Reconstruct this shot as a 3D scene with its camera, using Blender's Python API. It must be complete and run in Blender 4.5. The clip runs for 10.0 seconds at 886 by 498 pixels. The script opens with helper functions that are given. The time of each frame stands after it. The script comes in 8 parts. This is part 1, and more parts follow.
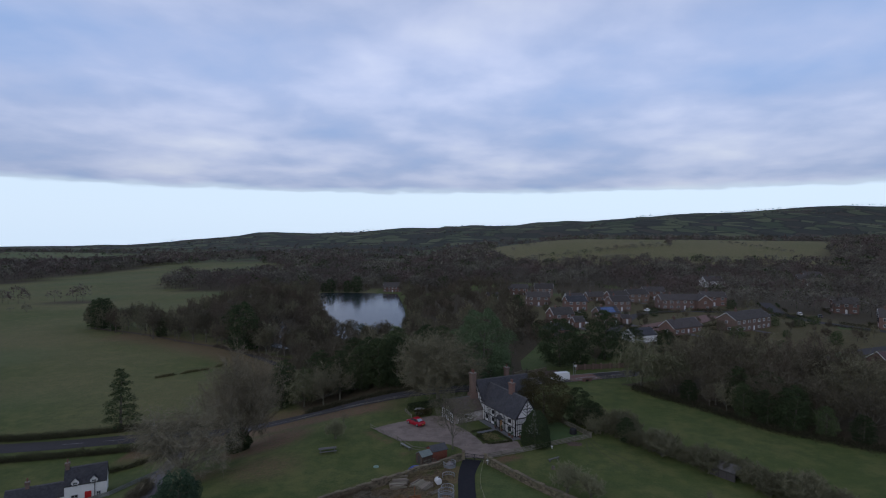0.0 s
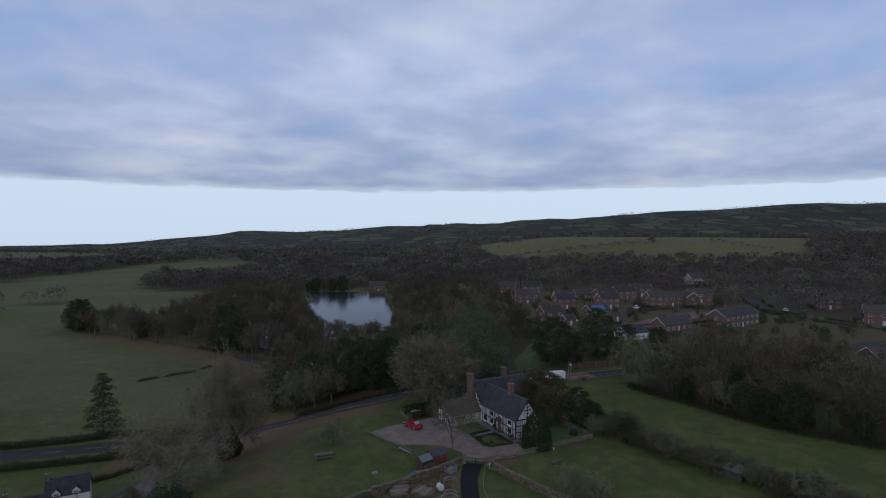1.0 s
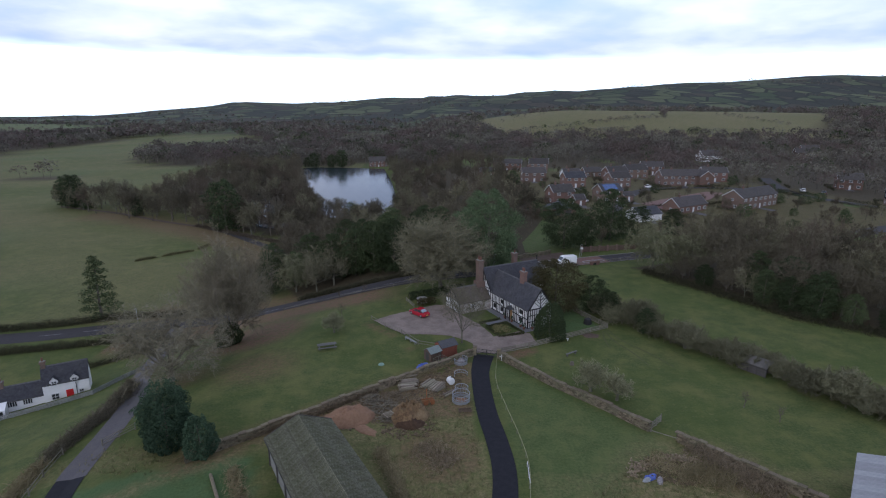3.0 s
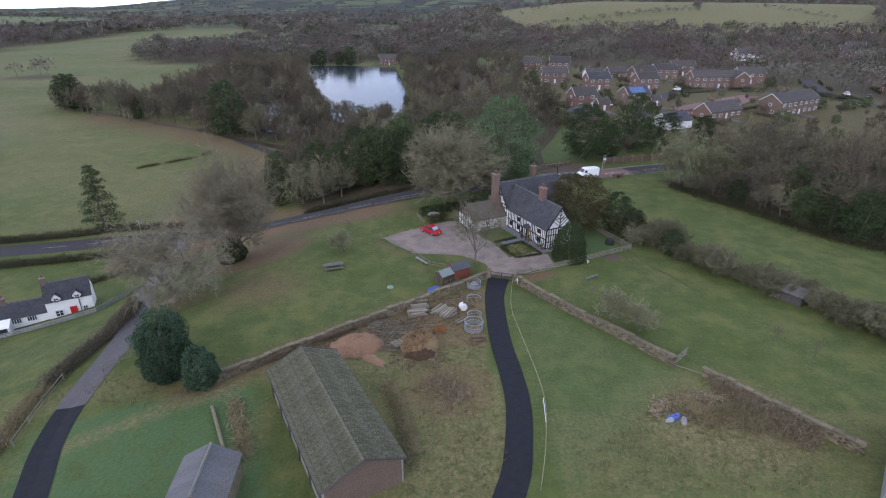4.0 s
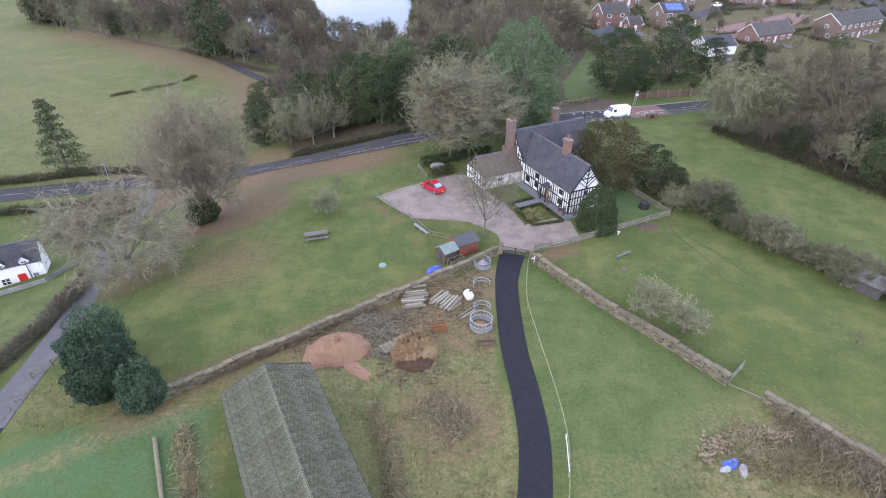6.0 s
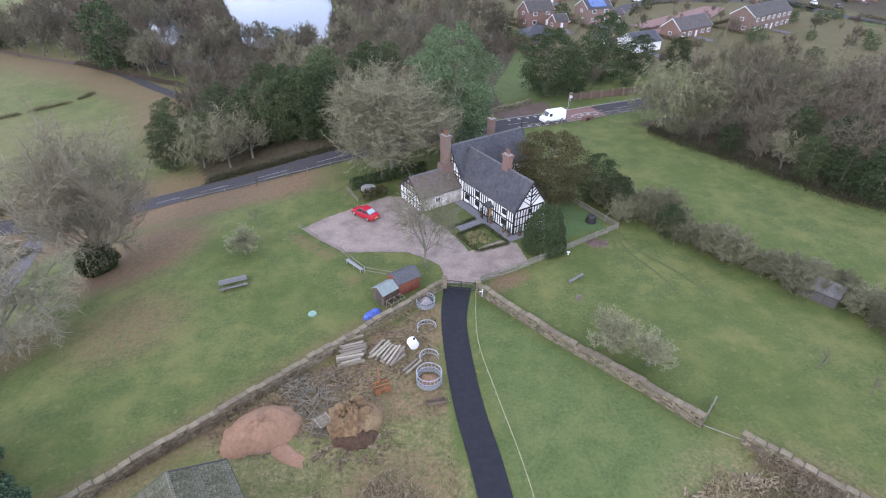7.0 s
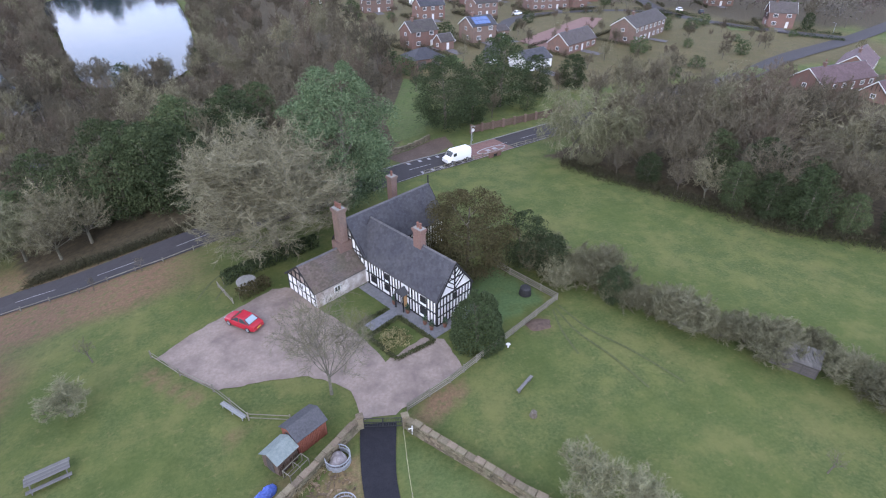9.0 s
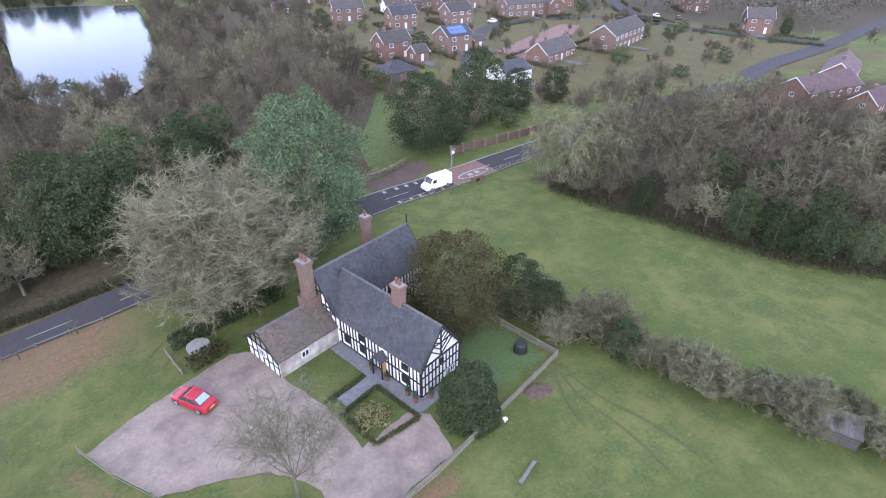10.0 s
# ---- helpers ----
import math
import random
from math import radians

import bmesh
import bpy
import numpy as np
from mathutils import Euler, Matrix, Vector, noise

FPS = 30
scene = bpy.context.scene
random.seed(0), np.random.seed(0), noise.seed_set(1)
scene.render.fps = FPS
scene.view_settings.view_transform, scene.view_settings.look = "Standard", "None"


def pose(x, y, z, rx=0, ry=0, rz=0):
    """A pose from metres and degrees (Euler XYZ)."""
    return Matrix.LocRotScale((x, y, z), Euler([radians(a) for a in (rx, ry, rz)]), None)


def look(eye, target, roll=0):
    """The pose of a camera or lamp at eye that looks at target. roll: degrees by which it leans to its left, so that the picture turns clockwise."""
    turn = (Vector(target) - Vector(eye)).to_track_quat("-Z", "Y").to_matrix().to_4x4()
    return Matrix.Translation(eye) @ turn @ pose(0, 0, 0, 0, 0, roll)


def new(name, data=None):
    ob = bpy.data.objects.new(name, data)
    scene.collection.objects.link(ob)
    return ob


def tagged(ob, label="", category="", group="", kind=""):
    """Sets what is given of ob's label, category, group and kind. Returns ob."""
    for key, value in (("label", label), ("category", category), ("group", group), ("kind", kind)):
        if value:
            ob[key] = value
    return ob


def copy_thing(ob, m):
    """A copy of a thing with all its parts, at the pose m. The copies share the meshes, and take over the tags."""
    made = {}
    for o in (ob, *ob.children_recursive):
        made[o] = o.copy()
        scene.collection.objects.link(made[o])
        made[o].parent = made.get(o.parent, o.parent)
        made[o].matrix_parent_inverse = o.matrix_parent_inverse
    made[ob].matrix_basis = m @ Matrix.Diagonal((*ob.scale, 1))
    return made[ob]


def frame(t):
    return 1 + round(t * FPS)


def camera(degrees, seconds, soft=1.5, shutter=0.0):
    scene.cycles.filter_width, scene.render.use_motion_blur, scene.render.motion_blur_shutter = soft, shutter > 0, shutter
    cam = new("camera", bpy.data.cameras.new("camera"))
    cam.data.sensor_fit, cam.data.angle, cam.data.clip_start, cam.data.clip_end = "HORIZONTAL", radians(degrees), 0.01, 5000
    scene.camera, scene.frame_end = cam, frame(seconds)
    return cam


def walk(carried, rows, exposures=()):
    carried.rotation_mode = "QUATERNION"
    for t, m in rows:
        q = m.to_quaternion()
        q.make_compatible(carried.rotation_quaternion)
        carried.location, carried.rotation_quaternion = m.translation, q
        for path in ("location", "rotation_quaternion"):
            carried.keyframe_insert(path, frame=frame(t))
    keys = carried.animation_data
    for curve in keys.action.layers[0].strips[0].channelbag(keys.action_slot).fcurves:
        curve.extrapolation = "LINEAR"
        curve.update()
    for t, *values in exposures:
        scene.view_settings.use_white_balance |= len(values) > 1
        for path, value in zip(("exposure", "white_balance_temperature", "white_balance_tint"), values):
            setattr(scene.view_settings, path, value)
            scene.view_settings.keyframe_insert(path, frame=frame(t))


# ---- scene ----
cam = camera(79.3, 10.0, soft=1.1)
PATH = [
    (0, (-0.655, 0.266, 37.196), (-0.646, 2.265, 37.163), 0.2),
    (0.5, (-2.124, 1.494, 37.147), (-2.073, 3.493, 37.111), -0.0),
    (1, (-3.277, 3.083, 37.131), (-3.206, 5.082, 37.091), -0.0),
    (1.5, (-4.017, 5.124, 37.129), (-3.923, 7.121, 37.087), 0.0),
    (2, (-4.415, 7.529, 37.117), (-4.314, 9.526, 37.048), 0.2),
    (2.5, (-4.51, 10.197, 37.156), (-4.416, 12.173, 36.867), 0.1),
    (3, (-4.502, 13.072, 37.183), (-4.433, 15.007, 36.684), 0.3),
    (3.2, (-4.474, 14.341, 37.195), (-4.414, 16.249, 36.597), 0.2),
    (4.3, (-4.242, 21.864, 37.306), (-4.236, 23.671, 36.449), 0.4),
    (4.5, (-4.176, 23.297, 37.301), (-4.179, 25.105, 36.446), 0.4),
    (5, (-3.931, 26.944, 37.261), (-3.947, 28.679, 36.266), 0.5),
    (5.2, (-3.835, 28.422, 37.25), (-3.857, 30.158, 36.257), 0.5),
    (6.3, (-3.497, 36.923, 37.11), (-3.484, 38.579, 35.989), 0.8),
    (6.5, (-3.43, 38.517, 37.084), (-3.371, 40.176, 35.968), 0.7),
    (7, (-2.879, 42.62, 37.073), (-2.67, 44.274, 35.969), 0.5),
    (7.5, (-2.689, 46.736, 37.076), (-2.29, 48.362, 35.982), 0.4),
    (8, (-2.134, 51.066, 37.131), (-1.7, 52.688, 36.045), 0.5),
    (8.5, (-1.292, 55.179, 37.153), (-0.85, 56.802, 36.07), 0.5),
    (9, (-0.124, 59.477, 37.237), (0.435, 61.069, 36.164), 0.2),
    (9.5, (1.055, 63.692, 37.346), (1.672, 65.265, 36.277), 0.3),
    (10, (2.598, 68.144, 37.425), (3.234, 69.714, 36.362), 0.1),
]
EXPO = [(0, -0.94, 6300, 10), (1.0, -1.14, 6300, 10), (2.0, -1.12, 6300, 10), (2.5, -0.74, 6350, 10), (3.2, 0.09, 6450, 11), (4.3, 0.83, 6550, 12), (5.2, 1.28, 6550, 12), (6.3, 1.57, 6550, 13), (8, 1.40, 6450, 13), (9, 1.40, 6400, 14), (9.5, 1.53, 6350, 15), (10, 1.70, 6350, 15)]
walk(cam, [(t, look(eye, target, roll)) for t, eye, target, roll in PATH], EXPO)

# ---- world and light: an overcast winter afternoon ----
SUN_AZ, SUN_EL = 215.0, 32.0


def make_world():
    w = bpy.data.worlds.new("overcast_sky")
    scene.world = w
    w.use_nodes = True
    nt = w.node_tree
    nt.nodes.clear()
    N, K = nt.nodes.new, nt.links.new
    out, bg = N("ShaderNodeOutputWorld"), N("ShaderNodeBackground")
    sky = N("ShaderNodeTexSky")
    sky.sky_type, sky.sun_disc = "NISHITA", False
    sky.sun_elevation, sky.sun_rotation = radians(SUN_EL), radians(SUN_AZ)
    sky.air_density, sky.dust_density, sky.ozone_density = 1.2, 2.0, 1.5
    tc = N("ShaderNodeTexCoord")
    sep = N("ShaderNodeSeparateXYZ")
    K(tc.outputs["Generated"], sep.inputs[0])

    def math_(op, a, b=None, c=None):
        n = N("ShaderNodeMath")
        n.operation = op
        for k, v in enumerate((a, b, c)):
            if v is None:
                continue
            if isinstance(v, (int, float)):
                n.inputs[k].default_value = v
            else:
                K(v, n.inputs[k])
        return n.outputs[0]

    z = math_("MAXIMUM", sep.outputs[2], 0.0)
    dz = math_("ADD", z, 0.16)
    comb = N("ShaderNodeCombineXYZ")
    K(math_("DIVIDE", sep.outputs[0], dz), comb.inputs[0])
    K(math_("DIVIDE", sep.outputs[1], dz), comb.inputs[1])
    # broken cloud sheet, wide masses and small billows
    n1, n2 = N("ShaderNodeTexNoise"), N("ShaderNodeTexNoise")
    for n, sc, det, rough in ((n1, 0.85, 3, 0.5), (n2, 2.6, 5, 0.5)):
        n.inputs["Scale"].default_value, n.inputs["Detail"].default_value, n.inputs["Roughness"].default_value = sc, det, rough
        n.inputs["Distortion"].default_value = 0.12
        K(comb.outputs[0], n.inputs["Vector"])
    clouds = math_("ADD", math_("MULTIPLY", n1.outputs["Fac"], 0.68), math_("MULTIPLY", n2.outputs["Fac"], 0.32))
    ramp = N("ShaderNodeValToRGB")
    K(clouds, ramp.inputs[0])
    cr = ramp.color_ramp
    cr.elements[0].position, cr.elements[0].color = 0.33, (0.42, 0.60, 1.00, 1)
    cr.elements[1].position, cr.elements[1].color = 0.66, (1.04, 1.10, 1.30, 1)
    e = cr.elements.new(0.46)
    e.color = (0.60, 0.72, 1.06, 1)
    e = cr.elements.new(0.54)
    e.color = (0.78, 0.87, 1.18, 1)
    # clear bright gap under the sheet, along the horizon
    gap = N("ShaderNodeMapRange")
    gap.interpolation_type = "SMOOTHSTEP"
    wob = N("ShaderNodeTexNoise")
    wob.inputs["Scale"].default_value = 3.0
    K(comb.outputs[0], wob.inputs["Vector"])
    K(math_("ADD", z, math_("MULTIPLY", math_("SUBTRACT", wob.outputs["Fac"], 0.5), 0.016)), gap.inputs[0])
    gap.inputs[1].default_value, gap.inputs[2].default_value = 0.084, 0.100
    gap.inputs[3].default_value, gap.inputs[4].default_value = 1.0, 0.0
    mix = N("ShaderNodeMix")
    mix.data_type = "RGBA"
    K(gap.outputs[0], mix.inputs[0])
    K(ramp.outputs[0], mix.inputs[6])
    mix.inputs[7].default_value = (0.95, 1.14, 1.36, 1)
    # the clouds carry the light; the clear sky's colour shows faintly through
    skym = N("ShaderNodeMix")
    skym.data_type = "RGBA"
    skym.inputs[0].default_value = 0.12
    K(mix.outputs[2], skym.inputs[6])
    sc = N("ShaderNodeVectorMath")
    sc.operation = "SCALE"
    K(sky.outputs[0], sc.inputs[0])
    sc.inputs[3].default_value = 0.12
    K(sc.outputs[0], skym.inputs[7])
    # added dimming towards the unseen zenith, so the ground gets less light
    thick = N("ShaderNodeMapRange")
    K(z, thick.inputs[0])
    thick.inputs[1].default_value, thick.inputs[2].default_value = 0.32, 0.85
    thick.inputs[3].default_value, thick.inputs[4].default_value = 1.0, 0.46
    dim = N("ShaderNodeVectorMath")
    dim.operation = "SCALE"
    K(skym.outputs[2], dim.inputs[0])
    low = N("ShaderNodeMapRange")
    K(z, low.inputs[0])
    low.inputs[1].default_value, low.inputs[2].default_value = 0.10, 0.26
    low.inputs[3].default_value, low.inputs[4].default_value = 0.80, 1.0
    K(math_("MULTIPLY", thick.outputs[0], math_("MAXIMUM", low.outputs[0], gap.outputs[0])), dim.inputs[3])
    K(dim.outputs[0], bg.inputs[0])
    bg.inputs[1].default_value = 1.5
    K(bg.outputs[0], out.inputs[0])


make_world()
sun = new("sun", bpy.data.lights.new("sun", "SUN"))
sun.data.energy, sun.data.angle, sun.data.color = 0.5, radians(25), (1.0, 0.95, 0.88)
_a, _e = radians(SUN_AZ), radians(SUN_EL)
sun.matrix_world = look((math.sin(_a) * 300 * math.cos(_e), math.cos(_a) * 300 * math.cos(_e), 300 * math.sin(_e)), (0, 0, 0))


# ---- materials ----
def mat(name, c1, c2, scale=4.0, rough=0.9, bump=0.3, big=0.25, c3=None, metal=0.0, rand=0.0, stretch=(1, 1, 1), world=False, spec=0.3, detail=6.0, island=0.0):
    """Two-scale procedural surface: c1/c2 by fine grain, c3 by large stains, rand varies the value object by object."""
    m = bpy.data.materials.new(name)
    m.use_nodes = True
    nt = m.node_tree
    N, K = nt.nodes.new, nt.links.new
    b = nt.nodes["Principled BSDF"]
    b.inputs["Roughness"].default_value, b.inputs["Metallic"].default_value = rough, metal
    b.inputs["Specular IOR Level"].default_value = spec
    mp = N("ShaderNodeMapping")
    mp.inputs["Scale"].default_value = stretch
    if world:
        K(N("ShaderNodeNewGeometry").outputs["Position"], mp.inputs[0])
    else:
        K(N("ShaderNodeTexCoord").outputs["Object"], mp.inputs[0])
    f, g = N("ShaderNodeTexNoise"), N("ShaderNodeTexNoise")
    f.inputs["Scale"].default_value, f.inputs["Detail"].default_value = scale, detail
    g.inputs["Scale"].default_value, g.inputs["Detail"].default_value = scale * 0.12, 4
    for n in (f, g):
        n.inputs["Roughness"].default_value = 0.65
        K(mp.outputs[0], n.inputs["Vector"])
    r1 = N("ShaderNodeMapRange")
    K(f.outputs["Fac"], r1.inputs[0])
    r1.inputs[1].default_value, r1.inputs[2].default_value = 0.32, 0.68
    mx = N("ShaderNodeMix")
    mx.data_type = "RGBA"
    K(r1.outputs[0], mx.inputs[0])
    mx.inputs[6].default_value, mx.inputs[7].default_value = (*c1, 1), (*c2, 1)
    r2 = N("ShaderNodeMapRange")
    K(g.outputs["Fac"], r2.inputs[0])
    r2.inputs[1].default_value, r2.inputs[2].default_value = 0.42, 0.66
    r2.inputs[4].default_value = big * 2 if c3 else big
    mz = N("ShaderNodeMix")
    mz.data_type = "RGBA"
    K(r2.outputs[0], mz.inputs[0])
    K(mx.outputs[2], mz.inputs[6])
    mz.inputs[7].default_value = (*(c3 or [0.5 * v for v in c1]), 1)
    col = mz.outputs[2]
    if rand:
        hs, oi, mr = N("ShaderNodeHueSaturation"), N("ShaderNodeObjectInfo"), N("ShaderNodeMapRange")
        K(oi.outputs["Random"], mr.inputs[0])
        mr.inputs[3].default_value, mr.inputs[4].default_value = 1 - rand, 1 + rand
        K(mr.outputs[0], hs.inputs["Value"])
        mh = N("ShaderNodeMapRange")
        wn = N("ShaderNodeMath")
        wn.operation = "FRACT"
        sc = N("ShaderNodeMath")
        sc.operation = "MULTIPLY"
        sc.inputs[1].default_value = 7.31
        K(oi.outputs["Random"], sc.inputs[0])
        K(sc.outputs[0], wn.inputs[0])
        K(wn.outputs[0], mh.inputs[0])
        mh.inputs[3].default_value, mh.inputs[4].default_value = 0.5 - rand * 0.06, 0.5 + rand * 0.06
        K(mh.outputs[0], hs.inputs["Hue"])
        K(col, hs.inputs["Color"])
        col = hs.outputs[0]
    if island:
        hs, mr = N("ShaderNodeHueSaturation"), N("ShaderNodeMapRange")
        K(N("ShaderNodeNewGeometry").outputs["Random Per Island"], mr.inputs[0])
        mr.inputs[3].default_value, mr.inputs[4].default_value = 1 - island, 1 + island
        K(mr.outputs[0], hs.inputs["Value"])
        K(col, hs.inputs["Color"])
        col = hs.outputs[0]
    K(col, b.inputs["Base Color"])
    if bump:
        bp = N("ShaderNodeBump")
        bp.inputs["Strength"].default_value, bp.inputs["Distance"].default_value = bump, 0.6 / scale
        K(f.outputs["Fac"], bp.inputs["Height"])
        K(bp.outputs[0], b.inputs["Normal"])
    return m


def leafy(name, c1, c2, rand=0.25):
    """Leaves or twigs: colour by clump (random per island), a little by tree."""
    m = bpy.data.materials.new(name)
    m.use_nodes = True
    nt = m.node_tree
    N, K = nt.nodes.new, nt.links.new
    b = nt.nodes["Principled BSDF"]
    b.inputs["Roughness"].default_value = 0.85
    b.inputs["Specular IOR Level"].default_value = 0.1
    geo, oi, mx, hs, mr = N("ShaderNodeNewGeometry"), N("ShaderNodeObjectInfo"), N("ShaderNodeMix"), N("ShaderNodeHueSaturation"), N("ShaderNodeMapRange")
    mx.data_type = "RGBA"
    K(geo.outputs["Random Per Island"], mx.inputs[0])
    mx.inputs[6].default_value, mx.inputs[7].default_value = (*c1, 1), (*c2, 1)
    K(oi.outputs["Random"], mr.inputs[0])
    mr.inputs[3].default_value, mr.inputs[4].default_value = 1 - rand, 1 + rand
    K(mr.outputs[0], hs.inputs["Value"])
    K(mx.outputs[2], hs.inputs["Color"])
    K(hs.outputs[0], b.inputs["Base Color"])
    return m


M = {}
M["bark"] = mat("bark", (0.085, 0.070, 0.055), (0.16, 0.14, 0.11), 3, 0.95, 0.5, rand=0.2)
M["bark_pale"] = mat("bark_pale", (0.105, 0.10, 0.072), (0.165, 0.155, 0.115), 3, 0.95, 0.5, rand=0.15)
M["twig"] = leafy("twig", (0.064, 0.056, 0.038), (0.148, 0.130, 0.090))
M["twig_tan"] = leafy("twig_tan", (0.140, 0.120, 0.080), (0.262, 0.226, 0.156), 0.1)
M["twig_grey"] = leafy("twig_grey", (0.138, 0.122, 0.080), (0.268, 0.240, 0.162), 0.1)
M["twig_hedge"] = leafy("twig_hedge", (0.098, 0.096, 0.056), (0.196, 0.188, 0.118), 0.25)
M["lichen"] = leafy("lichen", (0.135, 0.135, 0.078), (0.28, 0.275, 0.165), 0.1)
M["bark_tan"] = mat("bark_tan", (0.15, 0.132, 0.10), (0.25, 0.22, 0.17), 3, 0.95, 0.5, rand=0.1)
M["twig_pale"] = leafy("twig_pale", (0.116, 0.106, 0.066), (0.216, 0.198, 0.128))
M["twig_red"] = leafy("twig_red", (0.074, 0.060, 0.043), (0.146, 0.118, 0.086))
M["ivy"] = leafy("ivy", (0.032, 0.050, 0.023), (0.092, 0.110, 0.050))
M["yew"] = leafy("yew", (0.021, 0.033, 0.015), (0.058, 0.075, 0.034))
M["olive"] = leafy("olive", (0.040, 0.038, 0.017), (0.105, 0.090, 0.042))
M["holly"] = leafy("holly", (0.020, 0.042, 0.023), (0.078, 0.118, 0.070))
M["pine"] = leafy("pine", (0.052, 0.084, 0.040), (0.136, 0.176, 0.094))
M["willow"] = leafy("willow", (0.088, 0.092, 0.048), (0.190, 0.182, 0.112))
M["bramble"] = leafy("bramble", (0.125, 0.098, 0.066), (0.25, 0.20, 0.135))
M["straw"] = leafy("straw", (0.15, 0.125, 0.070), (0.27, 0.225, 0.13))
M["tarmac"] = mat("tarmac", (0.033, 0.029, 0.030), (0.050, 0.045, 0.045), 9, 0.85, 0.15, world=True)
M["new_tarmac"] = mat("new_tarmac", (0.011, 0.011, 0.014), (0.021, 0.021, 0.026), 12, 0.85, 0.15, world=True, c3=(0.026, 0.025, 0.029), spec=0.2)
M["old_tarmac"] = mat("old_tarmac", (0.082, 0.076, 0.079), (0.118, 0.108, 0.112), 9, 0.9, 0.15, world=True, c3=(0.135, 0.118, 0.11))
M["red_tarmac"] = mat("red_tarmac", (0.15, 0.085, 0.072), (0.21, 0.125, 0.105), 8, 0.9, 0.15, world=True)
M["gravel"] = mat("gravel", (0.206, 0.163, 0.136), (0.272, 0.220, 0.186), 3.2, 0.95, 0.35, world=True, c3=(0.160, 0.125, 0.108), big=0.5, detail=10)
M["paving"] = mat("paving", (0.13, 0.13, 0.135), (0.20, 0.20, 0.205), 3, 0.85, 0.2, world=True)
M["paint_white"] = mat("road_paint", (0.20, 0.19, 0.19), (0.38, 0.37, 0.37), 6, 0.8, 0.1, world=True)
M["stone"] = mat("wall_stone", (0.125, 0.098, 0.066), (0.215, 0.172, 0.118), 4, 0.95, 0.6, rand=0.2, c3=(0.13, 0.14, 0.085))
M["render_white"] = mat("lime_render", (0.69, 0.685, 0.67), (0.78, 0.775, 0.76), 2, 0.9, 0.1, c3=(0.56, 0.545, 0.51), big=0.2)
M["flaky"] = mat("flaking_render", (0.27, 0.23, 0.20), (0.62, 0.59, 0.56), 1.4, 0.95, 0.4, c3=(0.21, 0.16, 0.13), big=0.5)
M["oak_black"] = mat("black_oak", (0.012, 0.012, 0.013), (0.035, 0.033, 0.032), 5, 0.8, 0.3)
M["slate"] = mat("blue_slate", (0.034, 0.034, 0.040), (0.053, 0.053, 0.061), 3, 0.7, 0.3, c3=(0.074, 0.072, 0.072), big=0.25, rand=0.1, island=0.16)
M["clay_tile"] = mat("old_clay_tile", (0.085, 0.066, 0.055), (0.13, 0.10, 0.085), 2.5, 0.9, 0.4, c3=(0.075, 0.07, 0.045), big=0.4, rand=0.1, island=0.2)
M["ridge"] = mat("ridge_tile", (0.075, 0.075, 0.080), (0.135, 0.132, 0.130), 4, 0.8, 0.3)
M["brick_red"] = mat("red_brick", (0.135, 0.080, 0.062), (0.205, 0.125, 0.098), 5, 0.9, 0.3, c3=(0.115, 0.090, 0.075), rand=0.12)
M["brick_pink"] = mat("pink_brick", (0.140, 0.090, 0.072), (0.225, 0.155, 0.125), 7, 0.9, 0.5, c3=(0.12, 0.10, 0.082), rand=0.12)
M["roof_brown"] = mat("brown_roof_tile", (0.052, 0.045, 0.044), (0.086, 0.074, 0.071), 4, 0.85, 0.3, c3=(0.08, 0.075, 0.06), rand=0.2, island=0.15)
M["roof_plum"] = mat("plum_roof_tile", (0.095, 0.062, 0.063), (0.14, 0.095, 0.093), 4, 0.85, 0.3, rand=0.15, island=0.15)
M["upvc"] = mat("white_paint", (0.58, 0.58, 0.57), (0.66, 0.66, 0.65), 3, 0.6, 0.05)
M["wood"] = mat("weathered_wood", (0.15, 0.138, 0.108), (0.24, 0.22, 0.175), 6, 0.95, 0.4, rand=0.2, stretch=(1, 1, 0.3))
M["wood_dark"] = mat("dark_wood", (0.055, 0.05, 0.048), (0.11, 0.10, 0.09), 6, 0.9, 0.4, rand=0.2)
M["wood_grey"] = mat("grey_wood", (0.10, 0.095, 0.09), (0.19, 0.182, 0.17), 6, 0.9, 0.4, rand=0.2)
M["asbestos"] = mat("mossy_cement_sheet", (0.038, 0.040, 0.024), (0.235, 0.226, 0.168), 8.0, 0.95, 1.0, c3=(0.060, 0.068, 0.028), big=0.4, rand=0.10, detail=8)
M["ridge_lichen"] = mat("lichened_ridge", (0.28, 0.26, 0.18), (0.42, 0.39, 0.28), 4, 0.95, 0.4)
M["galv"] = mat("galvanised_steel", (0.26, 0.275, 0.29), (0.38, 0.395, 0.41), 5, 0.5, 0.1, metal=0.4)
M["iron"] = mat("dark_iron", (0.03, 0.03, 0.032), (0.06, 0.06, 0.06), 8, 0.6, 0.1, metal=0.4)
M["rust"] = mat("rusty_iron", (0.20, 0.075, 0.03), (0.32, 0.13, 0.055), 8, 0.9, 0.4)
M["sand"] = mat("orange_sand", (0.21, 0.118, 0.072), (0.30, 0.178, 0.112), 3.5, 0.97, 0.7, c3=(0.155, 0.095, 0.055))
M["manure"] = mat("manure", (0.085, 0.050, 0.027), (0.22, 0.140, 0.072), 3.5, 0.97, 1.0, c3=(0.28, 0.20, 0.11), big=0.35)
M["tarp"] = mat("blue_tarpaulin", (0.035, 0.075, 0.30), (0.11, 0.16, 0.46), 4, 0.45, 0.4)
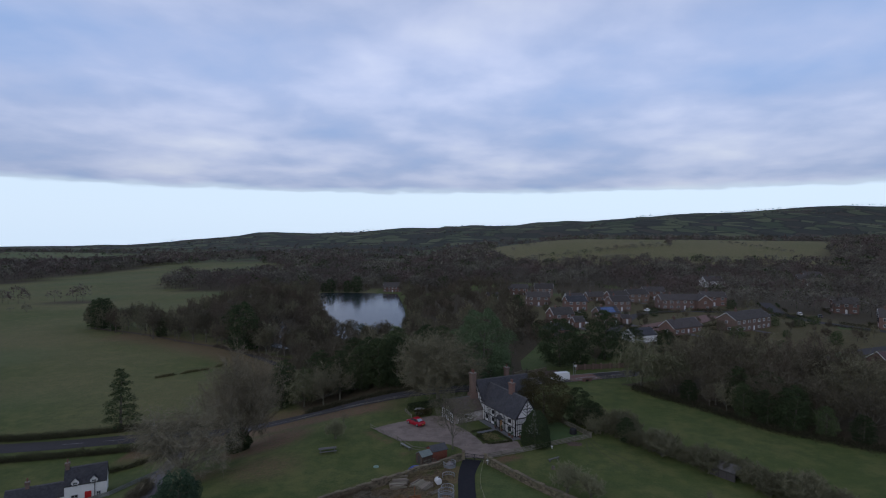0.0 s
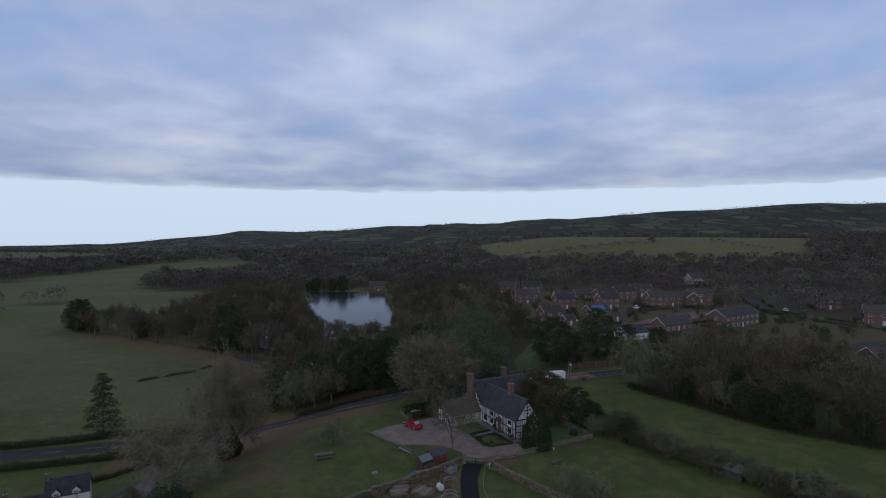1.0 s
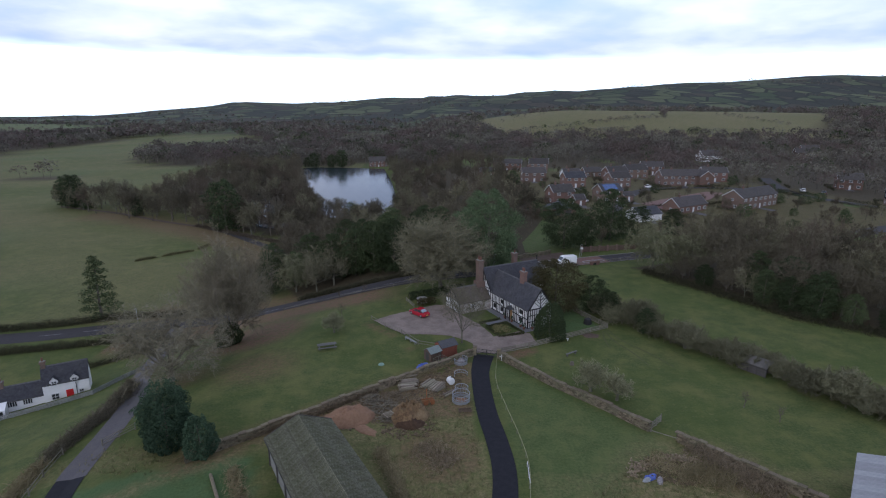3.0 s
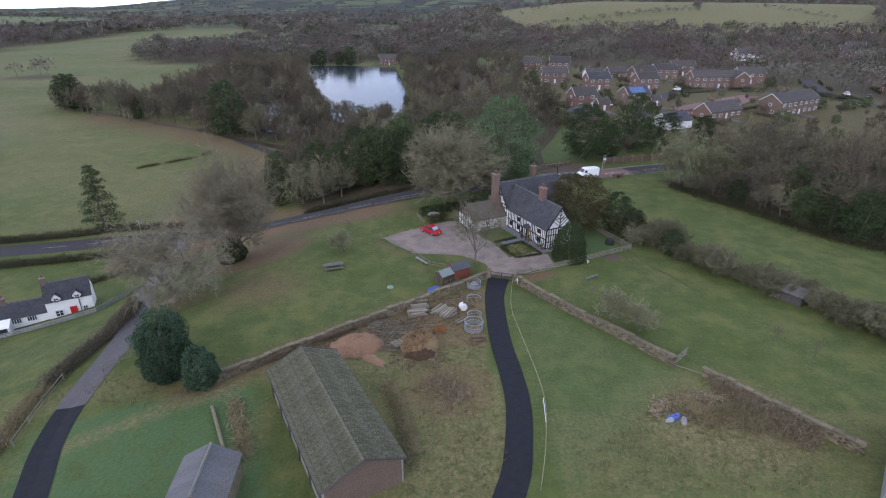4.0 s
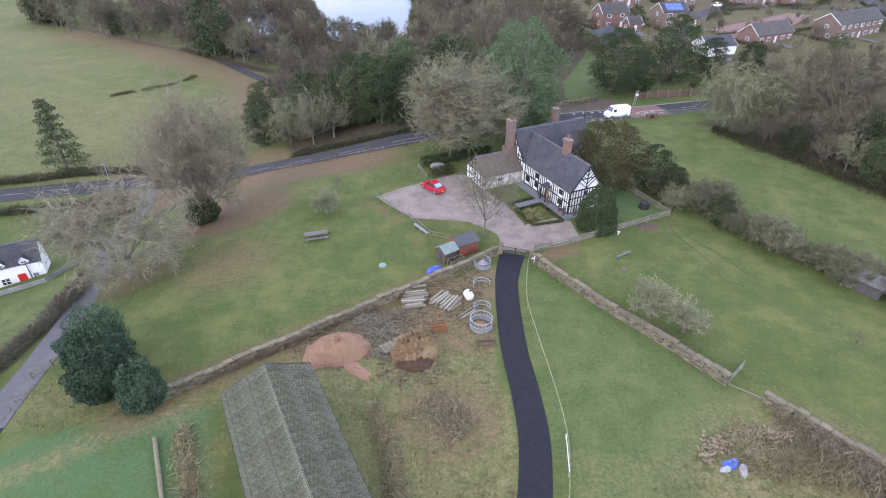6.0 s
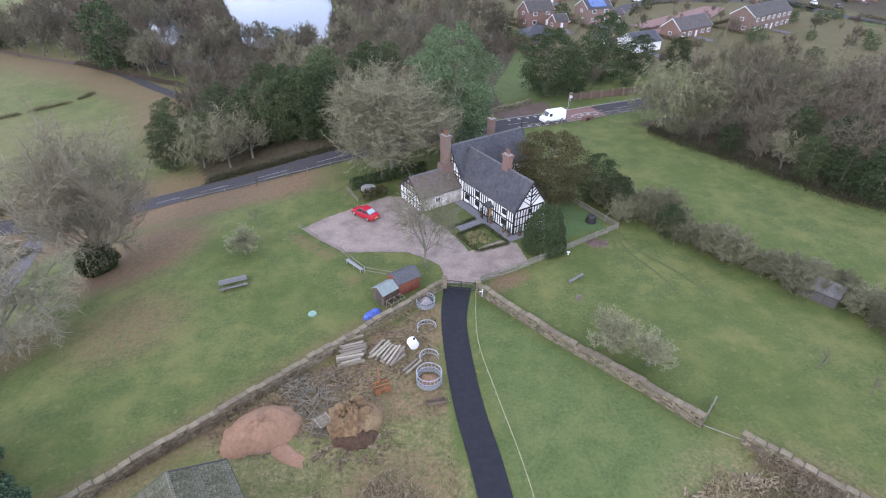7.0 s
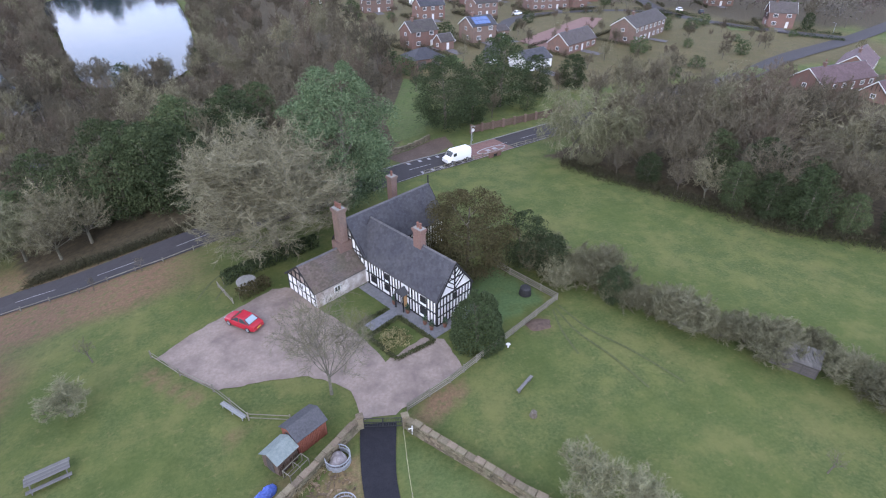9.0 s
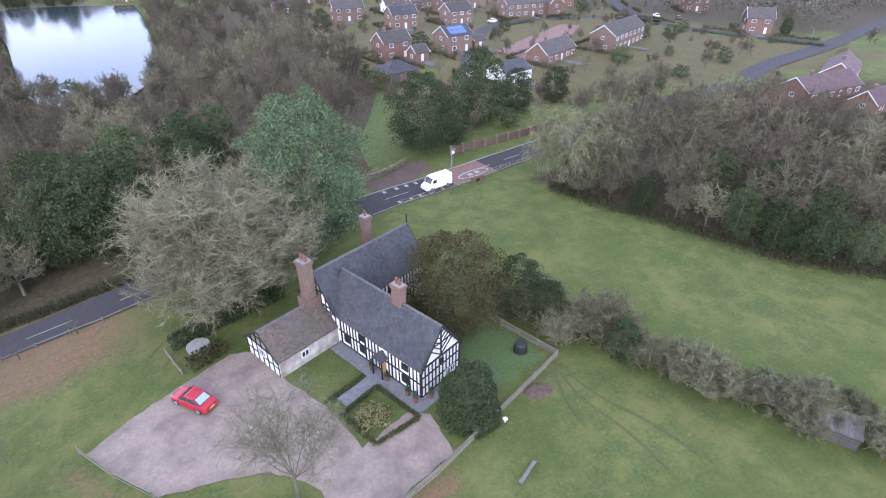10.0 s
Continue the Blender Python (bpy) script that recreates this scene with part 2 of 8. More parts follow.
M["car_red"] = mat("red_car_paint", (0.34, 0.012, 0.026), (0.40, 0.018, 0.034), 3, 0.25, 0.0, spec=0.6, big=0.1)
M["car_white"] = mat("white_car_paint", (0.78, 0.78, 0.78), (0.82, 0.82, 0.82), 3, 0.3, 0.0, spec=0.5, big=0.1)
M["car_dark"] = mat("dark_car_paint", (0.03, 0.035, 0.045), (0.04, 0.045, 0.055), 3, 0.3, 0.0, spec=0.5, big=0.1)
M["glass"] = mat("window_glass", (0.03, 0.035, 0.04), (0.045, 0.05, 0.055), 1, 0.08, 0.0, spec=0.8)
# pale base colour holds the rear window's sky reflection; headlights share it
M["glass_pale"] = mat("car_rear_glass", (0.25, 0.32, 0.36), (0.30, 0.37, 0.41), 1, 0.06, 0.0, spec=0.9)
M["rubber"] = mat("tyre_rubber", (0.02, 0.02, 0.02), (0.03, 0.03, 0.03), 9, 0.9, 0.1)
M["door_red"] = mat("red_door_paint", (0.48, 0.02, 0.02), (0.55, 0.03, 0.03), 3, 0.5, 0.0, big=0.1)
M["door_oak"] = mat("oak_door", (0.30, 0.17, 0.07), (0.40, 0.24, 0.11), 6, 0.7, 0.2)
M["terracotta"] = mat("terracotta", (0.15, 0.070, 0.050), (0.21, 0.105, 0.078), 5, 0.8, 0.2)
M["felt"] = mat("roof_felt", (0.055, 0.055, 0.06), (0.09, 0.09, 0.095), 5, 0.9, 0.3)
M["felt_green"] = mat("weathered_green_roof", (0.14, 0.17, 0.16), (0.21, 0.24, 0.23), 4, 0.85, 0.3)
M["solar"] = mat("solar_panel", (0.06, 0.10, 0.22), (0.09, 0.14, 0.30), 2, 0.15, 0.0, spec=0.9)
M["pale_green"] = mat("pale_green_lid", (0.15, 0.25, 0.19), (0.21, 0.31, 0.25), 6, 0.6, 0.1)
M["box_hedge"] = leafy("box_hedge", (0.050, 0.060, 0.028), (0.115, 0.122, 0.056))
M["limewash"] = mat("limewash", (0.74, 0.735, 0.72), (0.81, 0.80, 0.79), 2, 0.9, 0.1, c3=(0.62, 0.61, 0.58), big=0.15)
M["stick"] = mat("weathered_stick", (0.115, 0.098, 0.070), (0.235, 0.205, 0.152), 5, 0.95, 0.4, island=0.35)
M["plant_yellow"] = leafy("winter_plants", (0.14, 0.14, 0.06), (0.30, 0.26, 0.13))
M["earth"] = mat("bare_earth", (0.075, 0.052, 0.040), (0.125, 0.09, 0.068), 3, 0.97, 0.6, world=True)
M["concrete"] = mat("concrete", (0.19, 0.185, 0.17), (0.28, 0.275, 0.255), 4, 0.9, 0.2, c3=(0.14, 0.14, 0.12))

M["stone_mix"] = mat("masonry_stone", (0.110, 0.086, 0.058), (0.20, 0.162, 0.110), 3, 0.95, 0.6, c3=(0.10, 0.11, 0.06), island=0.35)
M["debris"] = mat("yard_debris", (0.095, 0.066, 0.040), (0.18, 0.135, 0.086), 5, 0.95, 0.6, c3=(0.085, 0.07, 0.035), island=0.4)
M["tape"] = mat("fence_tape", (0.20, 0.20, 0.10), (0.27, 0.265, 0.14), 4, 0.8, 0.1)
M["paint_yellow"] = mat("yellow_plate", (0.55, 0.42, 0.05), (0.60, 0.47, 0.08), 4, 0.5, 0.0)
M["manure_dark"] = mat("dark_manure", (0.045, 0.025, 0.015), (0.10, 0.06, 0.035), 2.5, 0.9, 0.8)
M["rubble"] = mat("rubble", (0.20, 0.18, 0.18), (0.40, 0.37, 0.36), 6, 0.95, 0.9, c3=(0.12, 0.10, 0.10), big=0.5)
M["wood_pale"] = mat("pale_timber", (0.16, 0.132, 0.098), (0.30, 0.260, 0.198), 6, 0.95, 0.4, rand=0.3)
M["wood_brown"] = mat("brown_timber", (0.085, 0.060, 0.045), (0.145, 0.105, 0.08), 6, 0.9, 0.4, rand=0.2)
M["wood_silver"] = mat("silvered_timber", (0.19, 0.195, 0.19), (0.28, 0.285, 0.28), 6, 0.85, 0.3, rand=0.15)
M["shed_red"] = mat("red_stained_timber", (0.20, 0.075, 0.045), (0.28, 0.115, 0.075), 6, 0.85, 0.3, rand=0.12)
M["verge"] = mat("mown_grass", (0.040, 0.064, 0.014), (0.092, 0.122, 0.034), 2.2, 0.95, 0.4, world=True, c3=(0.10, 0.105, 0.045))
M["rut"] = mat("muddy_grass", (0.052, 0.060, 0.024), (0.096, 0.106, 0.040), 2.5, 0.95, 0.5, world=True, c3=(0.075, 0.088, 0.03), big=0.4)
M["hedge_dark"] = leafy("hedge_dark", (0.030, 0.032, 0.018), (0.085, 0.078, 0.045))
M["straw_green"] = leafy("straw_green", (0.080, 0.085, 0.038), (0.22, 0.19, 0.10))
M["roof_lead"] = mat("grey_sheet_roof", (0.13, 0.13, 0.14), (0.19, 0.19, 0.20), 3, 0.7, 0.2, rand=0.1)
M["galv_roof"] = mat("dull_steel_roof", (0.26, 0.27, 0.29), (0.36, 0.37, 0.39), 2, 0.6, 0.1, c3=(0.20, 0.20, 0.21), rand=0.15)
M["old_steel"] = mat("old_steel_sheet", (0.11, 0.105, 0.095), (0.20, 0.19, 0.172), 2, 0.85, 0.2, c3=(0.085, 0.062, 0.048), rand=0.2)

# ---- terrain ----
def sm(a, b, x):
    u = min(1.0, max(0.0, (x - a) / (b - a)))
    return u * u * (3 - 2 * u)


SKY_S = (-3.0, -0.82, -0.55, -0.46, -0.38, -0.33, -0.29, -0.15, 0.0, 0.12, 0.21, 0.29, 0.355, 0.545, 0.735, 0.83, 3.0)
SKY_H = (-20, -20, 10, 58, 84, 112, 104, 122, 145, 131, 153, 165, 200, 230, 282, 282, 270)


def ground(x, y):
    u = -x + 0.5 * min(60.0, max(0.0, y - 75))
    left = sm(30, 85, u)
    h = -10.0 * left
    far = sm(150, 230, y)
    h += 2.5 * far * sm(0, 60, x)
    h += -9 * far * sm(30, -10, x) * (1 - left)
    if y > 300:
        h += 36 * sm(390, 850, y) * sm(-60, 260, x) * (1 - 0.45 * sm(920, 1600, y))
        h += (5 + 9 * sm(1000, 1500, y)) * noise.noise((x / 420, y / 420, 3.3)) * sm(500, 900, y)
        h += 4 * noise.noise((x / 130, y / 130, 7.7)) * sm(900, 1400, y)
    if y > 1500:
        s = x / y
        top = float(np.interp(s, SKY_S, SKY_H))
        h += (top - 10) * sm(1700, 3700, y) * (0.93 + 0.12 * noise.noise((x / 500, y / 900, 1.1))) + 8 * noise.noise((x / 160, y / 500, 5.1)) * sm(2400, 3300, y)
    return h


def inside(p, poly):
    x, y = p
    hit = False
    for i in range(len(poly)):
        (x1, y1), (x2, y2) = poly[i - 1], poly[i]
        if (y1 > y) != (y2 > y) and x < (x2 - x1) * (y - y1) / (y2 - y1) + x1:
            hit = not hit
    return hit


def seg_dist(p, line):
    best = 1e9
    px, py = p
    for (x1, y1), (x2, y2) in zip(line, line[1:]):
        dx, dy = x2 - x1, y2 - y1
        k = min(1, max(0, ((px - x1) * dx + (py - y1) * dy) / (dx * dx + dy * dy + 1e-9)))
        best = min(best, math.hypot(px - x1 - k * dx, py - y1 - k * dy))
    return best


def smooth_line(pts, n=8):
    out = []
    P = [pts[0]] + list(pts) + [pts[-1]]
    for i in range(1, len(P) - 2):
        p0, p1, p2, p3 = (np.array(P[i + k], float) for k in (-1, 0, 1, 2))
        for k in range(n):
            t = k / n
            out.append(tuple(0.5 * (2 * p1 + (p2 - p0) * t + (2 * p0 - 5 * p1 + 4 * p2 - p3) * t * t + (3 * p1 - p0 - 3 * p2 + p3) * t ** 3)))
    out.append(tuple(pts[-1]))
    return out


ROAD = smooth_line([(-190, 108), (-130, 115), (-93, 121), (-75, 125.5), (-55, 129.5), (-37, 129.8), (-25, 127.6), (-15, 128), (-4, 131), (8, 134.6), (22, 139.9), (30, 142), (40, 145.2), (54, 149.5), (72, 155), (95, 163), (120, 168), (150, 180), (189, 191), (243, 210), (330, 240)])
LANE = smooth_line([(-60, 127), (-53.5, 101), (-49.6, 91), (-46.4, 84), (-44.4, 78), (-43.5, 74), (-43.1, 69.6), (-42.6, 64.4), (-41.3, 58.8), (-39.3, 54), (-35, 45), (-27, 32), (-19, 18), (-12, -6), (-10, -60)])
DRIVE = smooth_line([(4.85, 90.2), (3.7, 85), (3.35, 79), (3.4, 73), (3.85, 67.5), (3.95, 62.5), (3.3, 57.4), (2.1, 52.5), (-1.5, 45), (-8, 36), (-14.5, 25), (-18.4, 16.5)])
WALL_W = [(3.2, 90.4), (-4.5, 84.5), (-14.4, 77.0), (-22.7, 70.8), (-28.3, 66.4), (-30.5, 64.7)]
WALL_E = [(7.1, 89.0), (13.5, 80.2), (18.9, 73.8), (22.4, 69.2)]
WALL_S = [(25.0, 67.0), (29.2, 62.0), (32.8, 57.8), (40, 50)]
YARD = [(3.7, 91.0), (3.6, 92.4), (3.2, 94.6), (1.6, 96.4), (-0.2, 97.7), (-4.0, 98.3), (-8.2, 98.6), (-11.3, 101.8), (-13.9, 105.0), (-10.4, 107.9), (-6.0, 110.6), (-2.2, 112.9), (0.6, 112.4), (2.4, 107.3), (4.6, 104.0), (6.0, 101.0), (7.2, 97.2), (12.1, 99.4), (13.6, 98.4), (14.1, 94.0), (8.6, 91.6), (6.4, 90.6)]
LAKE = [(-38, 462), (-104, 468), (-93, 400), (-78, 352), (-64, 300), (-54, 266), (-45, 250), (-30, 248), (-21, 264), (-20, 300), (-26, 370)]
POOL = [(-78, 239), (-71, 231), (-61, 230), (-57, 236), (-63, 248), (-72, 264), (-85, 292), (-100, 326), (-112, 345), (-117, 338), (-101, 305), (-87, 272)]
WOOD_W = [(-95, 238), (-60, 215), (-42, 150), (-34, 134.5), (-15, 133.5), (-3, 136), (8, 140), (20, 147), (28, 160), (38, 205), (30, 260), (40, 330), (20, 400), (-32, 440), (-22, 370), (-17, 300), (-18, 266), (-20, 258), (-30, 244), (-48, 246), (-56, 264), (-66, 300), (-80, 352), (-96, 400), (-108, 470), (-170, 470), (-160, 320)]
WOOD_E = [(47, 138), (51, 132), (54.5, 124.5), (58.6, 118.5), (62, 112), (66, 105), (78, 95), (110, 80), (190, 70), (200, 150), (150, 160), (120, 160), (96, 156), (72, 148)]
# woods beyond the village: outline, spacing, height
FAR_WOODS = [
    # round the head of the lake
    ([(-110, 490), (-66, 500), (-40, 520), (-20, 474), (30, 430), (70, 424), (100, 540), (70, 680), (40, 800), (-120, 820), (-250, 700), (-190, 560), (-130, 470)], 7.5, 13),
    # behind the village, up to the foot of the hill field
    ([(70, 424), (170, 385), (200, 400), (340, 400), (460, 420), (560, 500), (420, 548), (300, 552), (190, 556), (100, 566)], 7.5, 11),
    ([(-200, 830), (-90, 830), (-60, 960), (-170, 1000), (-190, 1250), (-420, 1300), (-330, 980), (-240, 860)], 11, 13),
    ([(-60, 830), (60, 800), (90, 900), (120, 1180), (-30, 1250), (-60, 1000)], 11, 13),
    # west: two belts beyond the long pasture
    ([(-262, 505), (-190, 488), (-160, 520), (-215, 650), (-320, 660)], 8, 13),
    ([(-455, 552), (-478, 760), (-505, 960), (-430, 1080), (-640, 1130), (-720, 960), (-860, 980), (-760, 600), (-600, 520)], 9.5, 13),
    ([(-322, 378), (-292, 385), (-262, 398), (-268, 408), (-300, 398), (-326, 392)], 6.5, 11),
    ([(-282, 343), (-270, 338), (-262, 344), (-274, 350)], 5, 5),
    ([(150, 300), (178, 225), (205, 200), (260, 190), (330, 260), (340, 400), (240, 400), (150, 380), (90, 420), (40, 420), (45, 365), (85, 350), (115, 325)], 9.5, 10),
    ([(138, 84), (230, 60), (250, 120), (190, 128), (150, 110)], 8, 11),
    ([(225, 60), (420, 120), (680, 420), (560, 500), (460, 420), (340, 400), (330, 260), (260, 150)], 8.5, 12),
    ([(408, 556), (560, 520), (770, 860), (650, 880), (520, 720)], 9, 11),
    ([(640, 500), (900, 700), (980, 900), (760, 860), (660, 700)], 12, 11),
    # over the crest and into the plain
    ([(-700, 1220), (-430, 1130), (-380, 1330), (-190, 1280), (120, 1200), (130, 1500), (-900, 1720)], 15, 12),
    ([(200, 1080), (700, 1040), (1300, 1080), (1500, 1300), (700, 1380), (260, 1400)], 17, 11),
    ([(-1900, 1750), (-700, 1650), (-600, 1950), (-1900, 2150)], 26, 13),
    ([(-400, 1700), (300, 1600), (420, 2000), (-300, 2100)], 28, 13),
    ([(500, 1650), (1500, 1550), (1900, 1850), (700, 1950)], 30, 12),
]
rng = random.Random(11)


TRACK_S = [(-26, 65), (-30, 63.4), (-34.6, 60.3), (-38.7, 58.2), (-41, 55.5)]


def cover(x, y):
    """Amounts of (bare brown litter, dry straw, lush grass, woodland floor)."""
    brown = straw = lush = wood = 0.0
    if -70 < x < 60 and 30 < y < 165:
        d = seg_dist((x, y), ROAD)
        brown += 1.3 * sm(17 + 6 * noise.noise((x * 0.12, y * 0.12, 0)), 8.0, d) * sm(-6, -20, x) * (1.0 if y < 131 else 0.6)
        brown += 1.2 * sm(12, 5, math.hypot(x + 36, y - 106)) + 0.6 * sm(9, 2, math.hypot(x + 30, y - 88)) + 0.6 * sm(7, 3, math.hypot(x + 43, y - 88))
        brown += 0.55 * sm(3.2, 0.8, seg_dist((x, y), WALL_W) + (0 if x < -2 else 2))
        brown += 0.7 * sm(0.9, 0.3, seg_dist((x, y), [(-14.6, 103.4), (-12.6, 100.6), (-10.0, 98.2)])) + 0.6 * sm(1.2, 0.4, math.hypot(x + 6.8, y - 92.8)) + 0.7 * sm(1.6, 0.6, seg_dist((x, y), [(8.8, 89.4), (12.6, 91.6)]))
        brown += 0.5 * sm(2.2, 0.2, math.hypot(x - 24, y - 97.3)) + 0.45 * sm(2.5, 0.3, math.hypot(x - 10.5, y - 91.2))
        rough = inside((x, y), [(2.1, 88), (1.9, 74), (2.2, 56), (-2, 45), (-7, 50), (-13, 66), (-20, 72), (-9, 79)])
        straw += 0.75 if rough else 0
        if rough and y > 72:
            brown += 0.62
            straw += 0.2
        if rough and math.hypot(x + 3, y - 65) < 4.5:
            brown += 0.55
        if inside((x, y), [(-15, 66.5), (-9, 68), (-6, 52), (-14, 46)]):
            straw = 0.6
        straw += 0.55 * sm(3.5, 0.5, seg_dist((x, y), [(-46, 66), (-33, 66), (-22, 68.5)])) + 0.7 * sm(1.6, 0.5, seg_dist((x, y), TRACK_S)) + 0.4 * sm(2.4, 0.5, seg_dist((x, y), [(-21, 62), (-24, 50)]))
        dry = sm(9, 4, math.hypot((x - 24.5) * 0.8, y - 60.5))
        straw += 0.9 * dry
        brown += 0.35 * sm(6, 2, math.hypot(x - 28, y - 60.5))
        lush += 1.0 * sm(0, 1, 1.0 if inside((x, y), [(-44, 60), (-35, 63), (-24, 66), (-18, 50), (-40, 48)]) else 0)
        lush += 0.3 if inside((x, y), [(6, 88), (22, 69), (24, 64), (7, 52), (5.5, 66)]) else 0
        lush += 0.9 if inside((x, y), [(17, 98), (27, 101), (24, 110), (20, 106)]) else 0
        straw += 0.35 if (x > 6 and y < 62) else 0
    if -160 < x < 60 and 120 < y < 300:
        brown += 0.8 * sm(14, 3, seg_dist((x, y), [(-175, 272), (-126, 246), (-90, 222), (-62, 196), (-45, 160)]))
    if x < -58 and y > 128:
        straw += 0.45 + 0.6 * noise.noise((x / 45, y / 45, 9.0))
        lush += 0.5 * sm(0.05, 0.5, noise.noise((x / 60, y / 60, 6.0)))
    if y > 520 and x > 60:
        straw += 0.95 + 0.5 * noise.noise((x / 70, y / 70, 4.0))
    if x < -600 and 1000 < y < 1750:
        lush += 1.0
    if x < 60 and y > 130 and inside((x, y), WOOD_W):
        wood = 1.0
    if 30 < x < 200 and 172 < y < 330:
        brown += 0.5
        wood += 0.35
    if (y > 330 or x > 135) and y < 1000 and any(inside((x, y), w[0]) for w in FAR_WOODS):
        wood = 1.0
    if x > 45 and inside((x, y), WOOD_E):
        wood = 1.0
    return brown, straw, lush, wood


def graded(lo, fine_lo, fine_hi, hi, step, grow=1.09):
    out = list(np.arange(fine_lo, fine_hi + 0.01, step))
    a, s = fine_lo, step
    while a > lo:
        s *= grow
        a -= s
        out.insert(0, a)
    a, s = fine_hi, step
    while a < hi:
        s *= grow
        a += s
        out.append(a)
    return out


def mesh_object(name, verts, faces, material, smooth=False):
    me = bpy.data.meshes.new(name)
    me.from_pydata([tuple(v) for v in verts], [], faces)
    me.materials.append(material)
    if smooth:
        me.shade_smooth()
    me.update()
    return new(name, me)


def ground_material():
    m = bpy.data.materials.new("pasture")
    m.use_nodes = True
    nt = m.node_tree
    N, K = nt.nodes.new, nt.links.new
    b = nt.nodes["Principled BSDF"]
    b.inputs["Roughness"].default_value, b.inputs["Specular IOR Level"].default_value = 0.95, 0.15
    pos = N("ShaderNodeNewGeometry").outputs["Position"]

    def noise_(scale, detail=5, rough=0.6):
        n = N("ShaderNodeTexNoise")
        n.inputs["Scale"].default_value, n.inputs["Detail"].default_value, n.inputs["Roughness"].default_value = scale, detail, rough
        K(pos, n.inputs["Vector"])
        return n.outputs["Fac"]

    def rng_(v, a, b_, c=0.0, d=1.0):
        n = N("ShaderNodeMapRange")
        K(v, n.inputs[0])
        for k, val in enumerate((a, b_, c, d)):
            n.inputs[k + 1].default_value = val
        return n.outputs[0]

    def mix_(f, a, b_):
        n = N("ShaderNodeMix")
        n.data_type = "RGBA"
        K(f, n.inputs[0])
        for k, v in ((6, a), (7, b_)):
            if isinstance(v, tuple):
                n.inputs[k].default_value = (*v, 1)
            else:
                K(v, n.inputs[k])
        return n.outputs[2]

    def mul(a, b_):
        n = N("ShaderNodeMath")
        n.operation = "MULTIPLY"
        K(a, n.inputs[0])
        if isinstance(b_, float):
            n.inputs[1].default_value = b_
        else:
            K(b_, n.inputs[1])
        return n.outputs[0]

    fine, mid, large, blotch, tuft = noise_(3.2, 8, 0.72), noise_(0.40, 6), noise_(0.055, 5), noise_(1.3, 6, 0.65), noise_(0.16, 7, 0.7)
    grass = mix_(rng_(fine, 0.32, 0.68), (0.046, 0.066, 0.021), (0.098, 0.117, 0.040))
    grass = mix_(rng_(mid, 0.42, 0.66, 0, 0.6), grass, (0.130, 0.136, 0.044))
    grass = mix_(rng_(large, 0.44, 0.60, 0, 0.6), grass, (0.066, 0.090, 0.024))
    grass = mix_(rng_(tuft, 0.50, 0.64, 0, 0.6), grass, (0.136, 0.134, 0.048))
    grass = mix_(rng_(tuft, 0.47, 0.34, 0, 0.35), grass, (0.044, 0.064, 0.016))
    grass = mix_(rng_(blotch, 0.58, 0.72, 0, 0.4), grass, (0.190, 0.160, 0.068))
    a1 = N("ShaderNodeAttribute")
    a1.attribute_name = "cover"
    sp = N("ShaderNodeSeparateColor")
    K(a1.outputs["Color"], sp.inputs[0])
    a2 = N("ShaderNodeAttribute")
    a2.attribute_name = "land"
    sq = N("ShaderNodeSeparateColor")
    K(a2.outputs["Color"], sq.inputs[0])
    lush = mix_(rng_(fine, 0.28, 0.72), (0.050, 0.088, 0.034), (0.092, 0.138, 0.056))
    col = mix_(mul(sp.outputs[2], rng_(mid, 0.22, 0.52)), grass, lush)
    straw = mix_(rng_(fine, 0.34, 0.66), (0.098, 0.078, 0.036), (0.265, 0.215, 0.112))
    col = mix_(mul(sp.outputs[1], rng_(blotch, 0.30, 0.62)), col, straw)
    litter = mix_(rng_(fine, 0.3, 0.7), (0.104, 0.062, 0.038), (0.196, 0.126, 0.076))
    col = mix_(mul(sp.outputs[0], rng_(blotch, 0.28, 0.52)), col, litter)
    floor = mix_(rng_(blotch, 0.3, 0.7), (0.040, 0.034, 0.021), (0.088, 0.070, 0.042))
    col = mix_(sq.outputs[0], col, floor)
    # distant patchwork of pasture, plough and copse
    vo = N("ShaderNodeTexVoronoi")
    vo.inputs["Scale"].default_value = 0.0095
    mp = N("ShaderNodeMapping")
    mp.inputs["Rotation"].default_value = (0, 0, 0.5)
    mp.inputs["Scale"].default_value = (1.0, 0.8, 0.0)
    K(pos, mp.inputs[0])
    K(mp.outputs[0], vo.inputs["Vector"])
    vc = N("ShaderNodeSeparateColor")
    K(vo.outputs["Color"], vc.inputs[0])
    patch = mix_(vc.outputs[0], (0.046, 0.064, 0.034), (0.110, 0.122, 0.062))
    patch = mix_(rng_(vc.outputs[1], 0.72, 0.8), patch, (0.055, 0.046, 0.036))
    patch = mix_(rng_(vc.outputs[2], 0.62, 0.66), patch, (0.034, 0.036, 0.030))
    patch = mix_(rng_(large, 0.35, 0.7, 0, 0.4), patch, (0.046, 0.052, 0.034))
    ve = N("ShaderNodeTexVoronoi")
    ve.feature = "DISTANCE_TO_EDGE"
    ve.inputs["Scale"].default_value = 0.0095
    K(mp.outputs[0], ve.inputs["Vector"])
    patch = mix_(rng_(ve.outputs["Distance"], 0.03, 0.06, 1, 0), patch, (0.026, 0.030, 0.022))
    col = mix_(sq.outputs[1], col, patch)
    K(col, b.inputs["Base Color"])
    bp = N("ShaderNodeBump")
    bp.inputs["Strength"].default_value, bp.inputs["Distance"].default_value = 0.4, 0.2
    K(fine, bp.inputs["Height"])
    K(bp.outputs[0], b.inputs["Normal"])
    return m


